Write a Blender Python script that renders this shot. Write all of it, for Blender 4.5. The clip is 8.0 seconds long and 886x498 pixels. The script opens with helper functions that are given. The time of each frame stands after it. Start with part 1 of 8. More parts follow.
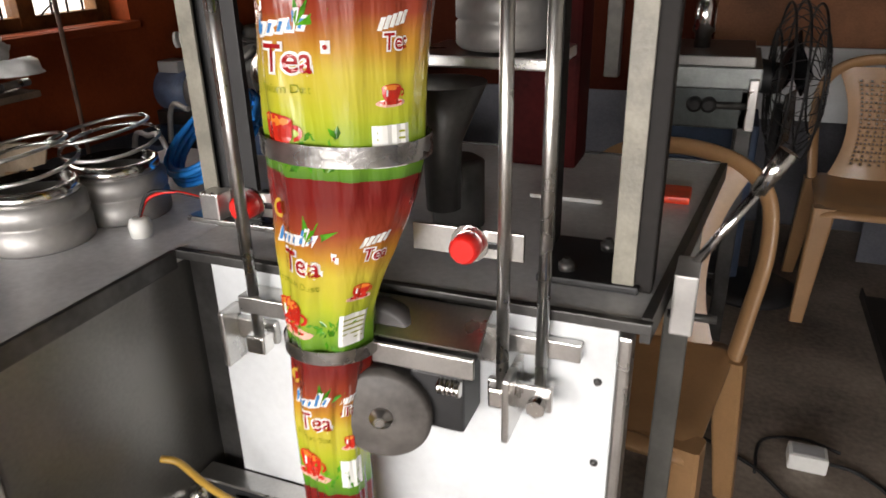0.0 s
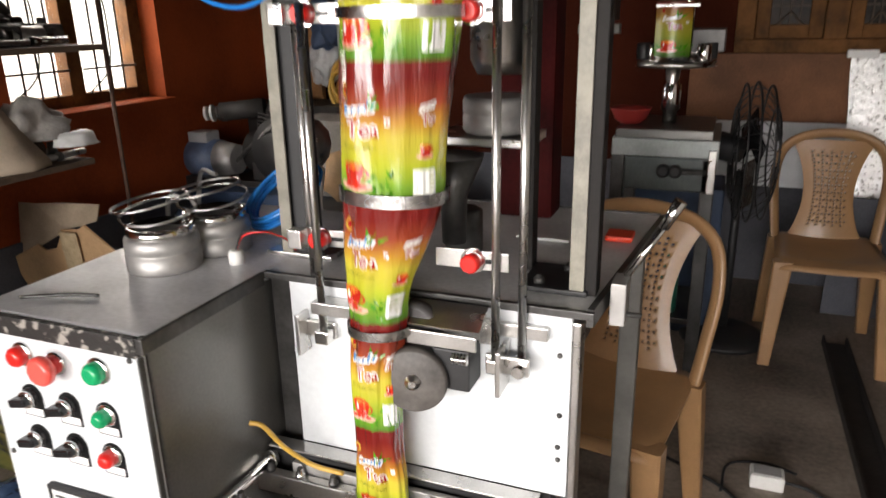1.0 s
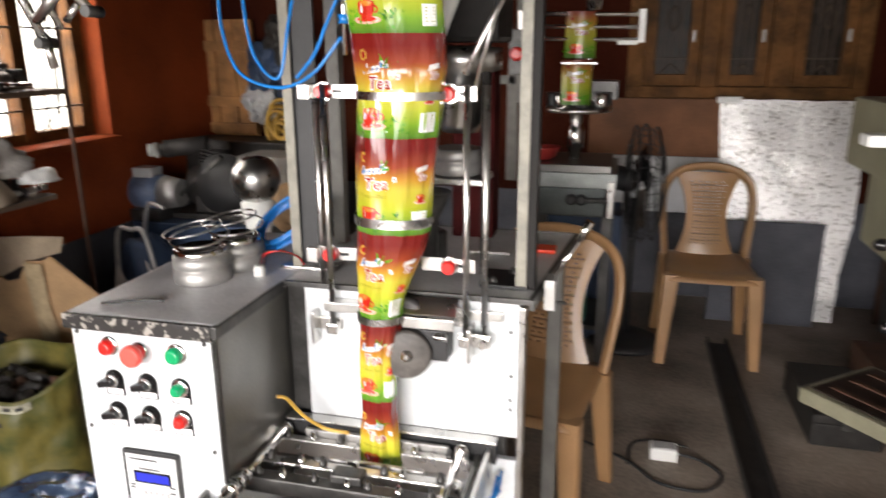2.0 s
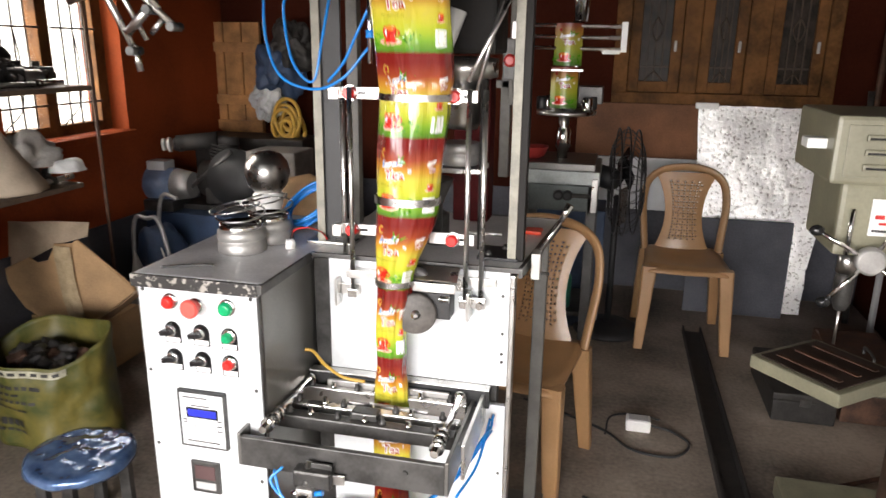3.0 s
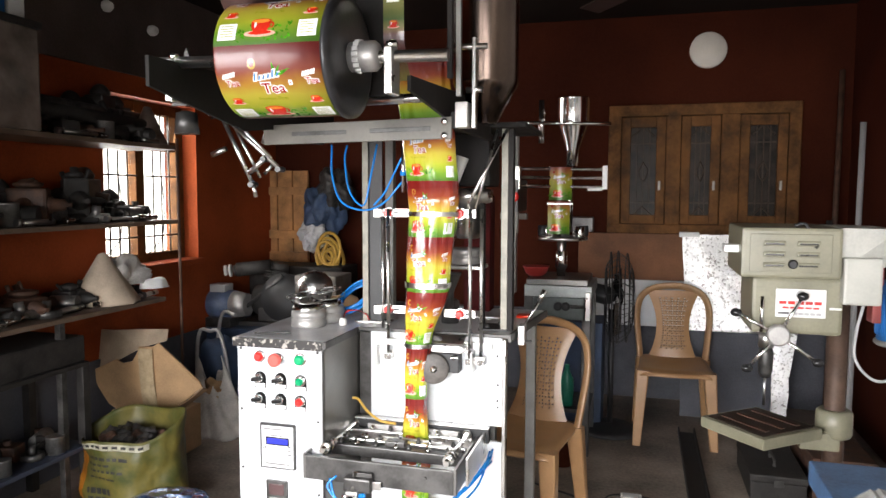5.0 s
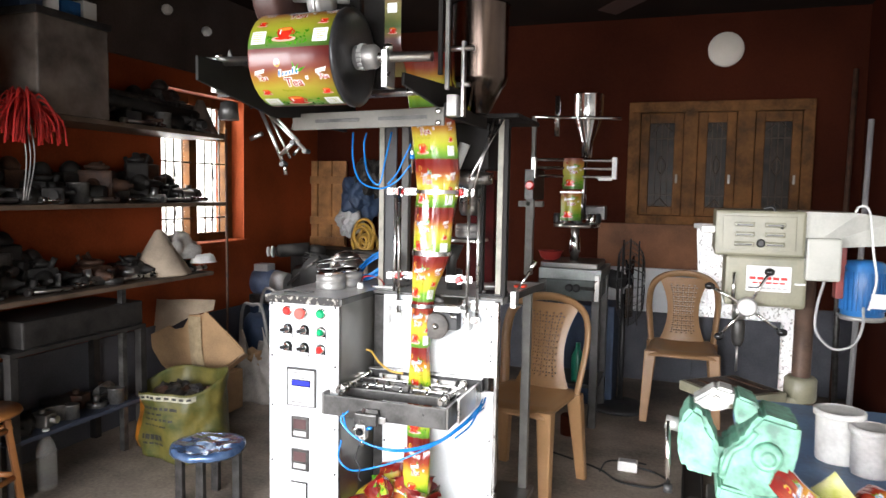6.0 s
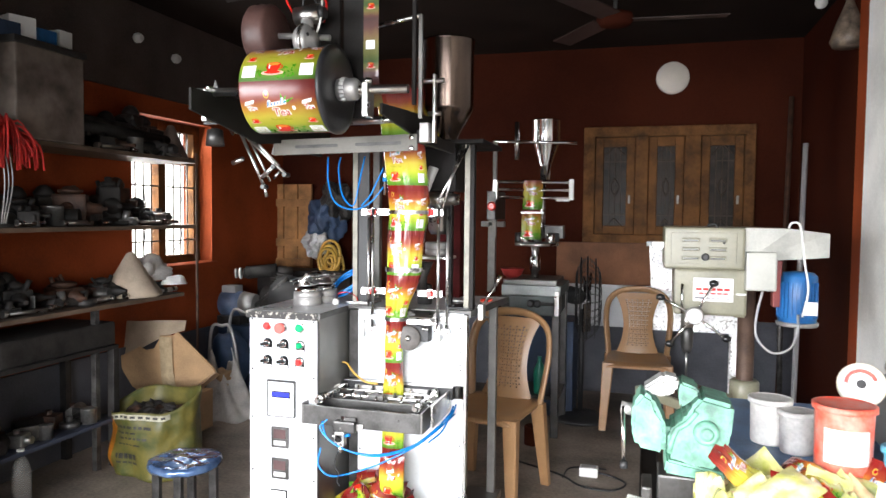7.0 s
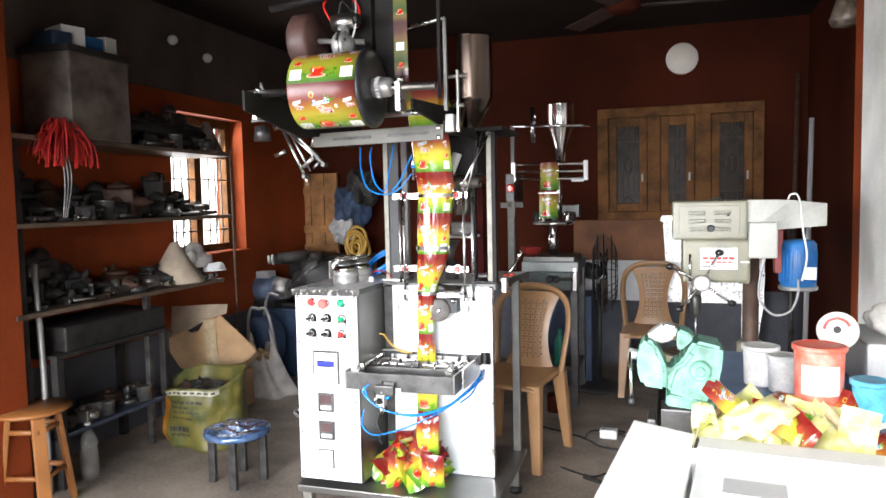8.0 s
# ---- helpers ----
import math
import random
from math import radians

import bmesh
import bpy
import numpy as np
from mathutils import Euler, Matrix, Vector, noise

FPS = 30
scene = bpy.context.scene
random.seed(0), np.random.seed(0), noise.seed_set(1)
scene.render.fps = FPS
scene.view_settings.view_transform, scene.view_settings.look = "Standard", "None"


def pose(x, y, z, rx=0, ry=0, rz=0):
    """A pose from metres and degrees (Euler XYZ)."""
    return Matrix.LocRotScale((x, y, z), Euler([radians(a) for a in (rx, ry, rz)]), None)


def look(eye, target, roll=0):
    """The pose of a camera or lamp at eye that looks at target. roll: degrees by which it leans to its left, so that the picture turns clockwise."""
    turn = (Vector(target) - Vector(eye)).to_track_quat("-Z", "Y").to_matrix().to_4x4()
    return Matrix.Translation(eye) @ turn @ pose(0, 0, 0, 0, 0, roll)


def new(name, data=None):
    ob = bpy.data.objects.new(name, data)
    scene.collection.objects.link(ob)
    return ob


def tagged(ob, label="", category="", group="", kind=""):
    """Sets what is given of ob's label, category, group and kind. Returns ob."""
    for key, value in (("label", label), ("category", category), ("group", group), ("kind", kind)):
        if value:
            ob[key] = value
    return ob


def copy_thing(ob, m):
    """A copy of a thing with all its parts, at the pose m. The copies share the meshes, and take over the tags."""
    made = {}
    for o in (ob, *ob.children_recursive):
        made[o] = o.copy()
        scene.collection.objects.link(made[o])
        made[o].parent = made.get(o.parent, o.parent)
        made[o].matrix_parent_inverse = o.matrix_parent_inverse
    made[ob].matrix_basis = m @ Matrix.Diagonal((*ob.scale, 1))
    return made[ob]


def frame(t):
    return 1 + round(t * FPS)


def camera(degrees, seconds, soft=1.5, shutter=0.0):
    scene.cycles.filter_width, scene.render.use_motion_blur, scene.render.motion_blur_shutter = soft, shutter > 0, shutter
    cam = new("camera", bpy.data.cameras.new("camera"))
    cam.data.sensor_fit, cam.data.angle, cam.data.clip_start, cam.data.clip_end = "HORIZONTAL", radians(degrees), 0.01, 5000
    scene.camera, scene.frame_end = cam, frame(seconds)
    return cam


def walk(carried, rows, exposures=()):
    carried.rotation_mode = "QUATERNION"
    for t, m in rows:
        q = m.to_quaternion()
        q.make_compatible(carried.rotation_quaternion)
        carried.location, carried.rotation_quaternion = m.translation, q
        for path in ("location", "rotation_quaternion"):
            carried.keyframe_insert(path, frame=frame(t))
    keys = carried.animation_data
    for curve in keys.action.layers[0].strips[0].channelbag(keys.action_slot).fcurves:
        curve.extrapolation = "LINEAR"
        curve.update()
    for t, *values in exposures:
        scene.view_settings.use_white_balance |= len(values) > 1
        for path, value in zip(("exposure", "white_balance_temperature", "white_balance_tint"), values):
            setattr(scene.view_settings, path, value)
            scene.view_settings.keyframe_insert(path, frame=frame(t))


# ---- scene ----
cam = camera(63.9, 8.0, soft=1.5, shutter=0.5)
PATH = [
    (0, (0.484, 0.383, 1.316), (-0.202, 2.084, 0.518), -1.3),
    (0.5, (0.514, 0.262, 1.331), (-0.148, 1.994, 0.582), -3.3),
    (1, (0.581, 0.086, 1.382), (-0.119, 1.851, 0.755), -1.1),
    (1.5, (0.608, -0.099, 1.438), (-0.05, 1.705, 0.877), -0.0),
    (2, (0.586, -0.294, 1.465), (0.119, 1.571, 0.914), -0.2),
    (2.2, (0.575, -0.351, 1.464), (0.218, 1.533, 0.897), 1.2),
    (3.3, (0.664, -0.641, 1.503), (0.17, 1.228, 0.991), 0.5),
    (3.5, (0.698, -0.694, 1.514), (0.179, 1.184, 1.06), 0.5),
    (4, (0.755, -0.813, 1.51), (0.288, 1.114, 1.245), 0.8),
    (4.2, (0.779, -0.917, 1.469), (0.292, 1.015, 1.297), 0.9),
    (5.3, (0.88, -1.253, 1.434), (0.331, 0.665, 1.291), 0.5),
    (5.5, (0.95, -1.31, 1.418), (0.378, 0.602, 1.286), 1.1),
    (6, (1.067, -1.467, 1.389), (0.407, 0.414, 1.227), 1.0),
    (6.5, (1.099, -1.561, 1.392), (0.49, 0.342, 1.283), 1.2),
    (7, (1.08, -1.646, 1.379), (0.528, 0.274, 1.282), 0.6),
    (7.5, (1.1, -1.795, 1.383), (0.514, 0.115, 1.283), -1.5),
    (8, (1.122, -1.901, 1.369), (0.522, 0.001, 1.23), -1.2),
]
walk(cam, [(t, look(eye, target, roll)) for t, eye, target, roll in PATH],
     exposures=[(0.0, -0.52, 6950, 12), (1.5, -0.15, 6900, 12), (4.0, 0.05, 6700, 11), (8.0, 0.44, 6250, 9)])

# ---- light: overcast daylight from the wide entrance and the west window ----
world = bpy.data.worlds.new("sky")
scene.world = world
world.use_nodes = True
wn = world.node_tree
sky = wn.nodes.new("ShaderNodeTexSky")
sky.sky_type, sky.sun_disc = "NISHITA", False
sky.sun_elevation, sky.sun_rotation = radians(21), radians(228)
wn.nodes["Background"].inputs[1].default_value = 0.12
wn.links.new(sky.outputs[0], wn.nodes["Background"].inputs[0])

sun_data = bpy.data.lights.new("sun", "SUN")
sun_data.energy, sun_data.angle, sun_data.color = 2.0, radians(0.5), (1.0, 0.94, 0.85)
sun = new("sun", sun_data)
sun.matrix_world = look((-7.0, -6.2, 3.6), (0.0, 0.0, 0.0))

def area(name, eye, target, w, h, power, color=(1, 1, 1), spread=180):
    d = bpy.data.lights.new(name, "AREA")
    d.shape, d.size, d.size_y, d.energy, d.color = "RECTANGLE", w, h, power, color
    o = new(name, d)
    o.matrix_world = look(eye, target)
    d.spread = radians(spread)
    return o

# the sky's light in the entrance and in the window, and one added fill
area("entrance_daylight", (0.1, -2.5, 1.15), (0.2, 0.9, 0.1), 3.4, 1.3, 76, (1.0, 0.985, 1.0), 80)
# added fill lamp, aimed at the white east wall to brighten it
area("east_wall_fill", (-1.6, -2.4, 1.45), (1.95, 1.6, 1.3), 0.6, 1.3, 8, (0.97, 0.98, 1.0), 46)
area("window_daylight", (-2.25, 2.55, 1.5), (0.0, 2.4, 0.9), 0.75, 0.95, 24, (1.0, 0.98, 0.94))


# ---- materials ----
def mat(name, color, rough=0.5, metal=0.0, vary=0.12, scale=8.0, bump=0.0, fine=120.0, color2=None, coat=0.0, spec=0.5):
    """Surface with coarse stains and fine grain."""
    m = bpy.data.materials.new(name)
    m.use_nodes = True
    nt = m.node_tree
    b = nt.nodes["Principled BSDF"]
    b.inputs["Metallic"].default_value = metal
    b.inputs["Specular IOR Level"].default_value = spec
    b.inputs["Coat Weight"].default_value = coat
    b.inputs["Coat Roughness"].default_value = 0.08
    tc = nt.nodes.new("ShaderNodeTexCoord")
    n1 = nt.nodes.new("ShaderNodeTexNoise")
    n1.inputs["Scale"].default_value, n1.inputs["Detail"].default_value = scale, 6
    n2 = nt.nodes.new("ShaderNodeTexNoise")
    n2.inputs["Scale"].default_value, n2.inputs["Detail"].default_value = fine, 3
    for n in (n1, n2):
        nt.links.new(tc.outputs["Object"], n.inputs["Vector"])
    ramp = nt.nodes.new("ShaderNodeValToRGB")
    c2 = color2 or [c * (1 - 2.2 * vary) for c in color]
    ramp.color_ramp.elements[0].color = (*c2, 1)
    ramp.color_ramp.elements[1].color = (*[min(1, c * (1 + vary)) for c in color], 1)
    ramp.color_ramp.elements[0].position, ramp.color_ramp.elements[1].position = 0.3, 0.68
    mix = nt.nodes.new("ShaderNodeMath")
    mix.operation = "MULTIPLY_ADD"
    nt.links.new(n2.outputs["Fac"], mix.inputs[0])
    mix.inputs[1].default_value = 0.3
    sub = nt.nodes.new("ShaderNodeMath")
    sub.operation = "SUBTRACT"
    nt.links.new(n1.outputs["Fac"], sub.inputs[0])
    sub.inputs[1].default_value = 0.15
    nt.links.new(sub.outputs[0], mix.inputs[2])
    nt.links.new(mix.outputs[0], ramp.inputs[0])
    nt.links.new(ramp.outputs[0], b.inputs["Base Color"])
    rr = nt.nodes.new("ShaderNodeMapRange")
    rr.inputs["To Min"].default_value, rr.inputs["To Max"].default_value = max(0.02, rough * 0.75), min(1, rough * 1.3)
    nt.links.new(n1.outputs["Fac"], rr.inputs["Value"])
    nt.links.new(rr.outputs[0], b.inputs["Roughness"])
    if bump:
        bp = nt.nodes.new("ShaderNodeBump")
        bp.inputs["Strength"].default_value, bp.inputs["Distance"].default_value = bump, 0.01
        nt.links.new(mix.outputs[0], bp.inputs["Height"])
        nt.links.new(bp.outputs[0], b.inputs["Normal"])
    return m


def glow(name, color, strength):
    m = mat(name, color, 0.3)
    b = m.node_tree.nodes["Principled BSDF"]
    b.inputs["Emission Color"].default_value, b.inputs["Emission Strength"].default_value = (*color, 1), strength
    return m


def glass(name, color=(1, 1, 1), rough=0.02, alpha=0.12):
    m = bpy.data.materials.new(name)
    m.use_nodes = True
    b = m.node_tree.nodes["Principled BSDF"]
    b.inputs["Base Color"].default_value = (*color, 1)
    b.inputs["Roughness"].default_value, b.inputs["Alpha"].default_value = rough, alpha
    return m


M_FLOOR = mat("concrete_floor", (0.27, 0.222, 0.182), 0.62, vary=0.34, scale=2.2, bump=0.25, fine=60)
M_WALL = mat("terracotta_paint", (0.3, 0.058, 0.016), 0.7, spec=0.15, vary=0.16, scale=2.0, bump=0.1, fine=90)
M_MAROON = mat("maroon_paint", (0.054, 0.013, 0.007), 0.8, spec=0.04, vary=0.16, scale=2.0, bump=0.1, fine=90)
M_DADO = mat("slate_dado_paint", (0.1, 0.103, 0.12), 0.6, spec=0.2, vary=0.2, scale=3.0, bump=0.1)
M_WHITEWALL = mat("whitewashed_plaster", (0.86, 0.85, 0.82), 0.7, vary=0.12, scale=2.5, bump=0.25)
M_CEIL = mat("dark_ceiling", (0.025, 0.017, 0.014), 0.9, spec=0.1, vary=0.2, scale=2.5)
M_STEEL = mat("brushed_stainless", (0.62, 0.61, 0.59), 0.28, 1.0, vary=0.1, scale=14, fine=300, bump=0.04)
M_CHROME = mat("polished_chrome", (0.8, 0.79, 0.77), 0.16, 1.0, vary=0.05, scale=20)
M_CABSTEEL = mat("cabinet_steel_sheet", (0.185, 0.18, 0.17), 0.33, 0.75, vary=0.14, scale=5, fine=200, bump=0.04)
M_WHITE = mat("white_powder_coat", (0.64, 0.665, 0.68), 0.35, vary=0.06, scale=7, bump=0.03, coat=0.2)
M_FRAMEGREY = mat("grey_hammered_paint", (0.145, 0.138, 0.12), 0.45, 0.0, vary=0.12, scale=30, fine=260, bump=0.12)
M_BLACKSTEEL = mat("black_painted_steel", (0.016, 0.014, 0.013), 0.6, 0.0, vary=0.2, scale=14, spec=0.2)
M_DARKSTEEL = mat("dark_steel", (0.09, 0.088, 0.085), 0.4, 0.7, vary=0.2, scale=18)
M_BLACK = mat("black_rubber", (0.018, 0.018, 0.019), 0.5, vary=0.2, scale=14)
M_BLACKGLOSS = mat("black_plastic", (0.012, 0.012, 0.013), 0.25, vary=0.2, scale=14)
M_MATTBLACK = mat("matt_black_print", (0.012, 0.012, 0.012), 0.9, vary=0.2, scale=20, spec=0.08)
M_RED = mat("red_plastic", (0.72, 0.02, 0.015), 0.3, vary=0.08, coat=0.3)
M_REDLIGHT = mat("pink_red_plastic", (0.85, 0.1, 0.08), 0.3, vary=0.08, coat=0.3)
M_GREENBTN = mat("green_plastic", (0.0, 0.33, 0.12), 0.25, vary=0.08, coat=0.3)
M_LCD = glow("blue_lcd", (0.02, 0.03, 0.45), 0.5)
M_GREYPL = mat("grey_plastic", (0.42, 0.42, 0.42), 0.45, vary=0.06)
M_WHITEPL = mat("white_plastic", (0.8, 0.8, 0.77), 0.35, vary=0.05)
M_ALU = mat("cast_aluminium", (0.42, 0.41, 0.395), 0.45, 0.6, vary=0.1, scale=20, bump=0.1)
M_CHAIR = mat("tan_plastic", (0.38, 0.215, 0.1), 0.36, vary=0.08, scale=6, coat=0.1)
M_BLUEHOSE = mat("blue_polyurethane", (0.012, 0.2, 0.6), 0.25, vary=0.08, coat=0.3)
M_YELLOWHOSE = mat("yellow_tube", (0.5, 0.3, 0.05), 0.35, vary=0.1)
M_GOLDWOOD = mat("varnished_wood", (0.15, 0.066, 0.022), 0.6, spec=0.12, vary=0.28, scale=9, fine=60)
M_PALLET = mat("raw_pine", (0.42, 0.2, 0.07), 0.6, vary=0.25, scale=8, bump=0.1)
M_BROWNBOARD = mat("brown_plywood", (0.21, 0.095, 0.05), 0.65, spec=0.2, vary=0.2, scale=4)
M_BRASSBAR = mat("tarnished_window_bars", (0.055, 0.032, 0.017), 0.6, 0.0, vary=0.2, scale=40)
M_DARKPANE = mat("dark_glass_pane", (0.03, 0.022, 0.017), 0.35, vary=0.4, scale=14, spec=0.1)
M_DRILL = mat("olive_grey_enamel", (0.205, 0.195, 0.135), 0.38, vary=0.12, scale=9, bump=0.05, coat=0.1)
M_BLUEMOTOR = mat("blue_enamel", (0.02, 0.13, 0.36), 0.4, vary=0.15, scale=12)
M_VISE = mat("mint_green_enamel", (0.15, 0.36, 0.26), 0.5, vary=0.2, scale=26, bump=0.6, fine=80, color2=(0.06, 0.13, 0.1))
M_CARD = mat("cardboard", (0.38, 0.235, 0.12), 0.75, vary=0.15, scale=6, bump=0.08)
M_WHITECLOTH = mat("white_sack_cloth", (0.5, 0.475, 0.44), 0.75, vary=0.2, scale=8, bump=0.2)
M_SACK = mat("printed_woven_sack", (0.13, 0.105, 0.022), 0.5, vary=0.25, scale=9, bump=0.45, fine=45, color2=(0.05, 0.062, 0.016))
M_BLUESTOOL = mat("blue_wrap_plastic", (0.16, 0.25, 0.42), 0.16, 0.45, vary=0.25, scale=14, bump=0.5, fine=40, coat=1.0, color2=(0.04, 0.1, 0.25))
M_ORANGEPL = mat("orange_brown_plastic", (0.33, 0.13, 0.035), 0.4, vary=0.12)
M_SHELF = mat("worn_shelf_board", (0.14, 0.095, 0.065), 0.6, vary=0.25, scale=6)
M_JUNK = [mat("greasy_iron", (0.03, 0.027, 0.025), 0.6, 0.15, vary=0.3, scale=16, bump=0.2),
          mat("worn_grey_iron", (0.12, 0.115, 0.11), 0.4, 0.6, vary=0.3, scale=16, bump=0.2),
          mat("rust_brown_iron", (0.085, 0.042, 0.026), 0.6, 0.2, vary=0.3, scale=16, bump=0.2),
          mat("dull_tin", (0.4, 0.39, 0.37), 0.35, 0.8, vary=0.2, scale=16)]
M_FOIL = mat("peeling_white_foil", (0.95, 0.95, 0.94), 0.38, 0.75, vary=0.03, scale=60, bump=0.3, fine=140, color2=(0.3, 0.28, 0.26))
for nd in M_FOIL.node_tree.nodes:
    if nd.type == "VALTORGB":
        nd.color_ramp.elements[0].position, nd.color_ramp.elements[1].position = 0.32, 0.45
M_TILE = mat("white_glazed_board", (0.62, 0.64, 0.66), 0.35, vary=0.06)
M_BLUEBOX = mat("navy_steel_box", (0.03, 0.055, 0.11), 0.6, vary=0.2)
M_CLEAR = glass("clear_plastic_bag", (0.5, 0.48, 0.44), 0.12, 0.2)
M_PAPER = mat("white_paper", (0.85, 0.85, 0.83), 0.6, vary=0.03)
M_REDCLOTH = mat("red_ribbon", (0.6, 0.025, 0.02), 0.6, vary=0.2, scale=20)


# ---- mesh helpers ----
def box(bm, x0, x1, y0, y1, z0, z1, bevel=0.0, m=None):
    """A bevelled box between the given bounds, turned by m."""
    start = set(bm.verts)
    r = bmesh.ops.create_cube(bm, size=1.0)
    mm = Matrix.Translation(((x0 + x1) / 2, (y0 + y1) / 2, (z0 + z1) / 2)) @ Matrix.Diagonal((x1 - x0, y1 - y0, z1 - z0, 1))
    bmesh.ops.transform(bm, matrix=mm, verts=r["verts"])
    if bevel:
        es = list({e for v in r["verts"] for e in v.link_edges})
        bmesh.ops.bevel(bm, geom=es, offset=bevel, segments=2, affect="EDGES", profile=0.6)
    if m is not None:
        bmesh.ops.transform(bm, matrix=m, verts=[v for v in bm.verts if v not in start])
    return bm


def rod(bm, a, b, r, seg=14, r2=None, smooth=True):
    """A round bar from a to b."""
    a, b = Vector(a), Vector(b)
    d = b - a
    res = bmesh.ops.create_cone(bm, cap_ends=True, segments=seg, radius1=r, radius2=r if r2 is None else r2, depth=d.length)
    q = d.to_track_quat("Z", "Y").to_matrix().to_4x4()
    bmesh.ops.transform(bm, matrix=Matrix.Translation((a + b) / 2) @ q, verts=res["verts"])
    if smooth:
        for f in {f for v in res["verts"] for f in v.link_faces}:
            f.smooth = len(f.verts) == 4
    return bm


def lathe(bm, profile, seg=24, at=(0, 0, 0), m=None):
    """A turned body: profile of (radius, height), about z at the given place."""
    rings = []
    mm = (Matrix.Translation(at) @ m) if m is not None else Matrix.Translation(at)
    for r, z in profile:
        rings.append([bm.verts.new(mm @ Vector((r * math.cos(k * math.tau / seg), r * math.sin(k * math.tau / seg), z))) for k in range(seg)])
    for a, b in zip(rings, rings[1:]):
        for k in range(seg):
            f = bm.faces.new((a[k], a[(k + 1) % seg], b[(k + 1) % seg], b[k]))
            f.smooth = True
    for ring, flip in ((rings[0], True), (rings[-1], False)):
        bm.faces.new(list(reversed(ring)) if flip else ring)
    return bm


def smooth_path(pts, n=6):
    """Points on a Catmull-Rom curve through pts."""
    p = [Vector(a) for a in pts]
    p = [p[0] * 2 - p[1]] + p + [p[-1] * 2 - p[-2]]
    out = []
    for i in range(1, len(p) - 2):
        for k in range(n):
            t = k / n
            out.append(0.5 * ((2 * p[i]) + (p[i + 1] - p[i - 1]) * t + (2 * p[i - 1] - 5 * p[i] + 4 * p[i + 1] - p[i + 2]) * t * t
                              + (3 * p[i] - p[i - 1] - 3 * p[i + 1] + p[i + 2]) * t ** 3))
    return out + [p[-2]]


def sweep(bm, pts, r, seg=8, n=6, flat=1.0, curved=True):
    """A tube (or strap, flat < 1) along a smooth curve through pts. r may be a list of radii, one a point of the curve."""
    path = smooth_path(pts, n) if curved else [Vector(p) for p in pts]
    side = None
    rings = []
    for i, p in enumerate(path):
        d = (path[min(i + 1, len(path) - 1)] - path[max(i - 1, 0)]).normalized()
        if side is None:
            side = d.orthogonal().normalized()
        side = (side - d * side.dot(d)).normalized()
        up = d.cross(side)
        rr = r if not isinstance(r, (list, tuple)) else r[min(len(r) - 1, i * len(r) // len(path))]
        rings.append([bm.verts.new(p + side * rr * math.cos(k * math.tau / seg) + up * rr * flat * math.sin(k * math.tau / seg)) for k in range(seg)])
    for a, b in zip(rings, rings[1:]):
        for k in range(seg):
            f = bm.faces.new((a[k], a[(k + 1) % seg], b[(k + 1) % seg], b[k]))
            f.smooth = True
    bm.faces.new(list(reversed(rings[0])))
    bm.faces.new(rings[-1])
    return bm


def ribbon(bm, outline_pts, thick_vec):
    """A plate: a flat outline pushed along thick_vec."""
    v = [bm.verts.new(p) for p in outline_pts]
    f = bm.faces.new(v)
    res = bmesh.ops.extrude_face_region(bm, geom=[f])
    bmesh.ops.translate(bm, vec=thick_vec, verts=[g for g in res["geom"] if isinstance(g, bmesh.types.BMVert)])
    return bm


def lump(bm, at, size, seed, sub=3, rough=0.25, freq=2.0, flatten=None):
    """An uneven body: a noisy ball of the given half-sizes."""
    r = bmesh.ops.create_icosphere(bm, subdivisions=sub, radius=1.0)
    for v in r["verts"]:
        d = v.co.normalized()
        k = 1 + rough * noise.noise(d * freq + Vector((seed * 7.3, seed * 3.1, seed))) - rough * 0.55 * abs(noise.noise(d * freq * 1.9 + Vector((seed, 5, 2)))) + rough * 0.12 * noise.noise(d * freq * 6 + Vector((2, seed, 5)))
        v.co = Vector((d.x * size[0], d.y * size[1], d.z * size[2])) * k
        if flatten is not None:
            v.co.z = max(v.co.z, flatten)
        v.co += Vector(at)
    for f in {f for v in r["verts"] for f in v.link_faces}:
        f.smooth = True
    return bm


def mesh_of(name, bm, material):
    bmesh.ops.recalc_face_normals(bm, faces=bm.faces)
    me = bpy.data.meshes.new(name)
    bm.to_mesh(me)
    bm.free()
    for mm in (material if isinstance(material, (list, tuple)) else [material]):
        me.materials.append(mm)
    return me


def part(name, bm, material, parent, label=""):
    """Links a bmesh as one mesh under a thing or part."""
    ob = new(name, mesh_of(name, bm, material))
    ob.parent = parent
    return tagged(ob, label)


def thing(name, at, label, category, group="", rz=0.0):
    ob = new(name)
    ob.empty_display_size = 0.05
    ob.matrix_basis = PLACE @ pose(*at, 0, 0, rz)
    return tagged(ob, label, category, group)


def solid(name, bm, material, label, category, at=(0, 0, 0), group="", rz=0.0):
    """A thing that is one mesh."""
    ob = new(name, mesh_of(name, bm, material))
    ob.matrix_basis = PLACE @ pose(*at, 0, 0, rz)
    return tagged(ob, label, category, group)


def structure(name, bm, material, label):
    ob = new(name, mesh_of(name, bm, material))
    ob.matrix_basis = PLACE.copy()
    return tagged(ob, label, name.split("_")[0], kind="structure")


B = bmesh.new


def plan(x, y, s):
    """Places a group of things: its origin and the size of its plan."""
    return Matrix.Translation((x, y, 0)) @ Matrix.Scale(s, 4)


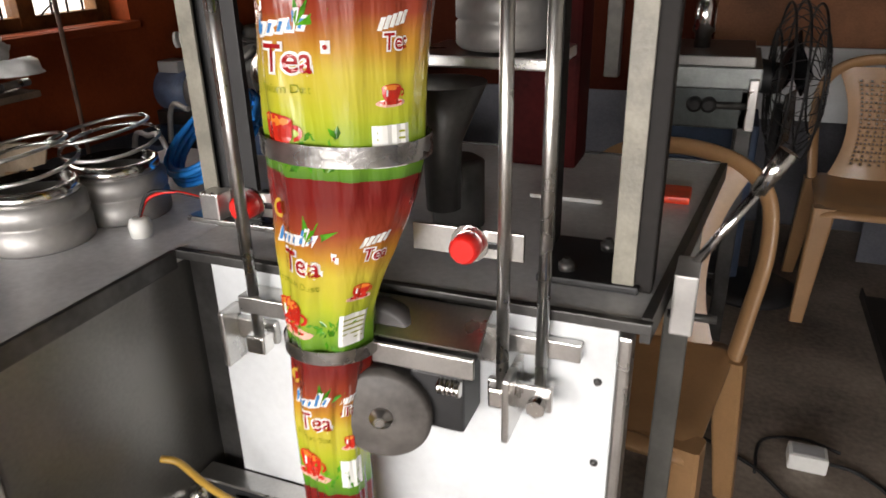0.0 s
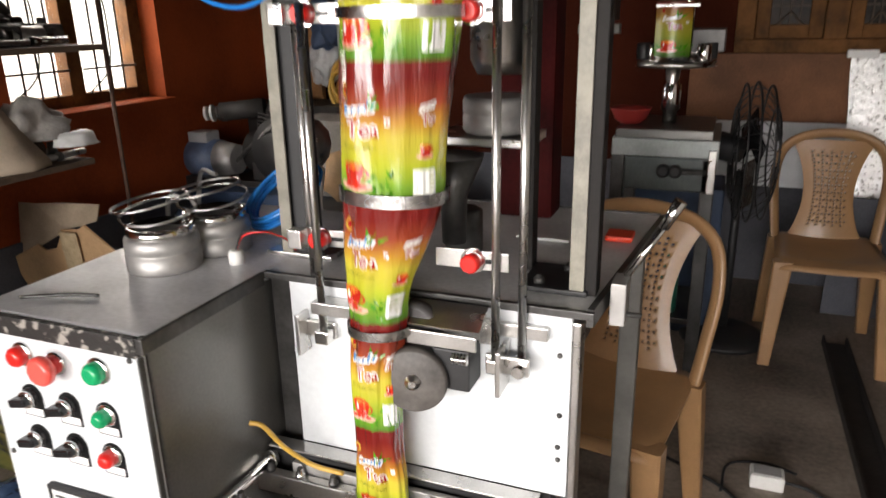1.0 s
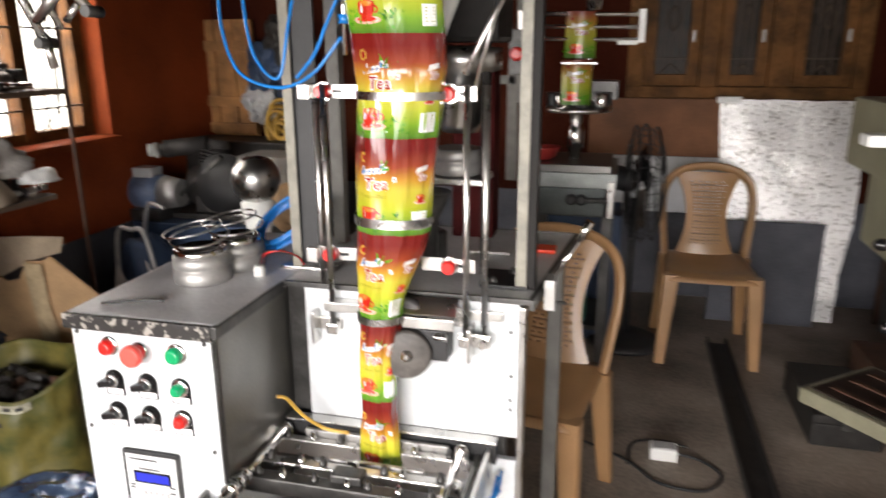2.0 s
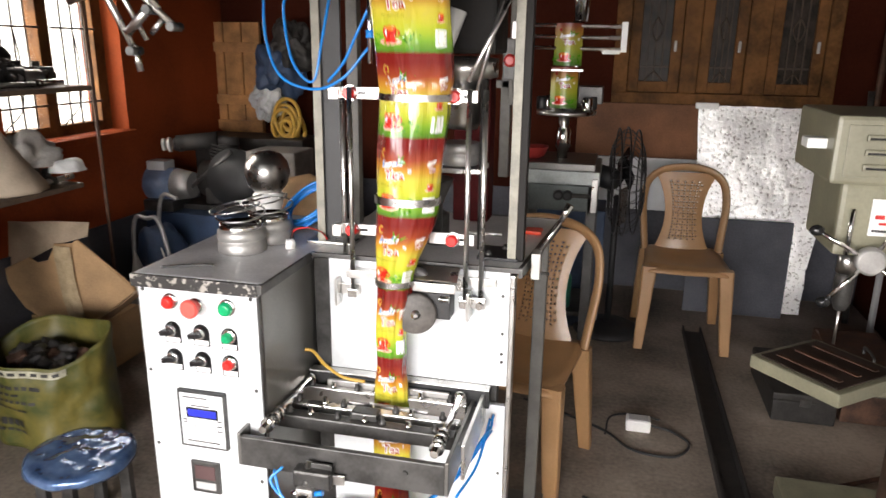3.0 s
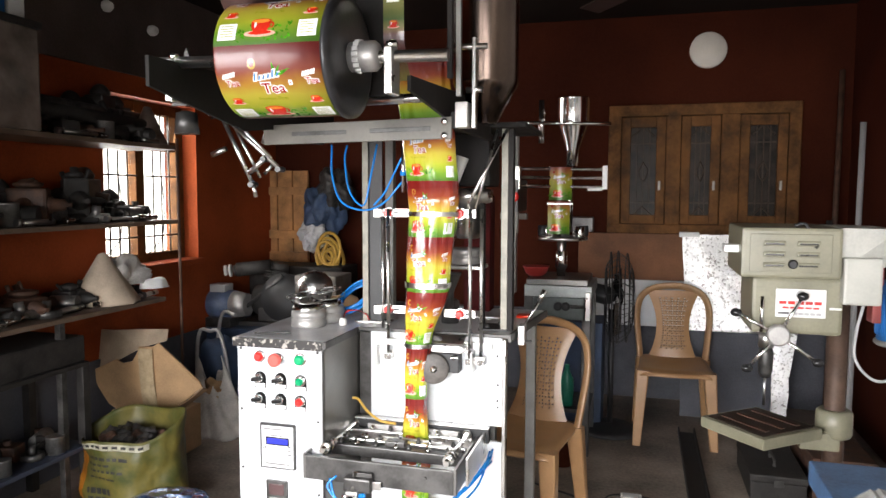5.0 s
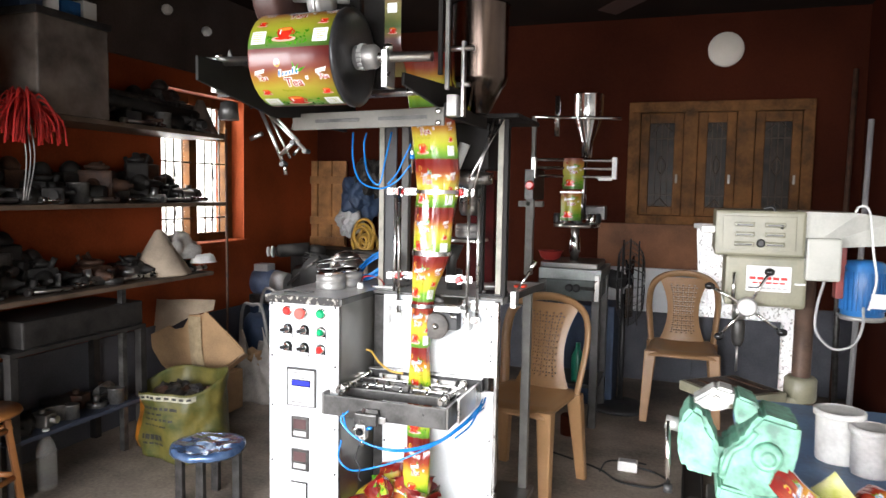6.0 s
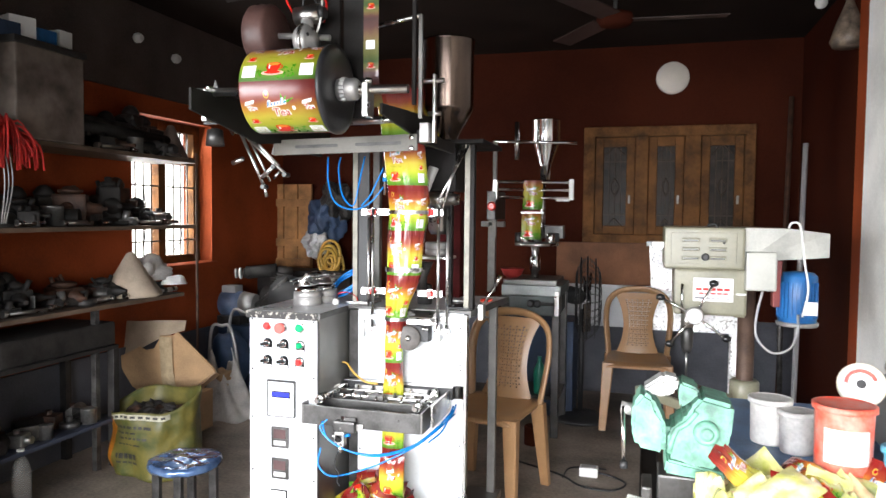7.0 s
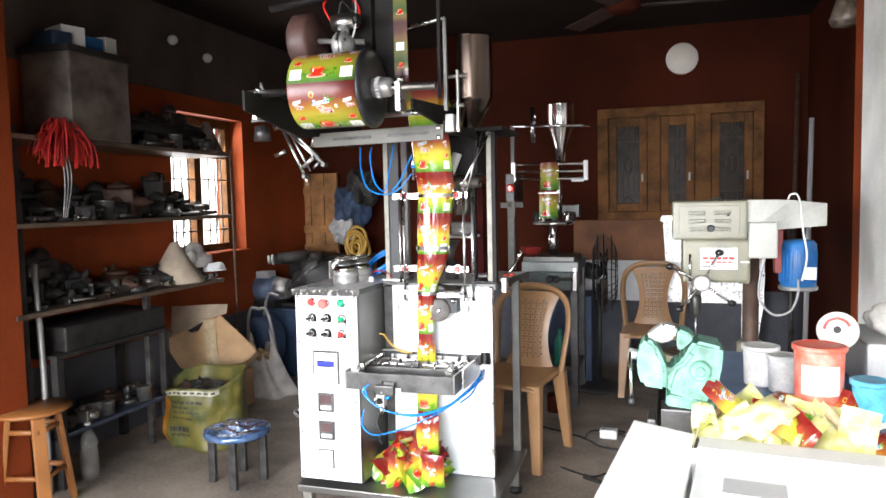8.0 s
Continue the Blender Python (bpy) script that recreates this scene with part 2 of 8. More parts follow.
ROOM, WEST, CORNER, MACHINE = plan(0.08, 0.01, 1.07), plan(-0.01, -0.035, 1.03), plan(0.12, 0.06, 1.07), Matrix()
BENCH, DRILL = plan(-0.015, -0.28, 1.0), Matrix.Translation((0.003, -0.0135, -0.045)) @ Matrix.Scale(1.045, 4)
SECOND = Matrix.Translation((-0.095, 0.256, -0.172)) @ Matrix.Scale(1.171, 4)
PLACE = ROOM

# ---- the room ----
XW, XE, YN, YS, ZC = -1.972, 1.915, 3.75, -2.5, 2.5
structure("ground", box(B(), -60, 60, -60, 60, -0.35, -0.15), mat("outdoor_dirt", (0.3, 0.25, 0.19), 0.9, vary=0.2, scale=0.8), "pale dry earth outside the workshop")
structure("floor", box(B(), XW - 0.25, XE + 0.25, YS - 0.25, YN + 0.25, -0.14, 0.0), M_FLOOR, "dusty grey-brown concrete workshop floor")
WY0, WY1, WZ0, WZ1 = 1.955, 2.751, 0.951, 1.874
bm = B()
for a in ((YS, WY0, 0, ZC), (WY1, YN, 0, ZC), (WY0, WY1, 0, WZ0), (WY0, WY1, WZ1, ZC)):
    box(bm, XW - 0.23, XW, *a)
structure("wall_west", bm, M_WALL, "terracotta painted plaster wall")
# panel added to darken the top of the west wall
structure("wall_panel", box(B(), XW + 0.002, XW + 0.018, YS + 0.01, YN - 0.01, 1.985, ZC - 0.002, 0.003), mat("dark_brown_panel", (0.09, 0.068, 0.06), 0.6, vary=0.25, scale=3), "added dark panel along the top of the wall")
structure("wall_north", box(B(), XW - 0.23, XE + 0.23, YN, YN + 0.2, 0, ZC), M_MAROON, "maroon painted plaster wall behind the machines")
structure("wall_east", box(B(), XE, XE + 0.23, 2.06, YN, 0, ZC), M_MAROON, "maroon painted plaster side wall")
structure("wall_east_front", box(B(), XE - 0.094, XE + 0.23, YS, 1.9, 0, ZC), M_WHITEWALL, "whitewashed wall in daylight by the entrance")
structure("pillar_east", box(B(), XE - 0.09, XE + 0.23, 1.9, 2.06, 0, ZC, 0.006), M_WALL, "terracotta painted corner pillar")
structure("pillar_west", box(B(), XW, -1.645, 0.31, 0.542, 0, ZC, 0.006), M_WALL, "terracotta painted pillar by the shelves")
bm = B()
for a in ((XW - 0.23, -1.95, 0, ZC), (XE - 0.02, XE + 0.23, 0, ZC), (-1.95, XE - 0.02, 2.35, ZC)):
    box(bm, a[0], a[1], YS - 0.2, YS, a[2], a[3])
structure("wall_south", bm, M_WALL, "front wall with a wide open entrance")
structure("ceiling", box(B(), XW - 0.23, XE + 0.23, YS - 0.2, YN + 0.2, ZC, ZC + 0.15), M_CEIL, "dark brown ceiling")
structure("baseboard_north", box(B(), XW, XE, YN - 0.012, YN, 0, 0.57), M_DADO, "slate grey painted dado band")
structure("baseboard_west", box(B(), XW, XW + 0.012, 0.56, YN - 0.02, 0, 0.5), M_DADO, "slate grey painted dado band")

# west window: timber frame, two casements, iron grille
win = tagged(new("window_1"), "timber window with two casements and iron bars", "window", kind="structure")
win.matrix_basis = ROOM.copy()
bm = B()
gx = XW - 0.13
for a in ((WY0, WY0 + 0.07, WZ0, WZ1), (WY1 - 0.07, WY1, WZ0, WZ1), (WY0, WY1, WZ0, WZ0 + 0.05), (WY0, WY1, WZ1 - 0.06, WZ1), (2.318, 2.388, WZ0, WZ1), (WY0, WY1, 1.6, 1.66)):
    box(bm, gx - 0.03 - 0.004 * (a[0] > 2.3), gx + 0.03 + 0.003 * (a[0] > 2.3), *a, 0.004)
part("window_frame", bm, M_GOLDWOOD, win)
part("window_sill", box(B(), XW - 0.1, XW + 0.025, WY0 - 0.03, WY1 + 0.03, WZ0 - 0.035, WZ0 - 0.003, 0.004), M_WALL, win)
for y0, y1 in ((2.025, 2.318), (2.388, 2.681)):
    for k in range(1, 4):
        y = y0 + (y1 - y0) * k / 4
        part("bar", rod(B(), (gx + 0.035, y, WZ0 + 0.05), (gx + 0.035, y, WZ1 - 0.06), 0.005, 8), M_DARKSTEEL, win)
    for z in (1.1, 1.45):
        part("bar", rod(B(), (gx + 0.04, y0, z), (gx + 0.04, y1, z), 0.005, 8), M_DARKSTEEL, win)
    part("bar", sweep(B(), [(gx + 0.035, y0 + 0.02, 1.0), (gx + 0.035, (y0 + y1) / 2, 1.1), (gx + 0.035, (y0 + y1) / 2 + 0.02, 1.3), (gx + 0.035, (y0 + y1) / 2, 1.45)], 0.004, 6), M_DARKSTEEL, win)
    pane = part("pane", box(B(), gx - 0.005, gx + 0.001, y0, y1, WZ0 + 0.05, WZ1 - 0.06), glass("window_glass", (1, 1, 1), 0.05, 0.08), win)
    pane.visible_shadow = False
# added sheet that glows in place of the daylit outside
back = new("backdrop", mesh_of("backdrop", box(B(), -4.6, -4.55, -1.0, 6.5, -0.1, 4.5), glow("glowing_outside", (1.0, 0.97, 0.88), 3.2)))
tagged(back, "glowing sheet for the overexposed outside of the window", "backdrop", kind="structure")

# north window: three dark panes in a varnished timber frame
win = tagged(new("window_2"), "varnished timber window with three dark barred panes", "window", kind="structure")
win.matrix_basis = ROOM.copy()
NX0, NX1, NZ0, NZ1 = 0.48, 1.63, 1.1, 1.925
bm = B()
for x0, x1 in ((NX0, 0.56), (0.84, 0.93), (1.17, 1.28), (1.56, NX1)):
    box(bm, x0, x1, YN - 0.06, YN - 0.001, NZ0, NZ1, 0.005)
for z0, z1 in ((NZ0, NZ0 + 0.06), (NZ1 - 0.07, NZ1)):
    box(bm, NX0 + 0.02, NX1 - 0.02, YN - 0.063, YN - 0.002, z0, z1, 0.005)
part("window_frame", bm, M_GOLDWOOD, win)
for x0, x1 in ((0.56, 0.84), (0.93, 1.17), (1.28, 1.56)):
    bm = B()
    for a in ((x0 + 0.003, x0 + 0.06, NZ0 + 0.063, NZ1 - 0.073), (x1 - 0.06, x1 - 0.003, NZ0 + 0.063, NZ1 - 0.073), (x0 + 0.06, x1 - 0.06, NZ1 - 0.14, NZ1 - 0.073), (x0 + 0.06, x1 - 0.06, NZ0 + 0.063, NZ0 + 0.12)):
        box(bm, a[0], a[1], YN - 0.045, YN - 0.003, a[2], a[3], 0.004)
    sash = part("sash", bm, M_GOLDWOOD, win)
    part("pane", box(B(), x0 + 0.05, x1 - 0.05, YN - 0.02, YN - 0.006, NZ0 + 0.1, NZ1 - 0.12), M_DARKPANE, sash)
    xm, hw = (x0 + x1) / 2, (x1 - x0 - 0.12) / 2
    for u in (-0.5, 0.0, 0.5):
        part("bar", box(B(), xm + u * hw - 0.004, xm + u * hw + 0.004, YN - 0.034, YN - 0.026, NZ0 + 0.11, NZ1 - 0.13, 0.001), M_BRASSBAR, sash)
    for z in (1.3, 1.68):
        part("bar", box(B(), xm - hw, xm + hw, YN - 0.038, YN - 0.0345, z - 0.005, z + 0.005, 0.001), M_BRASSBAR, sash)
    for u, z in ((0.0, 1.76), (0.0, 1.24)):
        part("scroll", sweep(B(), [(xm - hw * 0.8, YN - 0.036, z - 0.03), (xm - hw * 0.4, YN - 0.036, z), (xm, YN - 0.036, z + 0.03), (xm + hw * 0.4, YN - 0.036, z), (xm + hw * 0.8, YN - 0.036, z - 0.03)], 0.0045, 6), M_BRASSBAR, sash)
    part("scroll", sweep(B(), [(xm, YN - 0.036, 1.56), (xm - hw * 0.35, YN - 0.036, 1.5), (xm, YN - 0.036, 1.44), (xm + hw * 0.35, YN - 0.036, 1.5), (xm, YN - 0.036, 1.56)], 0.0045, 6), M_BRASSBAR, sash)
    part("handle", box(B(), x1 - 0.045, x1 - 0.03, YN - 0.06, YN - 0.045, 1.38, 1.44, 0.003), M_ALU, sash)

# ---- the packing machine ----
PLACE = MACHINE
machine = thing("packing_machine", (0, 0, 0), "vertical sachet packing machine with white front and steel cabinet", "packing machine")
bm = box(B(), -0.335, -0.055, 0.69, 1.26, 0.22, 1.0, 0.004)
cabinet = part("cabinet", bm, M_CABSTEEL, machine, "grey steel control cabinet")
part("cabinet_top", box(B(), -0.345, -0.045, 0.682, 1.27, 1.0, 1.018, 0.005), mat("worn_grey_lid", (0.74, 0.74, 0.76), 0.34, 0.1, vary=0.14, scale=6, bump=0.03), cabinet)
M_CHIPPED = mat("chipped_black_paint", (0.3, 0.28, 0.25), 0.5, 0.2, vary=0.1, scale=60, fine=160, bump=0.2, color2=(0.022, 0.02, 0.019))
for nd in M_CHIPPED.node_tree.nodes:
    if nd.type == "VALTORGB":
        nd.color_ramp.elements[0].position, nd.color_ramp.elements[1].position = 0.53, 0.6
part("lid_edge", box(B(), -0.346, -0.0555, 0.672, 0.6815, 0.99, 1.0175, 0.002), M_CHIPPED, cabinet, "scuffed black lid edge")
part("lid_edge", box(B(), -0.0555, -0.0435, 0.673, 0.925, 0.996, 1.0175, 0.002), M_DARKSTEEL, cabinet)
part("corner_angle", box(B(), -0.0565, -0.0525, 0.6735, 0.682, 0.23, 0.99, 0.001), M_DARKSTEEL, cabinet)
panel = part("front_panel", box(B(), -0.332, -0.057, 0.676, 0.6898, 0.225, 1.001, 0.003), M_WHITE, machine, "white control panel")
PY = 0.676


def button(x, z, r, material, deep, ring=True):
    b = part("button", lathe(B(), [(r, 0), (r, deep - 0.004), (r - 0.003, deep), (r * 0.6, deep + 0.0015)], 20, (x, PY, z), Euler((radians(90), 0, 0)).to_matrix().to_4x4()), material, panel)
    if ring:
        part("ring", lathe(B(), [(r + 0.004, 0), (r + 0.004, 0.003), (r + 0.001, 0.005)], 20, (x, PY, z), Euler((radians(90), 0, 0)).to_matrix().to_4x4()), M_CHROME, b)
    return b


def legend_plate(x, z):
    """Black arched plate behind a switch, with a white name strip."""
    pts = [(x - 0.0185, PY, z - 0.03), (x + 0.0185, PY, z - 0.03)] + [(x + 0.0185 * math.cos(a), PY, z + 0.0185 * math.sin(a)) for a in (math.pi * i / 8 for i in range(9))]
    p = part("legend_plate", ribbon(B(), pts, (0, -0.0018, 0)), M_MATTBLACK, panel, "black arched legend plate")
    s = part("name_strip", box(B(), x - 0.016, x + 0.016, PY - 0.0028, PY - 0.001, z - 0.028, z - 0.0175, 0.0005), M_PAPER, p)
    return s


button(-0.256, 0.964, 0.014, M_RED, 0.018)
b = button(-0.197, 0.96, 0.013, M_RED, 0.016)
part("mushroom_head", lathe(B(), [(0.017, 0.016), (0.02, 0.02), (0.02, 0.028), (0.016, 0.032)], 20, (-0.197, PY, 0.96), Euler((radians(90), 0, 0)).to_matrix().to_4x4()), M_REDLIGHT, b)
button(-0.124, 0.962, 0.015, M_GREENBTN, 0.018)
for x, z in ((-0.256, 0.9), (-0.189, 0.9), (-0.257, 0.838), (-0.19, 0.838)):
    legend_plate(x, z)
    k = part("knob", lathe(B(), [(0.014, 0), (0.014, 0.006), (0.011, 0.008)], 20, (x, PY, z), Euler((radians(90), 0, 0)).to_matrix().to_4x4()), M_BLACKGLOSS, panel, "black rotary selector knob")
    part("grip", box(B(), -0.02, 0.011, -0.006, 0.006, 0.006, 0.024, 0.003, Matrix.Translation((x, PY, z)) @ Euler((radians(90), 0, 0)).to_matrix().to_4x4() @ Euler((0, 0, radians(12))).to_matrix().to_4x4()), M_BLACKGLOSS, k)
    part("ring", lathe(B(), [(0.0125, 0.006), (0.0125, 0.012), (0.011, 0.013)], 20, (x, PY - 0.001, z), Euler((radians(90), 0, 0)).to_matrix().to_4x4()), M_CHROME, k)
for x, z, mm in ((-0.124, 0.898, M_GREENBTN), (-0.126, 0.837, M_RED)):
    legend_plate(x, z)
    b = button(x, z, 0.0115, mm, 0.02)
for x, z in ((-0.32, 0.985), (-0.07, 0.985), (-0.32, 0.8), (-0.07, 0.78), (-0.32, 0.62), (-0.07, 0.56), (-0.32, 0.42), (-0.07, 0.4), (-0.32, 0.25), (-0.07, 0.25)):
    part("screw", lathe(B(), [(0.0045, 0), (0.004, 0.002), (0.002, 0.003)], 10, (x, PY, z), Euler((radians(90), 0, 0)).to_matrix().to_4x4()), M_DARKSTEEL, panel)
ctrl = part("controller", box(B(), -0.252, -0.146, PY - 0.008, PY + 0.001, 0.632, 0.76, 0.003), mat("pale_keypad", (0.68, 0.7, 0.7), 0.35, vary=0.05), panel, "pale grey controller with a blue display and keys")
bm = B()
for a in ((-0.2545, -0.1435, 0.7585, 0.763), (-0.2545, -0.1435, 0.629, 0.6325), (-0.2555, -0.252, 0.63, 0.762), (-0.147, -0.142, 0.63, 0.762)):
    box(bm, a[0], a[1], PY - 0.0095, PY + 0.001, a[2], a[3], 0.001)
part("bezel", bm, M_DARKSTEEL, ctrl)
part("display", box(B(), -0.233, -0.165, PY - 0.0095, PY - 0.004, 0.704, 0.721, 0.001), M_LCD, ctrl, "lit blue display")
for k in range(5):
    part("key", box(B(), -0.222 + k * 0.012, -0.214 + k * 0.012, PY - 0.0095, PY - 0.004, 0.676, 0.684, 0.001), M_GREYPL, ctrl)
for x0, x1, z in ((-0.244, -0.185, 0.747), (-0.225, -0.18, 0.728), (-0.247, -0.236, 0.693), (-0.247, -0.236, 0.687), (-0.165, -0.153, 0.696), (-0.165, -0.153, 0.684), (-0.165, -0.153, 0.672), (-0.24, -0.16, 0.642)):
    part("legend", box(B(), x0, x1, PY - 0.0088, PY - 0.004, z, z + 0.003), M_DARKSTEEL, ctrl)
part("key", box(B(), -0.213, -0.205, PY - 0.0095, PY - 0.004, 0.661, 0.669, 0.001), M_GREYPL, ctrl)
part("display_frame", box(B(), -0.237, -0.161, PY - 0.0088, PY - 0.004, 0.7, 0.725, 0.001), M_BLACKGLOSS, ctrl)
part("dark_strip", box(B(), -0.2545, -0.142, PY - 0.0105, PY - 0.002, 0.7595, 0.766, 0.001), M_BLACK, ctrl)
for z in (0.552, 0.435):
    tcm = part("temperature_controller", box(B(), -0.239, -0.17, PY - 0.007, PY + 0.001, z - 0.039, z + 0.039, 0.002), M_DARKSTEEL, panel, "square temperature controller")
    part("screen", box(B(), -0.229, -0.18, PY - 0.0085, PY - 0.003, z - 0.004, z + 0.03, 0.001), mat("smoked_display", (0.1, 0.06, 0.06), 0.2), tcm)
    part("keys", box(B(), -0.229, -0.18, PY - 0.0085, PY - 0.003, z - 0.03, z - 0.012, 0.001), M_GREYPL, tcm)
sw = part("switch_frame", box(B(), -0.243, -0.176, PY - 0.006, PY + 0.001, 0.277, 0.355, 0.002), M_BLACKGLOSS, panel)
part("rocker", box(B(), -0.239, -0.18, PY - 0.009, PY - 0.003, 0.281, 0.351, 0.003), M_WHITEPL, sw)
# white front plates above and below the sealing unit
part("front_plate", box(B(), -0.004, 0.425, 0.93, 0.945, 0.73, 1.006, 0.002), M_WHITE, machine, "white upper front plate")
part("lower_plate", box(B(), -0.004, 0.425, 0.93, 0.945, 0.2, 0.68, 0.002), M_WHITE, machine, "white lower front plate")
part("inner_box", box(B(), -0.05, 0.4, 0.95, 0.985, 0.2, 0.998), M_DARKSTEEL, machine)
part("plate_edge", box(B(), 0.425, 0.437, 0.928, 0.96, 0.2, 1.0, 0.003), M_STEEL, machine)
for x, z in ((0.41, 0.95), (0.412, 0.86), (0.411, 0.81), (0.412, 0.79), (0.413, 0.5), (0.413, 0.3), (0.005, 0.45)):
    part("screw", lathe(B(), [(0.004, 0), (0.0035, 0.002), (0.002, 0.003)], 10, (x, 0.93, z), Euler((radians(90), 0, 0)).to_matrix().to_4x4()), M_DARKSTEEL, machine)
table = part("table_top", ribbon(B(), [(-0.046, 0.935, 1.008), (0.441, 0.935, 1.008), (0.489, 1.43, 1.008), (-0.046, 1.43, 1.008)], (0, 0, 0.008)), mat("grey_table_sheet", (0.72, 0.72, 0.72), 0.35, 0.0, vary=0.14, scale=5), machine, "pale grey sheet table top with scuffs")
part("edge_angle", box(B(), -0.046, 0.452, 0.9255, 0.9345, 1.007, 1.0175, 0.001), M_DARKSTEEL, table)
part("side_angle", ribbon(B(), [(0.4415, 0.935, 0.994), (0.4505, 0.935, 0.994), (0.4985, 1.43, 0.994), (0.4895, 1.43, 0.994)], (0, 0, 0.0245)), M_DARKSTEEL, table)
part("rear_angle", box(B(), -0.046, 0.489, 1.4305, 1.436, 0.994, 1.0185, 0.001), M_DARKSTEEL, table)
# base and legs
part("base_tray", box(B(), -0.345, 0.5, 0.66, 1.32, 0.17, 0.198, 0.004), M_CABSTEEL, machine, "steel base tray")
for x, y in ((-0.31, 0.7), (0.45, 0.75), (0.45, 1.28), (-0.31, 1.28)):
    leg = part("leg", box(B(), x - 0.02, x + 0.02, y - 0.02, y + 0.02, 0.03, 0.17, 0.003), M_FRAMEGREY, machine)
    part("rubber_foot", lathe(B(), [(0.03, 0), (0.03, 0.02), (0.018, 0.03)], 14, (x, y, 0)), M_BLACK, leg)
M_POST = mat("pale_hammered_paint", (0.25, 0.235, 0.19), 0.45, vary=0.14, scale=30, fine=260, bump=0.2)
# lever side post
part("side_post", box(B(), 0.444, 0.478, 1.272, 1.306, 0.198, 0.993, 0.003), mat("grey_post_paint", (0.11, 0.105, 0.095), 0.4, vary=0.12, scale=20), machine, "grey painted square post")
lev = part("lever", rod(B(), (0.473, 1.03, 1.026), (0.524, 1.035, 1.112), 0.0045, 12), M_CHROME, machine, "chrome hand lever")
part("lever_tip", rod(B(), (0.521, 1.035, 1.107), (0.54, 1.036, 1.145), 0.007, 12, 0.009), M_CHROME, lev)
part("lever_block", box(B(), 0.462, 0.483, 0.992, 1.04, 0.975, 1.036, 0.002), M_ALU, lev, "pale lever clamp block")
part("pivot", rod(B(), (0.458, 1.015, 0.985), (0.503, 1.015, 0.985), 0.004, 10), M_DARKSTEEL, lev)
# frame posts
for x, y in ((0.413, 0.998), (-0.045, 1.02)):
    xp = 0.408 if x > 0 else -0.061
    # black webs and flanges put the posts' shaded sides into colour
    p = part("frame_post", box(B(), xp, xp + 0.02, y - 0.016, y - 0.012, 1.016, 1.645, 0.001), M_POST, machine, "grey hammered-paint angle post")
    part("flange", box(B(), xp + (0.0145 if x > 0 else 0.0), xp + (0.036 if x > 0 else 0.012), y - 0.0115, y + 0.022, 1.016, 1.645, 0.002), M_BLACKSTEEL, p, "black flange, the side's shade put into its colour")
    sx = -1 if x > 0 else 1
    if x < 0:
        part("web", box(B(), x - 0.003, x + 0.05, y - 0.006, y + 0.002, 1.02, 1.64, 0.001), M_BLACK, p)
    pl = part("foot_plate", box(B(), x - 0.075 if x > 0 else x - 0.045, x + 0.02 if x > 0 else x + 0.075, y - 0.02, y + 0.085, 1.0165, 1.024, 0.002), M_BLACK if x > 0 else M_STEEL, p)
    for dx, dy in ((-0.05, 0.0), (-0.02, 0.06)):
        part("bolt", lathe(B(), [(0.008, 0), (0.008, 0.007), (0.005, 0.008), (0.004, 0.012)], 8, (x + dx * (1 if x > 0 else -0.6), y + dy, 1.024)), M_DARKSTEEL, pl)
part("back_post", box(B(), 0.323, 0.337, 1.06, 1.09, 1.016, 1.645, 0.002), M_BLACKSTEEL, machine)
part("back_post", box(B(), -0.06, -0.03, 1.22, 1.25, 1.016, 1.645, 0.002), M_FRAMEGREY, machine)
# guide rods on the film's two sides, with slotted arms and red thumb knobs
for x, y, sx in ((0.329, 0.903, 1), (0.361, 0.917, 1), (0.064, 0.908, -1), (0.034, 0.942, -1)):
    r = part("guide_rod", rod(B(), (x, y, 0.935), (x, y, 1.40), 0.0058, 12), M_STEEL, machine, "polished steel guide rod")
    part("clamp", box(B(), x - 0.011, x + 0.011, y - 0.009, y + 0.009, 0.925, 0.945, 0.002), M_CHROME, r)
for x0, x1, y in ((0.315, 0.375, 0.89), (0.02, 0.075, 0.91)):
    br = part("rod_bracket", box(B(), x0 + (0.02 if x0 > 0.2 else 0), x0 + (0.027 if x0 > 0.2 else 0.007), y - 0.01, 0.93, 0.9, 0.965, 0.002), M_STEEL, machine)
    part("cross_piece", box(B(), x0, x1, y + 0.012, y + 0.02, 0.925, 0.95, 0.002), M_STEEL, br)
    part("bolt", rod(B(), (x1 - 0.012, y - 0.0, 0.935), (x1 - 0.012, y + 0.03, 0.935), 0.009, 6), M_CHROME, br)
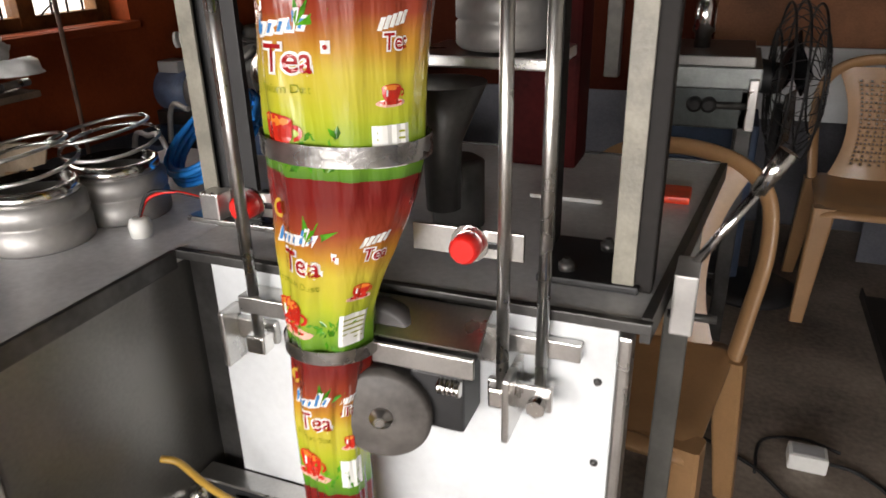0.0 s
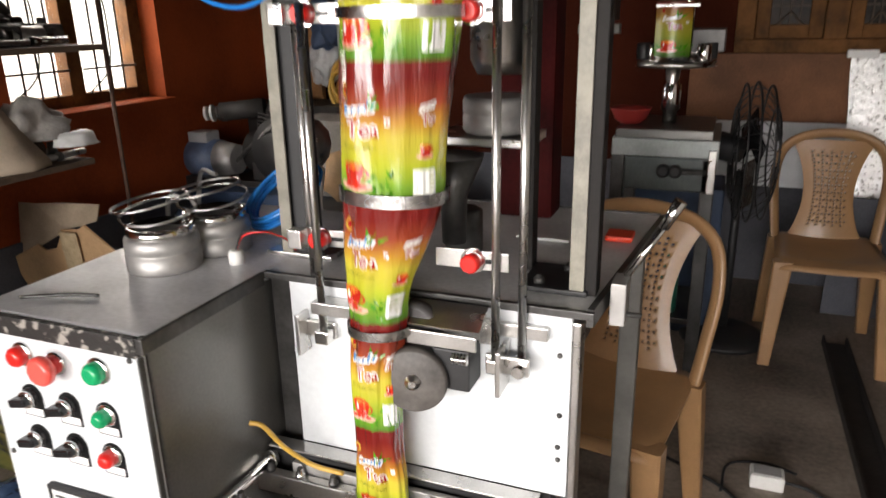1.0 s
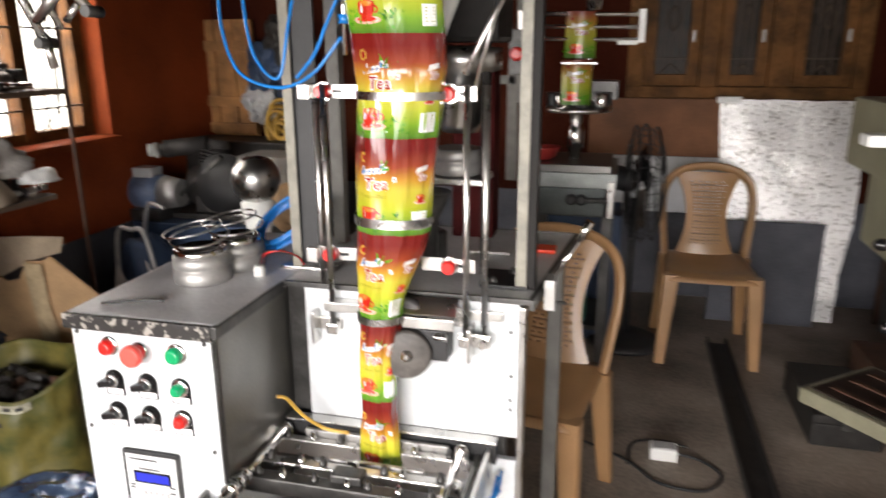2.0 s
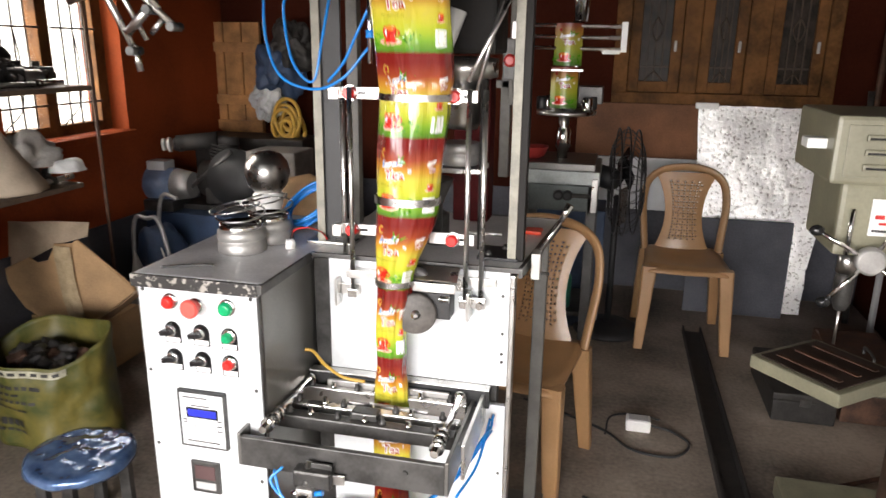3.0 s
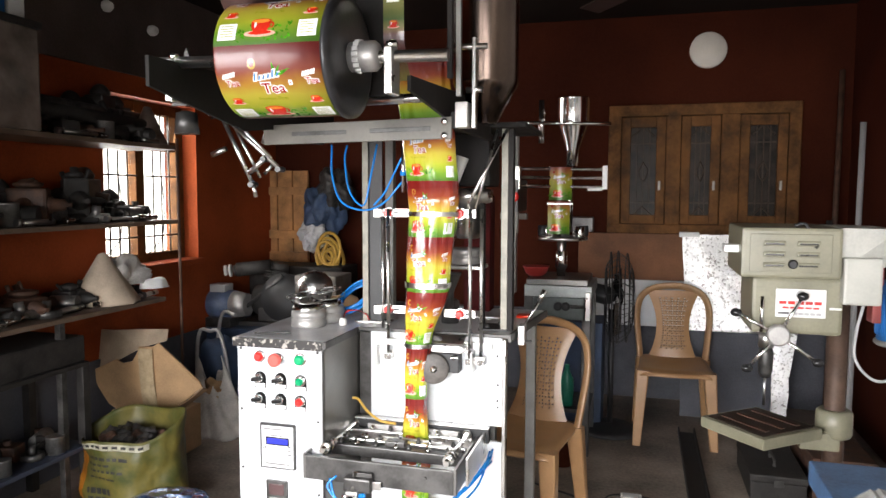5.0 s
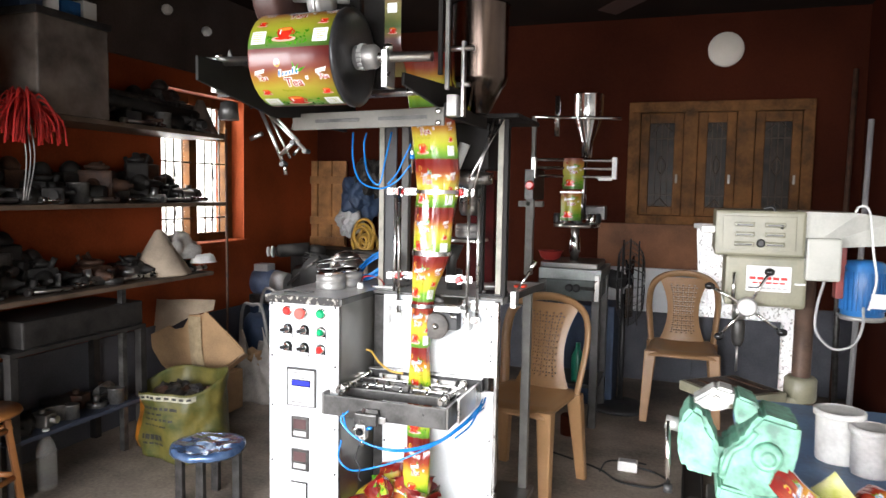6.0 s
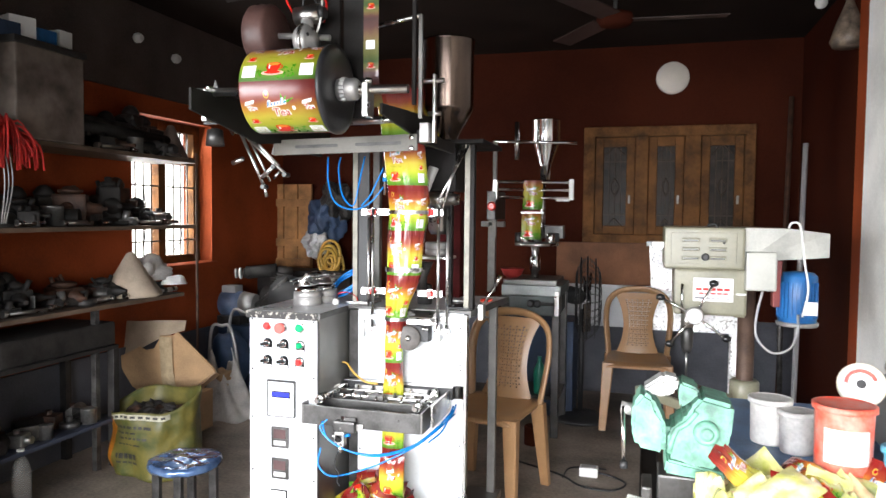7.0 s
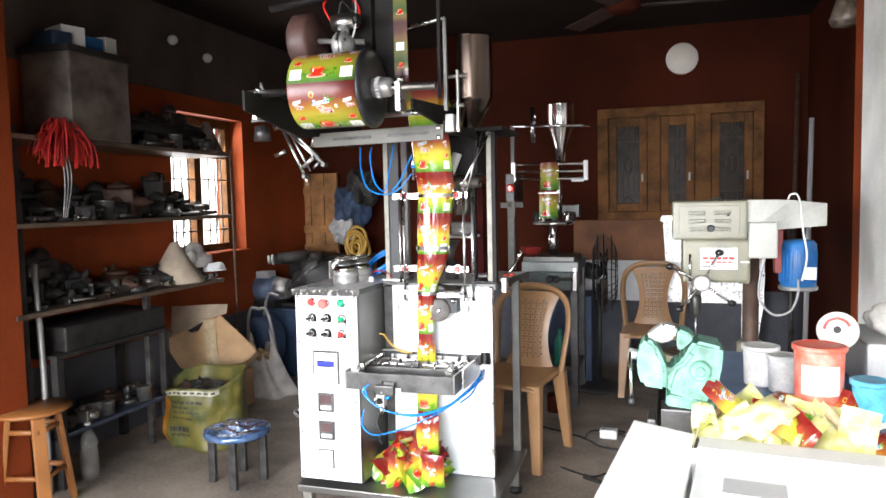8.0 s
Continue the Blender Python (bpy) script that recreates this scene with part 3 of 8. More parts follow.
for z, xl, xr in ((1.386, 0.148, 0.3), (1.08, 0.12, 0.245)):
    for a, b, bx in ((0.025, xl, 0.059), (xr, 0.345, 0.298)):
        ay = 0.93 if a < 0.2 else 0.906
        arm = part("slotted_arm", box(B(), a, b, ay, ay + 0.005, z - 0.0125, z + 0.0125, 0.001), M_STEEL, machine, "slotted stainless arm")
        part("slot", box(B(), bx + 0.015, bx + 0.035, ay - 0.0015, ay + 0.0005, z - 0.003, z + 0.003, 0.001), M_BLACKGLOSS, arm)
        kn = part("thumb_knob", lathe(B(), [(0.0115, 0.0), (0.013, 0.004), (0.013, 0.018), (0.01, 0.021)], 12, (bx, ay, z), Euler((radians(90), 0, 0)).to_matrix().to_4x4()), M_RED, arm, "ribbed red plastic thumb knob")
        part("washer", lathe(B(), [(0.017, 0.0), (0.017, 0.003)], 16, (bx, ay + 0.0005, z), Euler((radians(90), 0, 0)).to_matrix().to_4x4()), M_CHROME, kn)
        if a < 0.2:
            part("end_block", box(B(), (b if a > 0.2 else a) - 0.01, (b if a > 0.2 else a) + 0.012, ay - 0.022, ay - 0.001, z - 0.014, z + 0.014, 0.002), M_STEEL, arm)
# pull roller and its drive
wheel = part("pull_roller", lathe(B(), [(0.01, -0.012), (0.042, -0.011), (0.047, -0.007), (0.047, 0.009), (0.043, 0.012), (0.01, 0.0125)], 36, (0.224, 0.872, 0.914), Euler((radians(90), 0, radians(12))).to_matrix().to_4x4()), mat("worn_grey_rubber", (0.1, 0.09, 0.082), 0.55, vary=0.25, scale=20, bump=0.2), machine, "worn grey rubber pull roller")
part("hub", lathe(B(), [(0.011, 0.012), (0.011, 0.016), (0.005, 0.017), (0.005, 0.021)], 14, (0.224, 0.872, 0.914), Euler((radians(90), 0, radians(12))).to_matrix().to_4x4()), M_STEEL, wheel)
part("rear_roller", lathe(B(), [(0.035, -0.01), (0.04, -0.006), (0.04, 0.01), (0.035, 0.014)], 32, (0.215, 0.9, 0.975), Euler((radians(90), 0, 0)).to_matrix().to_4x4()), mat("dark_rubber_roller", (0.06, 0.056, 0.055), 0.5), machine)
gp = part("guide_plate", box(B(), 0.215, 0.315, 0.875, 0.92, 1.0, 1.004, 0.001, Matrix.Translation((0.265, 0.9, 1.0)) @ Euler((radians(28), 0, 0)).to_matrix().to_4x4() @ Matrix.Translation((-0.265, -0.9, -1.0))), M_STEEL, machine, "bent steel roller guard")
part("guard_lip", box(B(), 0.215, 0.312, 0.872, 0.877, 0.965, 0.985, 0.001), M_STEEL, gp)
part("guard_back", box(B(), 0.2, 0.32, 0.921, 0.9285, 0.955, 0.992, 0.001), M_STEEL, gp)
part("guard_rail", box(B(), 0.32, 0.395, 0.919, 0.929, 0.972, 0.99, 0.001), M_STEEL, gp)
part("guard_rail", box(B(), 0.05, 0.14, 0.9, 0.929, 0.972, 0.99, 0.001), M_STEEL, gp)
mo = part("roller_motor", box(B(), 0.248, 0.3, 0.88, 0.929, 0.9, 0.96, 0.003), M_BLACK, machine)
for k in range(5):
    part("spring_coil", lathe(B(), [(0.007, -0.002), (0.0085, 0), (0.007, 0.002)], 10, (0.279 + k * 0.0045, 0.877, 0.95), Euler((0, radians(90), 0)).to_matrix().to_4x4()), M_CHROME, mo)
# upper deck, slotted bar and roll support
part("top_deck", box(B(), -0.07, 0.49, 0.93, 1.28, 1.645, 1.66, 0.002), M_BLACKSTEEL, machine, "black top deck")
below = set(machine.children)
part("front_gusset", ribbon(B(), [(0.36, 0.3, 1.655), (0.36, 0.3, 1.685), (0.36, 1.03, 1.72), (0.36, 1.03, 1.662), (0.36, 0.6, 1.625)], (0.008, 0, 0)), M_BLACKSTEEL, machine, "black roll support arm")
part("rear_gusset", ribbon(B(), [(-0.13, 0.14, 1.66), (-0.13, 0.14, 1.72), (-0.13, 1.03, 1.74), (-0.13, 1.03, 1.662), (-0.13, 0.5, 1.6)], (-0.008, 0, 0)), M_BLACKSTEEL, machine, "black roll support arm")
bar = part("slotted_bar", box(B(), -0.28, 0.28, -0.004, 0.004, -0.026, 0.026, 0.002, Matrix.Translation((0.112, 0.6, 1.602)) @ Euler((0, 0, radians(-10))).to_matrix().to_4x4()), mat("pale_grey_bar_paint", (0.13, 0.122, 0.105), 0.45, 0.1, vary=0.12), machine, "pale grey slotted cross bar")
for c, w in ((-0.1, 0.085), (0.14, 0.085)):
    part("slot", box(B(), c - w, c + w, -0.0055, -0.003, -0.0055, 0.0055, 0.001, Matrix.Translation((0.112, 0.6, 1.602)) @ Euler((0, 0, radians(-10))).to_matrix().to_4x4()), M_DARKSTEEL, bar)
for dz in (-0.016, 0.017):
    part("bolt", lathe(B(), [(0.009, 0), (0.007, 0.005), (0.002, 0.0055)], 12, (0.37, 0.549, 1.6 + dz), Euler((radians(90), 0, 0)).to_matrix().to_4x4()), M_CHROME, bar)
part("bar_arm", box(B(), 0.385, 0.4, 0.55, 0.95, 1.6, 1.64, 0.002), M_BLACKSTEEL, machine)
part("bar_arm", box(B(), -0.165, -0.15, 0.65, 1.0, 1.6, 1.64, 0.002), M_BLACKSTEEL, machine)
part("roll_shaft", rod(B(), (-0.19, 0.25, 1.726), (0.46, 0.25, 1.712), 0.012, 18), M_STEEL, machine, "steel roll shaft")
for x in (-0.15, 0.345):
    br = part("shaft_bracket", box(B(), x - 0.008, x + 0.008, 0.225, 0.275, 1.64, 1.73, 0.002), M_STEEL, machine)
    part("clamp_screw", lathe(B(), [(0.012, 0), (0.012, 0.012), (0.008, 0.016)], 12, (x, 0.25, 1.73)), M_CHROME, br)
hub = part("roll_hub", lathe(B(), [(0.03, 0), (0.03, 0.05), (0.024, 0.058), (0.012, 0.06)], 24, (0.2605, 0.25, 1.717), Euler((0, radians(90), 0)).to_matrix().to_4x4()), M_ALU, machine, "cast hub of the film roll")
for k in range(16):
    a = k * math.tau / 16
    part("tooth", box(B(), 0.2725, 0.2845, 0.25 + 0.029 * math.cos(a) - 0.004, 0.25 + 0.029 * math.cos(a) + 0.004, 1.717 + 0.029 * math.sin(a) - 0.004, 1.717 + 0.029 * math.sin(a) + 0.004), M_STEEL, hub)
# upper feed: back plate, friction wheel, small gear motor, vertical bars
part("feed_plate", box(B(), 0.13, 0.2, 0.385, 0.397, 1.62, 2.1, 0.003), M_BLACKSTEEL, machine, "black upright feed plate")
part("feed_plate", box(B(), 0.205, 0.28, 0.4, 0.41, 1.66, 2.12, 0.003), M_BLACKSTEEL, machine)
fw = part("friction_wheel", lathe(B(), [(0.015, -0.03), (0.062, -0.028), (0.07, -0.02), (0.068, -0.01), (0.071, 0.0), (0.068, 0.01), (0.07, 0.02), (0.062, 0.03), (0.015, 0.032)], 32, (-0.025, 0.29, 1.905), Euler((0, radians(90), 0)).to_matrix().to_4x4()), mat("brown_rubber", (0.09, 0.045, 0.038), 0.5, vary=0.2, bump=0.1), machine, "brown rubber friction wheel")
part("axle", rod(B(), (0.0, 0.29, 1.905), (0.13, 0.3, 1.895), 0.007, 12), M_ALU, fw)
AXIS_X = Euler((0, radians(90), 0)).to_matrix().to_4x4()
gm = part("gear_motor", lathe(B(), [(0.008, -0.022), (0.026, -0.02), (0.032, -0.014), (0.035, -0.008), (0.035, 0.008), (0.031, 0.014), (0.02, 0.018), (0.018, 0.026), (0.006, 0.028)], 24, (0.082, 0.275, 1.885), AXIS_X), M_ALU, machine, "small cast aluminium gear motor")
part("flange_ring", lathe(B(), [(0.035, -0.004), (0.039, -0.003), (0.039, 0.003), (0.035, 0.004)], 24, (0.082, 0.275, 1.885), AXIS_X), M_STEEL, gm)
for k in range(5):
    a = k * math.tau / 5 + 0.3
    part("bolt", rod(B(), (0.094, 0.275 + 0.026 * math.cos(a), 1.885 + 0.026 * math.sin(a)), (0.1, 0.275 + 0.026 * math.cos(a), 1.885 + 0.026 * math.sin(a)), 0.004, 6), M_DARKSTEEL, gm)
part("neck", rod(B(), (0.08, 0.285, 1.912), (0.072, 0.3, 1.94), 0.016, 16, 0.013), M_ALU, gm)
mb = part("motor_body", rod(B(), (0.045, 0.302, 1.947), (0.105, 0.302, 1.952), 0.021, 20), M_STEEL, gm, "small round motor")
part("end_cap", rod(B(), (0.105, 0.302, 1.952), (0.117, 0.302, 1.953), 0.018, 20, 0.013), M_BLACK, mb)
part("wire", sweep(B(), [(0.04, 0.3, 1.95), (0.02, 0.3, 2.0), (0.06, 0.33, 2.03), (0.09, 0.36, 2.0), (0.1, 0.33, 1.94)], 0.003, 6), M_RED, gm)
part("lead", sweep(B(), [(0.05, 0.32, 1.95), (0.07, 0.3, 2.0), (0.09, 0.33, 1.97), (0.095, 0.32, 1.92)], 0.0025, 6), M_BLACK, gm)
part("lead", sweep(B(), [(0.09, 0.3, 1.89), (0.11, 0.29, 1.93), (0.1, 0.32, 1.98), (0.08, 0.36, 2.03)], 0.0025, 6), M_WHITEPL, gm)
for o in (fw, gm):
    o.matrix_basis = Matrix.Translation((0.015, 0.29, 1.885)) @ Matrix.Diagonal((1.25, 1.25, 1.25, 1)) @ Matrix.Translation((0.025, -0.29, -1.905))
part("cross_tube", rod(B(), (-0.12, 0.3, 2.005), (0.15, 0.3, 2.03), 0.012, 12), M_BLACKSTEEL, machine)
part("upright_bar", box(B(), 0.405, 0.417, 0.44, 0.452, 1.7, 2.4, 0.002), M_BLACKSTEEL, machine)
part("upright_bar", box(B(), 0.425, 0.437, 0.44, 0.452, 1.66, 1.96, 0.002), M_CABSTEEL, machine)
part("guide_roller", rod(B(), (0.27, 0.5, 1.95), (0.43, 0.45, 1.96), 0.006, 10), M_STEEL, machine)
part("guide_roller", rod(B(), (0.1, 0.62, 1.68), (0.36, 0.58, 1.68), 0.012, 12), M_STEEL, machine)
ub = part("upright_plate", box(B(), 0.435, 0.444, 0.55, 0.575, 1.6, 1.81, 0.002), M_STEEL, machine)
part("cross_bolt", rod(B(), (0.38, 0.56, 1.79), (0.47, 0.56, 1.79), 0.007, 10), M_STEEL, ub)
part("cross_bolt", rod(B(), (0.42, 0.56, 1.69), (0.46, 0.56, 1.69), 0.007, 10), M_STEEL, ub)
part("sensor_box", box(B(), 0.4, 0.43, 0.53, 0.57, 1.6, 1.66, 0.003), M_ALU, machine)
# the whole upper feed stands a little forward of the deck
for o in set(machine.children) - below:
    o.location.y -= 0.09
# the hopper's steel is coloured dark brown for the room it would mirror
part("hopper", lathe(B(), [(0.03, 1.70), (0.086, 1.80), (0.088, 1.81), (0.088, 2.03), (0.092, 2.035), (0.086, 2.035), (0.084, 1.83)], 40, (0.413, 0.72, -0.065)), mat("polished_hopper_steel", (0.1, 0.075, 0.062), 0.2, 1.0, vary=0.12, scale=5), machine, "stainless product hopper")
# dosing cups, funnel and forming tube behind the film
part("dosing_cup", lathe(B(), [(0.045, 1.215), (0.05, 1.22), (0.05, 1.24), (0.047, 1.243), (0.05, 1.246), (0.05, 1.262), (0.046, 1.268)], 28, (0.268, 1.1, 0)), M_ALU, machine, "ribbed dosing cup")
part("cup_plate", box(B(), 0.18, 0.33, 1.05, 1.16, 1.2, 1.212, 0.002), M_STEEL, machine)
part("upper_cup", lathe(B(), [(0.035, 1.3), (0.045, 1.32), (0.045, 1.41), (0.08, 1.42), (0.08, 1.46), (0.04, 1.465)], 28, (0.275, 1.1, 0)), M_STEEL, machine)
part("upper_housing", box(B(), 0.12, 0.36, 1.03, 1.2, 1.47, 1.64, 0.01), M_BLACKSTEEL, machine)
part("funnel", lathe(B(), [(0.018, 1.06), (0.02, 1.13), (0.045, 1.19)], 24, (0.225, 1.03, 0)), M_DARKSTEEL, machine)
part("base_cylinder", lathe(B(), [(0.03, 1.016), (0.03, 1.09), (0.022, 1.095)], 20, (0.215, 1.1, 0)), M_DARKSTEEL, machine)
part("red_case", box(B(), 0.2, 0.3, 1.34, 1.42, 1.0165, 1.44, 0.006), mat("dark_red_case_paint", (0.045, 0.006, 0.006), 0.7, vary=0.3, scale=9, spec=0.08), machine)
part("tray_lip", box(B(), 0.27, 0.36, 1.21, 1.219, 1.0165, 1.021), M_WHITEPL, machine)
part("spout", rod(B(), (0.285, 0.98, 1.56), (0.255, 0.97, 1.46), 0.02, 12, 0.012), M_WHITEPL, machine)
part("strut", rod(B(), (0.335, 0.86, 1.42), (0.43, 0.95, 1.64), 0.005, 8), M_STEEL, machine)
part("strut", rod(B(), (0.345, 0.9, 1.4), (0.4, 0.95, 1.64), 0.004, 8), M_STEEL, machine)
# air cylinders and fittings beside the film
part("air_nipple", rod(B(), (0.13, 0.86, 1.45), (0.13, 0.86, 1.6), 0.0055, 10), M_CHROME, machine)
part("fitting", rod(B(), (0.13, 0.86, 1.5), (0.13, 0.86, 1.515), 0.009, 10), M_BLUEHOSE, machine)
for k, pts in enumerate(([(0.125, 0.86, 1.48), (0.07, 0.86, 1.42), (-0.0, 0.87, 1.395), (-0.08, 0.88, 1.42), (-0.12, 0.9, 1.5), (-0.13, 0.92, 1.6)],
                         [(0.02, 0.93, 1.6), (0.01, 0.9, 1.5), (-0.01, 0.89, 1.41), (-0.06, 0.9, 1.45), (-0.09, 0.93, 1.55), (-0.09, 0.95, 1.6)],
                         [(0.125, 0.87, 1.56), (0.09, 0.88, 1.5), (0.06, 0.89, 1.45), (0.02, 0.9, 1.41)])):
    part("air_hose", sweep(B(), pts, 0.0032, 8), M_BLUEHOSE, machine, "blue air hose")
br = part("link_arm", rod(B(), (-0.13, 0.62, 1.62), (-0.36, 0.6, 1.67), 0.006, 8), M_STEEL, machine, "jointed steel linkage")
APEX, LOW, RIGHT = Vector((-0.325, 0.6, 1.672)), Vector((-0.225, 0.6, 1.47)), Vector((-0.14, 0.6, 1.512))
for a, b, r in ((APEX, LOW, 0.0065), (APEX + Vector((0.014, 0.02, -0.004)), LOW + Vector((0.012, 0.02, 0.02)), 0.005), (APEX, RIGHT, 0.0065), (APEX + Vector((0.02, -0.012, 0.006)), RIGHT + Vector((-0.02, -0.012, 0.03)), 0.005),
                (LOW + Vector((-0.012, 0, 0.03)), LOW + Vector((0.05, 0, 0.085)), 0.008), (LOW + Vector((0.03, 0.01, 0.03)), RIGHT + Vector((-0.03, 0.01, 0.012)), 0.005), (APEX + Vector((-0.03, 0, -0.012)), APEX + Vector((0.035, 0, 0.018)), 0.007),
                (LOW + Vector((0, 0, 0.01)), LOW + Vector((0.008, 0, -0.035)), 0.006), ((-0.36, 0.61, 1.555), (-0.315, 0.61, 1.572), 0.008), ((-0.19, 0.62, 1.63), (-0.205, 0.62, 1.585), 0.005)):
    part("link", rod(B(), a, b, r, 8), M_STEEL, br)
for c in (APEX, LOW, RIGHT, LOW + Vector((0.04, 0, 0.07))):
    part("joint", rod(B(), c + Vector((0, -0.016, 0)), c + Vector((0, 0.016, 0)), 0.008, 12), M_DARKSTEEL, br)
# side lamp and sensor bracket at the roll's far end
sb = part("side_bracket", box(B(), -0.24, -0.14, 0.3, 0.36, 1.66, 1.73, 0.004), M_CABSTEEL, machine)
part("side_cup", lathe(B(), [(0.03, 0), (0.025, 0.05), (0.01, 0.055)], 16, (-0.25, 0.34, 1.59)), M_DARKSTEEL, sb)
part("side_sheet", ribbon(B(), [(-0.3, 0.35, 1.66), (-0.255, 0.35, 1.80), (-0.2, 0.35, 1.66)], (0, 0.01, 0)), M_DARKSTEEL, sb)
# sealing unit: frame with front beam, two guide shafts and jaws
seal = part("seal_frame", box(B(), -0.09, 0.35, 0.632, 0.645, 0.6, 0.668, 0.002), M_DARKSTEEL, machine, "dark steel sealing frame beam")
part("side_rail", box(B(), 0.35, 0.358, 0.632, 0.93, 0.6, 0.675, 0.002), M_CABSTEEL, seal)
part("side_rail", box(B(), 0.372, 0.38, 0.68, 0.93, 0.61, 0.69, 0.002), M_STEEL, seal)
part("side_rail", box(B(), -0.098, -0.09, 0.632, 0.93, 0.6, 0.675, 0.002), M_CABSTEEL, seal)
part("rear_beam", box(B(), -0.05, 0.39, 0.905, 0.928, 0.655, 0.7, 0.002), M_BLACK, seal)
part("rear_flange", box(B(), -0.05, 0.39, 0.9, 0.928, 0.7005, 0.704, 0.001), M_STEEL, seal)
for x in (-0.045, 0.325):
    sh = part("guide_shaft", rod(B(), (x, 0.645, 0.682), (x, 0.92, 0.682), 0.0085, 14), M_CHROME, seal)
    for y in (0.665, 0.69, 0.712, 0.885):
        part("collar", rod(B(), (x, y, 0.682), (x, y + 0.014, 0.682), 0.0155, 14), M_CHROME, sh)
for y0, y1, z1 in ((0.735, 0.765, 0.672), (0.785, 0.808, 0.676), (0.868, 0.885, 0.676)):
    jw = part("jaw_beam", box(B(), -0.07, 0.345, y0, y1, 0.64, z1, 0.003), M_STEEL if y0 > 0.75 else M_DARKSTEEL, seal)
    rng = random.Random(int(y0 * 1000))
    for k in range(7):
        x = -0.03 + k * 0.055 + rng.uniform(-0.01, 0.01)
        part("bolt", lathe(B(), [(0.008, 0), (0.008, 0.006), (0.005, 0.008), (0.005, 0.016)], 8, (x, (y0 + y1) / 2, z1)), M_CHROME if k % 2 else M_DARKSTEEL, jw)
part("jaw_plate", box(B(), 0.08, 0.27, 0.812, 0.822, 0.645, 0.68, 0.002), M_ALU, seal)
part("jaw_plate", box(B(), 0.0, 0.3, 0.888, 0.898, 0.645, 0.69, 0.002), M_ALU, seal)
bl = part("jaw_block", box(B(), 0.11, 0.17, 0.75, 0.785, 0.672, 0.69, 0.004), M_DARKSTEEL, seal)
cyl = part("air_cylinder", box(B(), 0.04, 0.12, 0.6, 0.632, 0.59, 0.63, 0.006), M_DARKSTEEL, seal, "compact air cylinder")
part("cover_bolt", lathe(B(), [(0.006, 0), (0.005, 0.004)], 8, (0.27, 0.632, 0.64), Euler((radians(90), 0, 0)).to_matrix().to_4x4()), M_DARKSTEEL, cyl)
for pts in ([(0.02, 0.6, 0.66), (0.0, 0.585, 0.63), (0.06, 0.58, 0.58), (0.15, 0.6, 0.55), (0.25, 0.65, 0.55), (0.34, 0.75, 0.58), (0.4, 0.9, 0.63)],
            [(0.0, 0.6, 0.65), (0.03, 0.58, 0.6), (0.1, 0.59, 0.56), (0.2, 0.62, 0.54), (0.3, 0.7, 0.56), (0.39, 0.86, 0.63), (0.4, 0.92, 0.66)],
            [(-0.0, 0.59, 0.56), (-0.01, 0.59, 0.5), (0.03, 0.6, 0.46), (0.1, 0.64, 0.465), (0.2, 0.68, 0.5), (0.33, 0.75, 0.57), (0.4, 0.88, 0.65)],
            [(0.36, 0.7, 0.58), (0.385, 0.8, 0.6), (0.395, 0.9, 0.66)]):
    part("air_hose", sweep(B(), pts, 0.0032, 8), M_BLUEHOSE, machine, "blue air hose")
seal.location.z = 0.026
part("heater_wire", sweep(B(), [(-0.03, 0.835, 0.812), (-0.012, 0.842, 0.806), (0.012, 0.855, 0.768), (0.05, 0.87, 0.735), (0.1, 0.875, 0.728)], 0.004, 8), M_YELLOWHOSE, machine, "stiff yellow heater wire")

# small air valve hanging at the sealing unit
VX, VY, VZ = 0.069, 0.602, 0.592
valve = part("air_valve", box(B(), VX - 0.018, VX + 0.018, VY - 0.014, VY + 0.014, VZ - 0.02, VZ + 0.03, 0.004), M_ALU, machine, "small aluminium air valve with fittings")
part("stem", rod(B(), (VX, VY, VZ + 0.03), (VX, VY + 0.02, VZ + 0.075), 0.007, 10), M_STEEL, valve)
part("nozzle", rod(B(), (VX, VY, VZ - 0.02), (VX, VY, VZ - 0.045), 0.008, 12), M_CHROME, valve)
part("knob", lathe(B(), [(0.011, 0), (0.013, 0.006), (0.009, 0.014)], 14, (VX, VY - 0.014, VZ + 0.008), Euler((radians(90), 0, 0)).to_matrix().to_4x4()), M_BLACKGLOSS, valve)
part("fitting", rod(B(), (VX + 0.018, VY, VZ + 0.015), (VX + 0.036, VY, VZ + 0.02), 0.006, 10), M_BLUEHOSE, valve)
part("fitting", rod(B(), (VX - 0.018, VY, VZ + 0.01), (VX - 0.032, VY, VZ + 0.01), 0.006, 10), M_CHROME, valve)
part("arm", box(B(), VX - 0.006, VX + 0.05, VY + 0.015, VY + 0.021, VZ + 0.06, VZ + 0.075, 0.001), M_DARKSTEEL, valve)
for i in range(3):
    for j in (-1, 1):
        part("port", rod(B(), (VX + j * 0.009, VY - 0.0142, VZ - 0.012 + i * 0.015), (VX + j * 0.009, VY - 0.0185, VZ - 0.012 + i * 0.015), 0.0048, 10), M_CHROME, valve)
part("wire", sweep(B(), [(VX - 0.01, VY, VZ - 0.045), (VX - 0.022, VY, VZ - 0.09), (VX - 0.006, VY, VZ - 0.12), (VX - 0.012, VY, VZ - 0.15), (VX, VY, VZ - 0.165)], 0.0025, 6), M_BLACK, valve)
part("bracket", box(B(), VX - 0.012, VX + 0.075, VY + 0.018, VY + 0.0225, VZ + 0.03, VZ + 0.052, 0.001), M_STEEL, valve)

# ---- printed film ----
P = 0.166
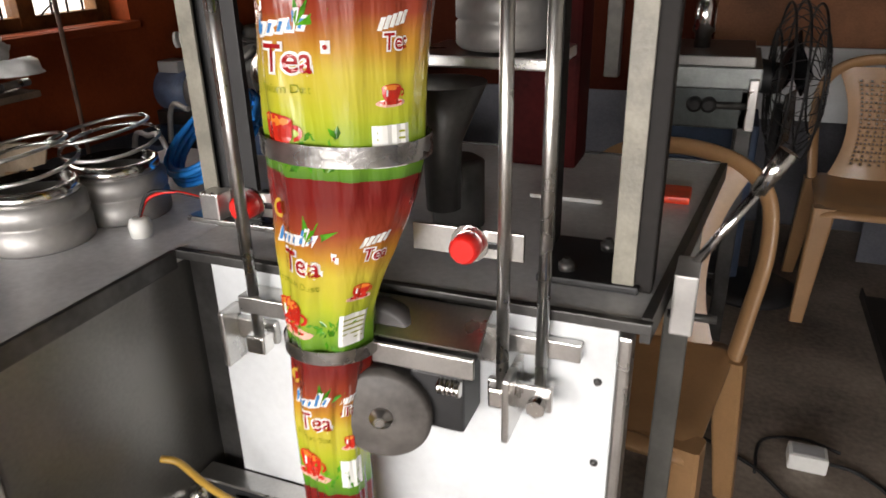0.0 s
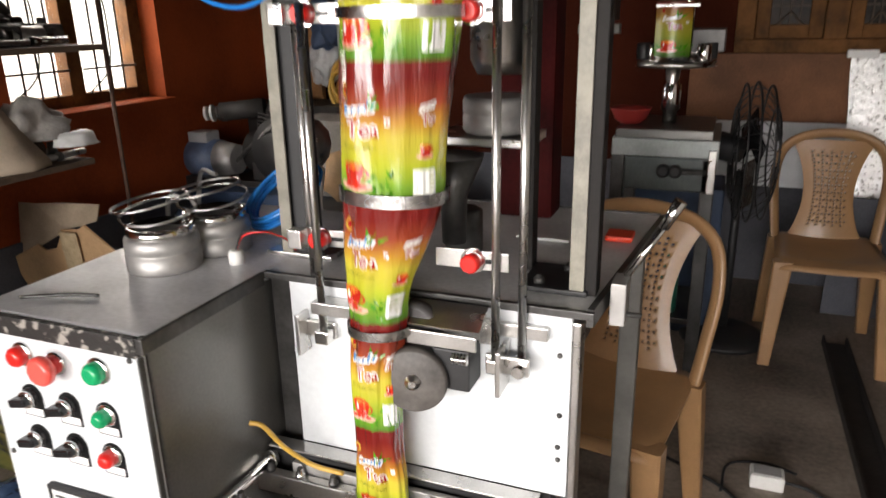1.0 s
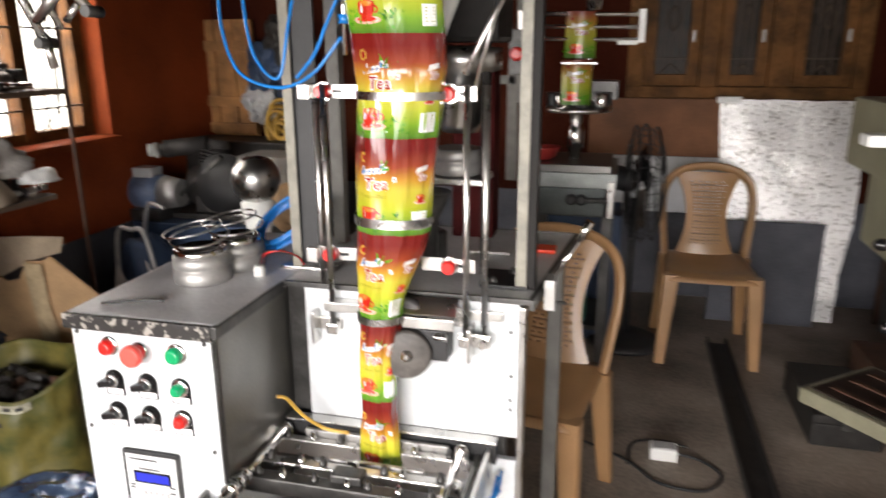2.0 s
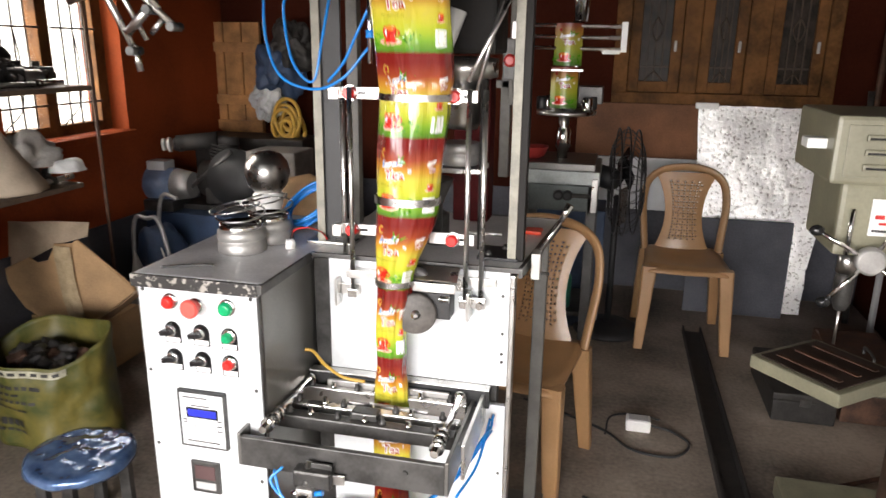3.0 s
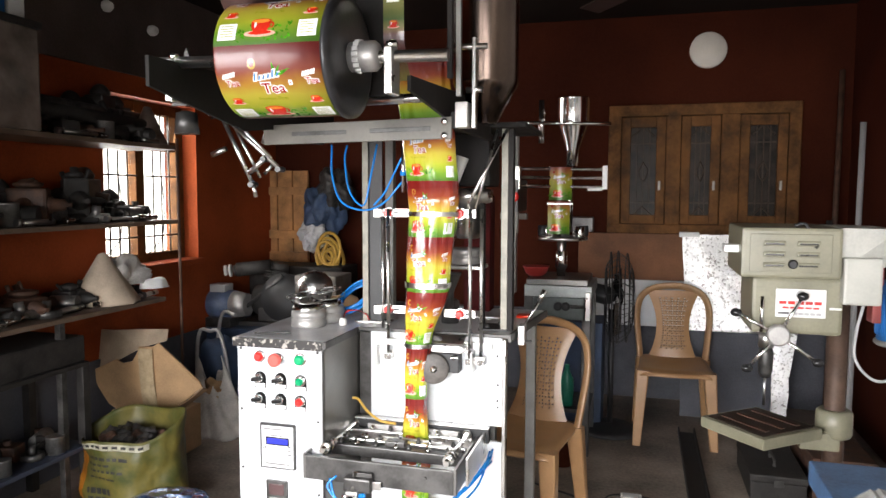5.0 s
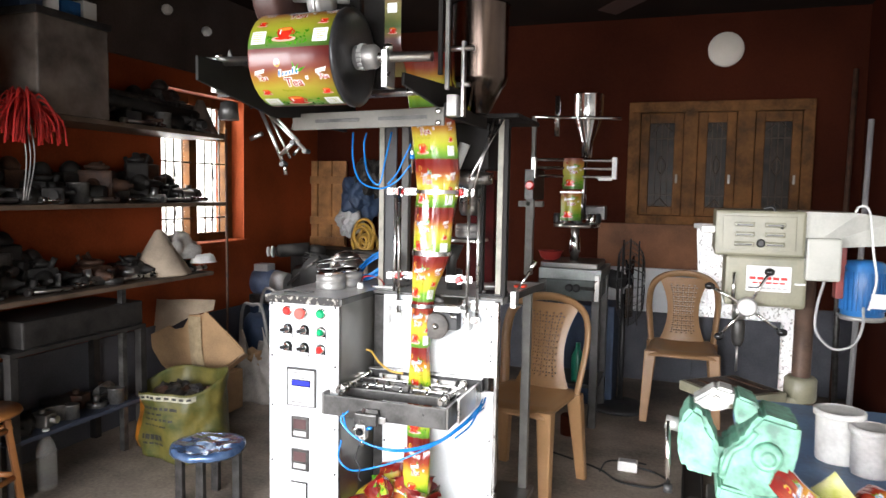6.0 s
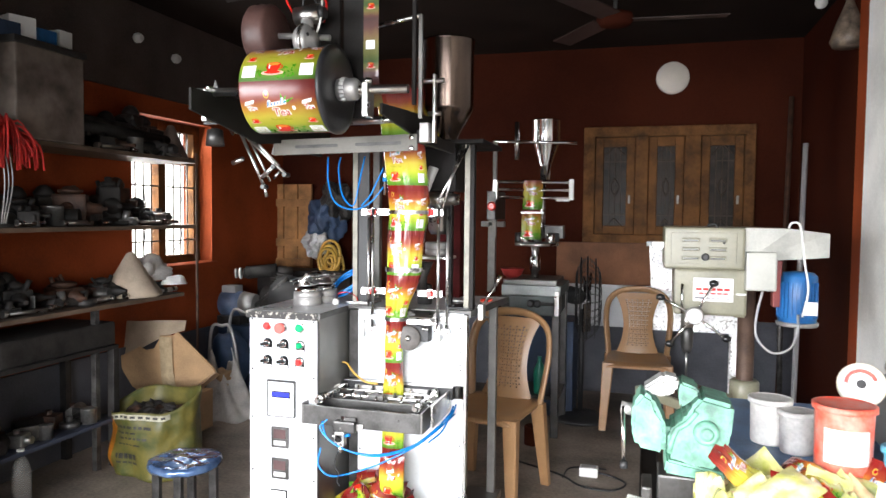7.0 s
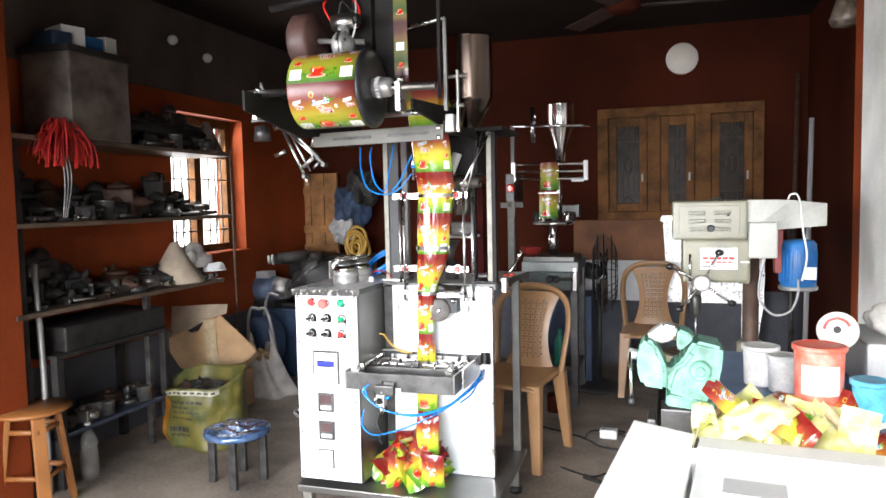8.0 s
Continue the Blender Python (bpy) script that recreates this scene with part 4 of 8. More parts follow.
KN = [(0.30, 0.165, 0.043, 0.010), (0.5, 0.166, 0.044, 0.012), (0.63, 0.167, 0.046, 0.004), (0.66, 0.167, 0.046, 0.006), (0.72, 0.167, 0.04, 0.02), (0.8, 0.167, 0.034, 0.028), (0.895, 0.1675, 0.0345, 0.03),
      (0.99, 0.1765, 0.0405, 0.036), (1.18, 0.206, 0.068, 0.05), (1.387, 0.2215, 0.0735, 0.055), (1.434, 0.2235, 0.080, 0.05), (1.58, 0.226, 0.08, 0.03), (1.95, 0.23, 0.08, 0.01)]


def section(z):
    """Middle x, half width and half depth of the film tube at height z."""
    for a, b in zip(KN, KN[1:]):
        if z <= b[0] or b is KN[-1]:
            t = min(1, max(0, (z - a[0]) / (b[0] - a[0])))
            t = t * t * (3 - 2 * t)
            return [a[i] + (b[i] - a[i]) * t for i in (1, 2, 3)]


def on_film(th, z, e=0.0):
    cx, w, d = section(z)
    back = 0.0 if z < 1.43 else -(z - 1.43) * 1.0
    ripple = 0.0011 * math.sin(th * 7 + z * 9) + 0.0016 * noise.noise(Vector((math.sin(th) * 14 + z * 9, math.cos(th) * 14, z * 5.0))) + 0.0045 * noise.noise(Vector((math.sin(th) * 3.2, math.cos(th) * 3.2, z * 7.0))) - 0.0022 * abs(noise.noise(Vector((math.sin(th) * 9, math.cos(th) * 9, z * 14.0))))
    return Vector((cx + (w + e + ripple) * math.sin(th), 0.87 + back * 0.4 - (d + e + ripple) * math.cos(th), z))


def print_material(name, rough, bump, dull=1.0):
    m = bpy.data.materials.new(name)
    m.use_nodes = True
    nt = m.node_tree
    b = nt.nodes["Principled BSDF"]
    uv = nt.nodes.new("ShaderNodeUVMap")
    uv.uv_map = "print"
    sep = nt.nodes.new("ShaderNodeSeparateXYZ")
    nt.links.new(uv.outputs[0], sep.inputs[0])
    n = nt.nodes.new("ShaderNodeTexNoise")
    n.inputs["Scale"].default_value, n.inputs["Detail"].default_value = 5, 4
    nt.links.new(uv.outputs[0], n.inputs["Vector"])
    add = nt.nodes.new("ShaderNodeMath")
    add.operation, add.inputs[1].default_value = "MULTIPLY_ADD", 0.12
    nt.links.new(n.outputs["Fac"], add.inputs[0])
    nt.links.new(sep.outputs["Y"], add.inputs[2])
    ramp = nt.nodes.new("ShaderNodeValToRGB")
    els = ramp.color_ramp.elements
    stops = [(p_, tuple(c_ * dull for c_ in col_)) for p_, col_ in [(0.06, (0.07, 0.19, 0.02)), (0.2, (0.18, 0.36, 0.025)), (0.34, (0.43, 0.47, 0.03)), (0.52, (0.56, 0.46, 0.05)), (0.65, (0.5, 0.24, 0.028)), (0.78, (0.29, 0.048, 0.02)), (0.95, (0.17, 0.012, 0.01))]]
    els[0].position, els[0].color = stops[0][0], (*stops[0][1], 1)
    els[1].position, els[1].color = stops[-1][0], (*stops[-1][1], 1)
    for pos, c in stops[1:-1]:
        e = els.new(pos)
        e.color = (*c, 1)
    nt.links.new(add.outputs[0], ramp.inputs[0])
    nt.links.new(ramp.outputs[0], b.inputs["Base Color"])
    b.inputs["Roughness"].default_value = rough
    b.inputs["Specular IOR Level"].default_value = 0.5
    b.inputs["Coat Weight"].default_value, b.inputs["Coat Roughness"].default_value, b.inputs["Coat IOR"].default_value = 0.55, 0.035, 1.6
    tc = nt.nodes.new("ShaderNodeTexCoord")
    mp = nt.nodes.new("ShaderNodeMapping")
    mp.inputs["Scale"].default_value = (1.3, 1.3, 0.16)
    nt.links.new(tc.outputs["Object"], mp.inputs[0])
    wn_ = nt.nodes.new("ShaderNodeTexNoise")
    wn_.inputs["Scale"].default_value, wn_.inputs["Detail"].default_value = 38, 3
    nt.links.new(mp.outputs[0], wn_.inputs["Vector"])
    bp = nt.nodes.new("ShaderNodeBump")
    bp.inputs["Strength"].default_value, bp.inputs["Distance"].default_value = bump, 0.004
    nt.links.new(wn_.outputs["Fac"], bp.inputs["Height"])
    nt.links.new(bp.outputs[0], b.inputs["Normal"])
    nt.links.new(bp.outputs[0], b.inputs["Coat Normal"])
    return m


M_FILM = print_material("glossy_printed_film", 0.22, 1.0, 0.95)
# darker copies of the film: the weaker light there is put into their colour
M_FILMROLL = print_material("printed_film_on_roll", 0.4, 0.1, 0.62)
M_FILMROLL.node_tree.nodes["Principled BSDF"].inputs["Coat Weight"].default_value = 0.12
# the strip behind the roll gets its shade from this dark print
M_FILMSHADE = print_material("shaded_printed_film", 0.45, 0.3, 0.22)
INK = {"cup": mat("ink_red", (0.55, 0.025, 0.012), 0.2, vary=0.1, scale=30, coat=0.5), "tea": mat("ink_tea", (0.75, 0.22, 0.03), 0.2, coat=0.5),
       "white": mat("ink_white", (0.8, 0.8, 0.76), 0.25, vary=0.04, coat=0.4), "blue": mat("ink_blue", (0.05, 0.22, 0.5), 0.2, coat=0.4),
       "maroon": mat("ink_maroon", (0.33, 0.01, 0.012), 0.2, coat=0.4), "gold": mat("ink_gold", (0.55, 0.36, 0.05), 0.25, coat=0.4),
       "leaf": mat("ink_leaf", (0.06, 0.27, 0.01), 0.2, vary=0.3, scale=60, coat=0.4), "pink": mat("ink_saucer", (0.75, 0.42, 0.33), 0.2, coat=0.4),
       "olive": mat("ink_olive", (0.28, 0.3, 0.02), 0.25)}


def letters(text, size, bold):
    """Triangles of a word in the built-in font, middle at the origin."""
    cu = bpy.data.curves.new("word", "FONT")
    cu.body, cu.size, cu.align_x, cu.align_y, cu.offset, cu.resolution_u = text, size, "CENTER", "CENTER", bold, 3
    ob = bpy.data.objects.new("word", cu)
    me = bpy.data.meshes.new_from_object(ob)
    out = [[tuple(me.vertices[i].co[:2]) for i in p.vertices] for p in me.polygons]
    bpy.data.objects.remove(ob)
    bpy.data.meshes.remove(me)
    bpy.data.curves.remove(cu)
    return out


def disc(cx, cy, rx, ry, n=16, a0=0.0, a1=math.tau):
    return [[(cx + rx * math.cos(a0 + (a1 - a0) * k / n), cy + ry * math.sin(a0 + (a1 - a0) * k / n)) for k in range(n + (a1 - a0 < 6.2))]]


def rect(x0, x1, y0, y1, lean=0.0):
    return [[(x0, y0), (x1, y0), (x1 + lean, y1), (x0 + lean, y1)]]


def cup_art(cx, cy, s):
    handle = [[(cx + s * (0.85 + 0.32 * math.cos(a)), cy + s * (0.1 + 0.3 * math.sin(a))) for a in (k * math.pi / 5 - math.pi / 2 for k in range(6))]
              + [(cx + s * (0.85 + 0.18 * math.cos(a)), cy + s * (0.1 + 0.16 * math.sin(a))) for a in (math.pi / 2 - k * math.pi / 5 for k in range(6))]]
    body = [[(cx - s * 0.85, cy + s * 0.5), (cx - s * 0.8, cy - s * 0.05), (cx - s * 0.5, cy - s * 0.55), (cx + s * 0.5, cy - s * 0.55), (cx + s * 0.8, cy - s * 0.05), (cx + s * 0.85, cy + s * 0.5)]]
    return [("pink", disc(cx, cy - s * 0.62, s * 1.35, s * 0.3), 0.0004), ("cup", disc(cx, cy - s * 0.56, s * 1.0, s * 0.18), 0.0006), ("cup", body + handle + disc(cx, cy + s * 0.5, s * 0.86, s * 0.26), 0.0008),
            ("tea", disc(cx, cy + s * 0.5, s * 0.74, s * 0.19), 0.001), ("white", disc(cx - s * 0.45, cy + s * 0.15, s * 0.09, s * 0.3), 0.001)]


def pack_art(seed):
    """Print of one pack: shapes by ink, about the middle of its front, the height from the pack's lower edge."""
    rng = random.Random(seed)
    art = []
    leaves = []
    for k in range(46):
        x, y, a, l = rng.uniform(-0.052, 0.052), rng.uniform(0.004, 0.034), rng.uniform(0.3, 2.8), rng.uniform(0.006, 0.011)
        d, n_ = (math.cos(a) * l, math.sin(a) * l), (-math.sin(a) * l * 0.25, math.cos(a) * l * 0.25)
        leaves.append([(x, y), (x + d[0] * 0.5 - n_[0], y + d[1] * 0.5 - n_[1]), (x + d[0], y + d[1]), (x + d[0] * 0.5 + n_[0], y + d[1] * 0.5 + n_[1])])
    art.append(("leaf", leaves, 0.0003))
    art += cup_art(-0.012, 0.033, 0.0215)
    art.append(("white", letters("Tea", 0.028, 0.0022), 0.0004))
    art.append(("maroon", letters("Tea", 0.028, 0.0003), 0.0008))
    for i in (-2, -1):
        ink, shapes, e = art[i]
        art[i] = (ink, [[(x + 0.004, y + 0.088) for x, y in s] for s in shapes], e)
    # the maker's script as plain slanted strokes
    strokes, inner = [], []
    for k in range(6):
        x = -0.031 + k * 0.0085
        h = 0.017 if k in (0, 4) else 0.011
        strokes += rect(x, x + 0.0075, 0.102 + k * 0.0012, 0.102 + k * 0.0012 + h, 0.005)
        inner += rect(x + 0.002, x + 0.0052, 0.104 + k * 0.0012, 0.1 + k * 0.0012 + h, 0.003)
    art += [("white", strokes, 0.0004), ("blue", inner, 0.0007)]
    art += [("gold", disc(-0.028, 0.133, 0.0075, 0.009), 0.0004), ("maroon", disc(-0.028, 0.133, 0.0045, 0.0055), 0.0006)]
    art.append(("olive", [[(x - 0.004, y + 0.0675) for x, y in w] for w in letters("Premium Dust", 0.0092, 0.0001)], 0.0004))
    art.append(("leaf", [[(0.012, 0.112), (0.026, 0.113), (0.041, 0.124), (0.026, 0.12)], [(0.012, 0.112), (0.008, 0.122), (0.009, 0.135), (0.014, 0.124)], [(0.012, 0.112), (0.02, 0.12), (0.024, 0.131), (0.017, 0.124)]], 0.0005))
    art.append(("maroon", disc(0.0375, 0.0985, 0.0018, 0.0018, 10), 0.0006))
    art.append(("white", rect(0.034, 0.041, 0.094, 0.103), 0.0004))
    return art


def back_art():
    art = [("white", rect(-0.017, 0.017, 0.01, 0.042), 0.0004), ("olive", [r for k in range(5) for r in rect(-0.013, 0.012, 0.016 + k * 0.005, 0.0175 + k * 0.005)], 0.0006)]
    art += cup_art(0.0, 0.064, 0.010)
    art.append(("white", letters("Tea", 0.016, 0.0014), 0.0004))
    art.append(("maroon", letters("Tea", 0.016, 0.0002), 0.0007))
    for i in (-2, -1):
        ink, shapes, e = art[i]
        art[i] = (ink, [[(x + 0.004, y + 0.1) for x, y in s] for s in shapes], e)
    art.append(("white", [r for k in range(5) for r in rect(-0.014 + k * 0.005, -0.01 + k * 0.005, 0.108 + k * 0.001, 0.117 + k * 0.001, 0.003)], 0.0004))
    return art


NAMES = {"cup": "printed_cup", "tea": "printed_tea", "white": "printed_label", "blue": "printed_stroke", "maroon": "printed_word", "gold": "printed_badge", "leaf": "printed_leaf", "pink": "printed_saucer", "olive": "printed_line"}


def lay(art, place, parent):
    """Lays print shapes on a surface; place(x, y, e) gives the point. One mesh for each inked motif."""
    for ink, shapes, e in art:
        bm = B()
        for s in shapes:
            try:
                bm.faces.new([bm.verts.new((x, y, 0)) for x, y in s])
            except ValueError:
                pass
        size = max(max(abs(a[0] - b[0]), abs(a[1] - b[1])) for s in shapes for a in s for b in s)
        if size > 0.008 and ink not in ("olive", "leaf"):
            bmesh.ops.triangulate(bm, faces=bm.faces[:])
            for limit in (0.016, 0.009, 0.006):
                long_ = [ed for ed in bm.edges if ed.calc_length() > limit]
                if long_ and len(bm.faces) < 900:
                    bmesh.ops.subdivide_edges(bm, edges=long_, cuts=1)
                    bmesh.ops.triangulate(bm, faces=bm.faces[:])
        for v in bm.verts:
            v.co = place(v.co.x, v.co.y, e)
        me = bpy.data.meshes.new(NAMES[ink])
        bm.to_mesh(me)
        bm.free()
        me.materials.append(INK[ink])
        ob = new(NAMES[ink], me)
        ob.parent = parent
        if len(shapes) > 1:
            ob["kind"] = "stuff"


def tube_panel(ztop):
    bm = B()
    uvl = bm.loops.layers.uv.new("print")
    rows, cols = 16, 72
    grid = [[bm.verts.new(on_film(-math.pi + k * math.tau / cols, ztop - P * r / rows)) for k in range(cols)] for r in range(rows + 1)]
    for r in range(rows):
        for k in range(cols):
            f = bm.faces.new((grid[r][k], grid[r + 1][k], grid[r + 1][(k + 1) % cols], grid[r][(k + 1) % cols]))
            f.smooth = True
            for lp, (u, v) in zip(f.loops, ((k, r), (k, r + 1), (k + 1, r + 1), (k + 1, r))):
                lp[uvl].uv = (u / cols * 1.4, 1 - v / rows)
    return bm


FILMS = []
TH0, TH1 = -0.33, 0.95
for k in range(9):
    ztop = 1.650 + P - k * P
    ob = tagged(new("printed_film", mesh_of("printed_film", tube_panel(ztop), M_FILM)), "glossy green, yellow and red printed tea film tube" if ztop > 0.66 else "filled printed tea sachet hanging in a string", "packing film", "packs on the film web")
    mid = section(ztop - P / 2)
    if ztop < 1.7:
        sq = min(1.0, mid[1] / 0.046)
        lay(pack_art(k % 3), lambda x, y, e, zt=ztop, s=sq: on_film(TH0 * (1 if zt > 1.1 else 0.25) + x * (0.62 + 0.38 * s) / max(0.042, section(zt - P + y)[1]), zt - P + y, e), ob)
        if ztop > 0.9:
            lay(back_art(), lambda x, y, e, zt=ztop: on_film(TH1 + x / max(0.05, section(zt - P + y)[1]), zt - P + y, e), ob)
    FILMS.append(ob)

# forming bands
M_BAND = mat("strap_steel", (0.5, 0.49, 0.475), 0.27, 1.0, vary=0.15, scale=30, bump=0.08)
for z, wd in ((1.386, 0.013), (1.172, 0.016), (0.985, 0.013)):
    cx, w, d = section(z)
    bm = B()
    cols = 96
    ring = []
    for k in range(cols):
        th = k * math.tau / cols
        ring.append([bm.verts.new((cx + (w + e) * math.sin(th), 0.87 - (d + e) * math.cos(th), z + h)) for e, h in ((0.003, -wd / 2), (0.0042, -wd / 2), (0.0042, wd / 2), (0.003, wd / 2))])
    for k in range(cols):
        a, b = ring[k], ring[(k + 1) % cols]
        for i in range(4):
            f = bm.faces.new((a[i], b[i], b[(i + 1) % 4], a[(i + 1) % 4]))
            f.smooth = False
    part("forming_band", bm, M_BAND, machine, "polished band round the film")

# film roll on its shaft
R_ROLL = 0.115
RX0, RX1 = -0.01, 0.215
bm = B()
uvl = bm.loops.layers.uv.new("print")
cols = 64
rings = []
for x in (RX0, RX0 + 0.003, (RX0 + RX1) / 2, RX1):
    r = R_ROLL
    rings.append([bm.verts.new((x, -r * math.cos(k * math.tau / cols), r * math.sin(k * math.tau / cols))) for k in range(cols)])
for a, b, ua, ub_ in zip(rings, rings[1:], (0, 0.02, 0.7), (0.02, 0.7, 1.4)):
    for k in range(cols):
        f = bm.faces.new((a[k], b[k], b[(k + 1) % cols], a[(k + 1) % cols]))
        f.smooth = True
        for lp, (u, kk) in zip(f.loops, ((ua, k), (ub_, k), (ub_, k + 1), (ua, k + 1))):
            v = (kk * 4 / cols) % 1.0
            lp[uvl].uv = (u, v if not (kk == k + 1 and v == 0.0) else 1.0)
bm.faces.new(rings[0])
bm.faces.new(list(reversed(rings[-1])))
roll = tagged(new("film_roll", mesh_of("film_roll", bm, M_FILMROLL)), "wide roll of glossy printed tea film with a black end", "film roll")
roll.matrix_basis = pose(0.03, 0.16, 1.717, -5, 0, 0)
step = math.tau * R_ROLL / 4
for k in range(4):
    for c, art in (((RX0 + RX1) / 2, pack_art(k % 3)), (RX0 + 0.028, back_art()), (RX1 - 0.028, back_art())):
        lay(art, lambda x, y, e, c=c, k=k: Vector((c + x * 1.15, -(R_ROLL + e * 1.5) * math.cos((k + y / P) * math.tau / 4), (R_ROLL + e * 1.5) * math.sin((k + y / P) * math.tau / 4))), roll)
part("end_flange", lathe(B(), [(0.03, 0), (R_ROLL + 0.006, 0.001), (R_ROLL + 0.006, 0.01), (R_ROLL - 0.01, 0.014), (0.04, 0.0145)], 48, (RX1 + 0.001, 0, 0), Euler((0, radians(90), 0)).to_matrix().to_4x4()), mat("black_roll_end", (0.022, 0.022, 0.024), 0.35, vary=0.25, scale=12, bump=0.1), roll, "black end of the roll")

# web running up behind the roll
bm = B()
uvl = bm.loops.layers.uv.new("print")
rows = 20
g = [[bm.verts.new((x, 0.255 if z > 1.75 else 0.255 + (1.75 - z) * 0.8, z)) for x in (0.292, 0.315, 0.338)] for z in (2.45 - k * 0.04 for k in range(rows))]
for r in range(rows - 1):
    for k in range(2):
        f = bm.faces.new((g[r][k], g[r + 1][k], g[r + 1][k + 1], g[r][k + 1]))
        f.smooth = True
        for lp, (rr, kk) in zip(f.loops, ((r, k), (r + 1, k), (r + 1, k + 1), (r, k + 1))):
            lp[uvl].uv = (kk * 0.3, 1 - ((rr * 0.04 / P) % 1.0))
web = solid("film_web", bm, M_FILMSHADE, "printed film strip running up over the feed rollers", "packing film")
for k in range(4):
    lay(cup_art(0.0, 0.03, 0.01) + [("white", rect(-0.015, 0.012, 0.075, 0.1), 0.0005)], lambda x, y, e, k=k: Vector((0.315 + x, 0.254 - e, 1.77 + k * P + y)), web)


def sachet(name, m, seed, group, curl=0.3, material=None, label="filled glossy tea sachet in green, yellow and red print"):
    """A filled pillow sachet, lying or leaning at pose m."""
    rng = random.Random(seed)
    bm = B()
    uvl = bm.loops.layers.uv.new("print")
    rows, cols = 10, 10
    for side in (1, -1):
        g = []
        for r in range(rows + 1):
            row = []
            for c in range(cols + 1):
                u, v = c / cols * 2 - 1, r / rows * 2 - 1
                puff = 0.016 * (1 - u * u) ** 0.6 * (1 - v ** 4) ** 0.8 if abs(u) < 1 and abs(v) < 1 else 0.0
                wr = 0.004 * noise.noise(Vector((u * 2.3, v * 2.3, seed * 3.7)))
                row.append(bm.verts.new((u * 0.046, side * (puff + 0.0003) + wr * 2 + curl * 0.03 * v * v, v * P / 2)))
            g.append(row)
        for r in range(rows):
            for c in range(cols):
                f = bm.faces.new((g[r][c], g[r][c + 1], g[r + 1][c + 1], g[r + 1][c]))
                f.smooth = True
                for lp, (rr, cc) in zip(f.loops, ((r, c), (r, c + 1), (r + 1, c + 1), (r + 1, c))):
                    lp[uvl].uv = (cc / cols, rr / rows)
    me = bpy.data.meshes.new(name)
    bm.to_mesh(me)
    bm.free()
    me.materials.append(material or M_FILM)
    ob = tagged(new(name, me), label, "sachet", group)

    def on_pack(x, y, e):
        u, v = x / 0.046, y / P * 2 - 1
        puff = 0.016 * max(0, 1 - u * u) ** 0.6 * max(0, 1 - v ** 4) ** 0.8
        wr = 0.004 * noise.noise(Vector((u * 2.3, v * 2.3, seed * 3.7)))
        return Vector((x * 0.8, -(puff + 0.0006 + e * 2) + wr * 2 + curl * 0.03 * v * v, v * P / 2))
    if material is None:
        lay(pack_art(seed % 3), on_pack, ob)
    ob.matrix_basis = m
    return ob


rng = random.Random(5)
for k in range(26):
    a, r = rng.uniform(0, math.tau), 0.13 * math.sqrt(rng.random())
    h = max(0, 1 - r / 0.15)
    sachet("tea_sachet", pose(0.12 + r * math.cos(a) * 1.1, 0.82 + r * math.sin(a) * 0.55, 0.232 + h * 0.14 * rng.random() + 0.012, rng.uniform(-75, 75), rng.uniform(-60, 60), rng.uniform(0, 360)), k, "sachets heaped on the base tray", rng.uniform(-0.6, 0.6))
for k, z in enumerate((0.45, 0.31)):
    sachet("tea_sachet", pose(0.2 + k * 0.03, 0.76 - k * 0.03, z - 0.03, 8 + 14 * k, 4, 6), 40 + k, "sachets heaped on the base tray", 0.2)

# ---- things on the machine's table ----
for x, y, s in ((-0.207, 0.9, 1.0), (-0.185, 1.0, 0.95)):
    j = thing("dosing_cup", (x, y, 1.018), "ribbed aluminium dosing cup with wire rings on top", "dosing cup", "spare dosing cups")
    part("body", lathe(B(), [(0.055, 0), (0.056, 0.003), (0.056, 0.026), (0.053, 0.028), (0.053, 0.031), (0.056, 0.033), (0.055, 0.05), (0.05, 0.054)], 32), M_ALU, j)
    part("rim", lathe(B(), [(0.05, 0.05), (0.05, 0.066), (0.044, 0.068), (0.043, 0.04)], 32), M_CHROME, j)
    for k in range(2):
        bm = B()
        sweep(bm, [(0.056 * math.cos(a) - 0.014 * k, 0.056 * math.sin(a), 0.088 + 0.014 * k + 0.009 * math.sin(a + k)) for a in (i * math.tau / 12 for i in range(12))] + [(0.056 - 0.014 * k, 0.001, 0.088 + 0.014 * k + 0.009 * math.sin(k))], 0.0021, 6, 3)
        part("wire_ring", bm, M_STEEL, j)
cap = thing("wire_connector", (-0.107, 0.945, 1.018), "white nylon connector on red and black wires", "connector")
part("cap", lathe(B(), [(0.012, 0), (0.013, 0.012), (0.011, 0.02), (0.008, 0.022)], 8), M_WHITEPL, cap)
for k, mm in enumerate((M_RED, M_BLACK)):
    part("wire", sweep(B(), [(0, 0, 0.02), (0.005, 0.015, 0.04 + 0.005 * k), (0.03, 0.03, 0.045), (0.06, 0.05, 0.03), (0.07, 0.06, 0.01)], 0.002, 6), mm, cap)
coil = thing("hose_coil", (-0.13, 1.12, 1.018), "coil of bright blue air hose", "hose coil")
for k in range(6):
    r = 0.062 + 0.005 * math.sin(k * 2.1)
    part("turn", sweep(B(), [(r * math.cos(a), r * 0.85 * math.sin(a) + 0.01 * math.sin(k), 0.06 + 0.045 * math.sin(a + 0.5) + 0.004 * k) for a in (i * math.tau / 12 for i in range(12))] + [(r, 0.001, 0.06 + 0.045 * math.sin(0.5) + 0.004 * k)], 0.004, 7, 3), M_BLUEHOSE, coil)
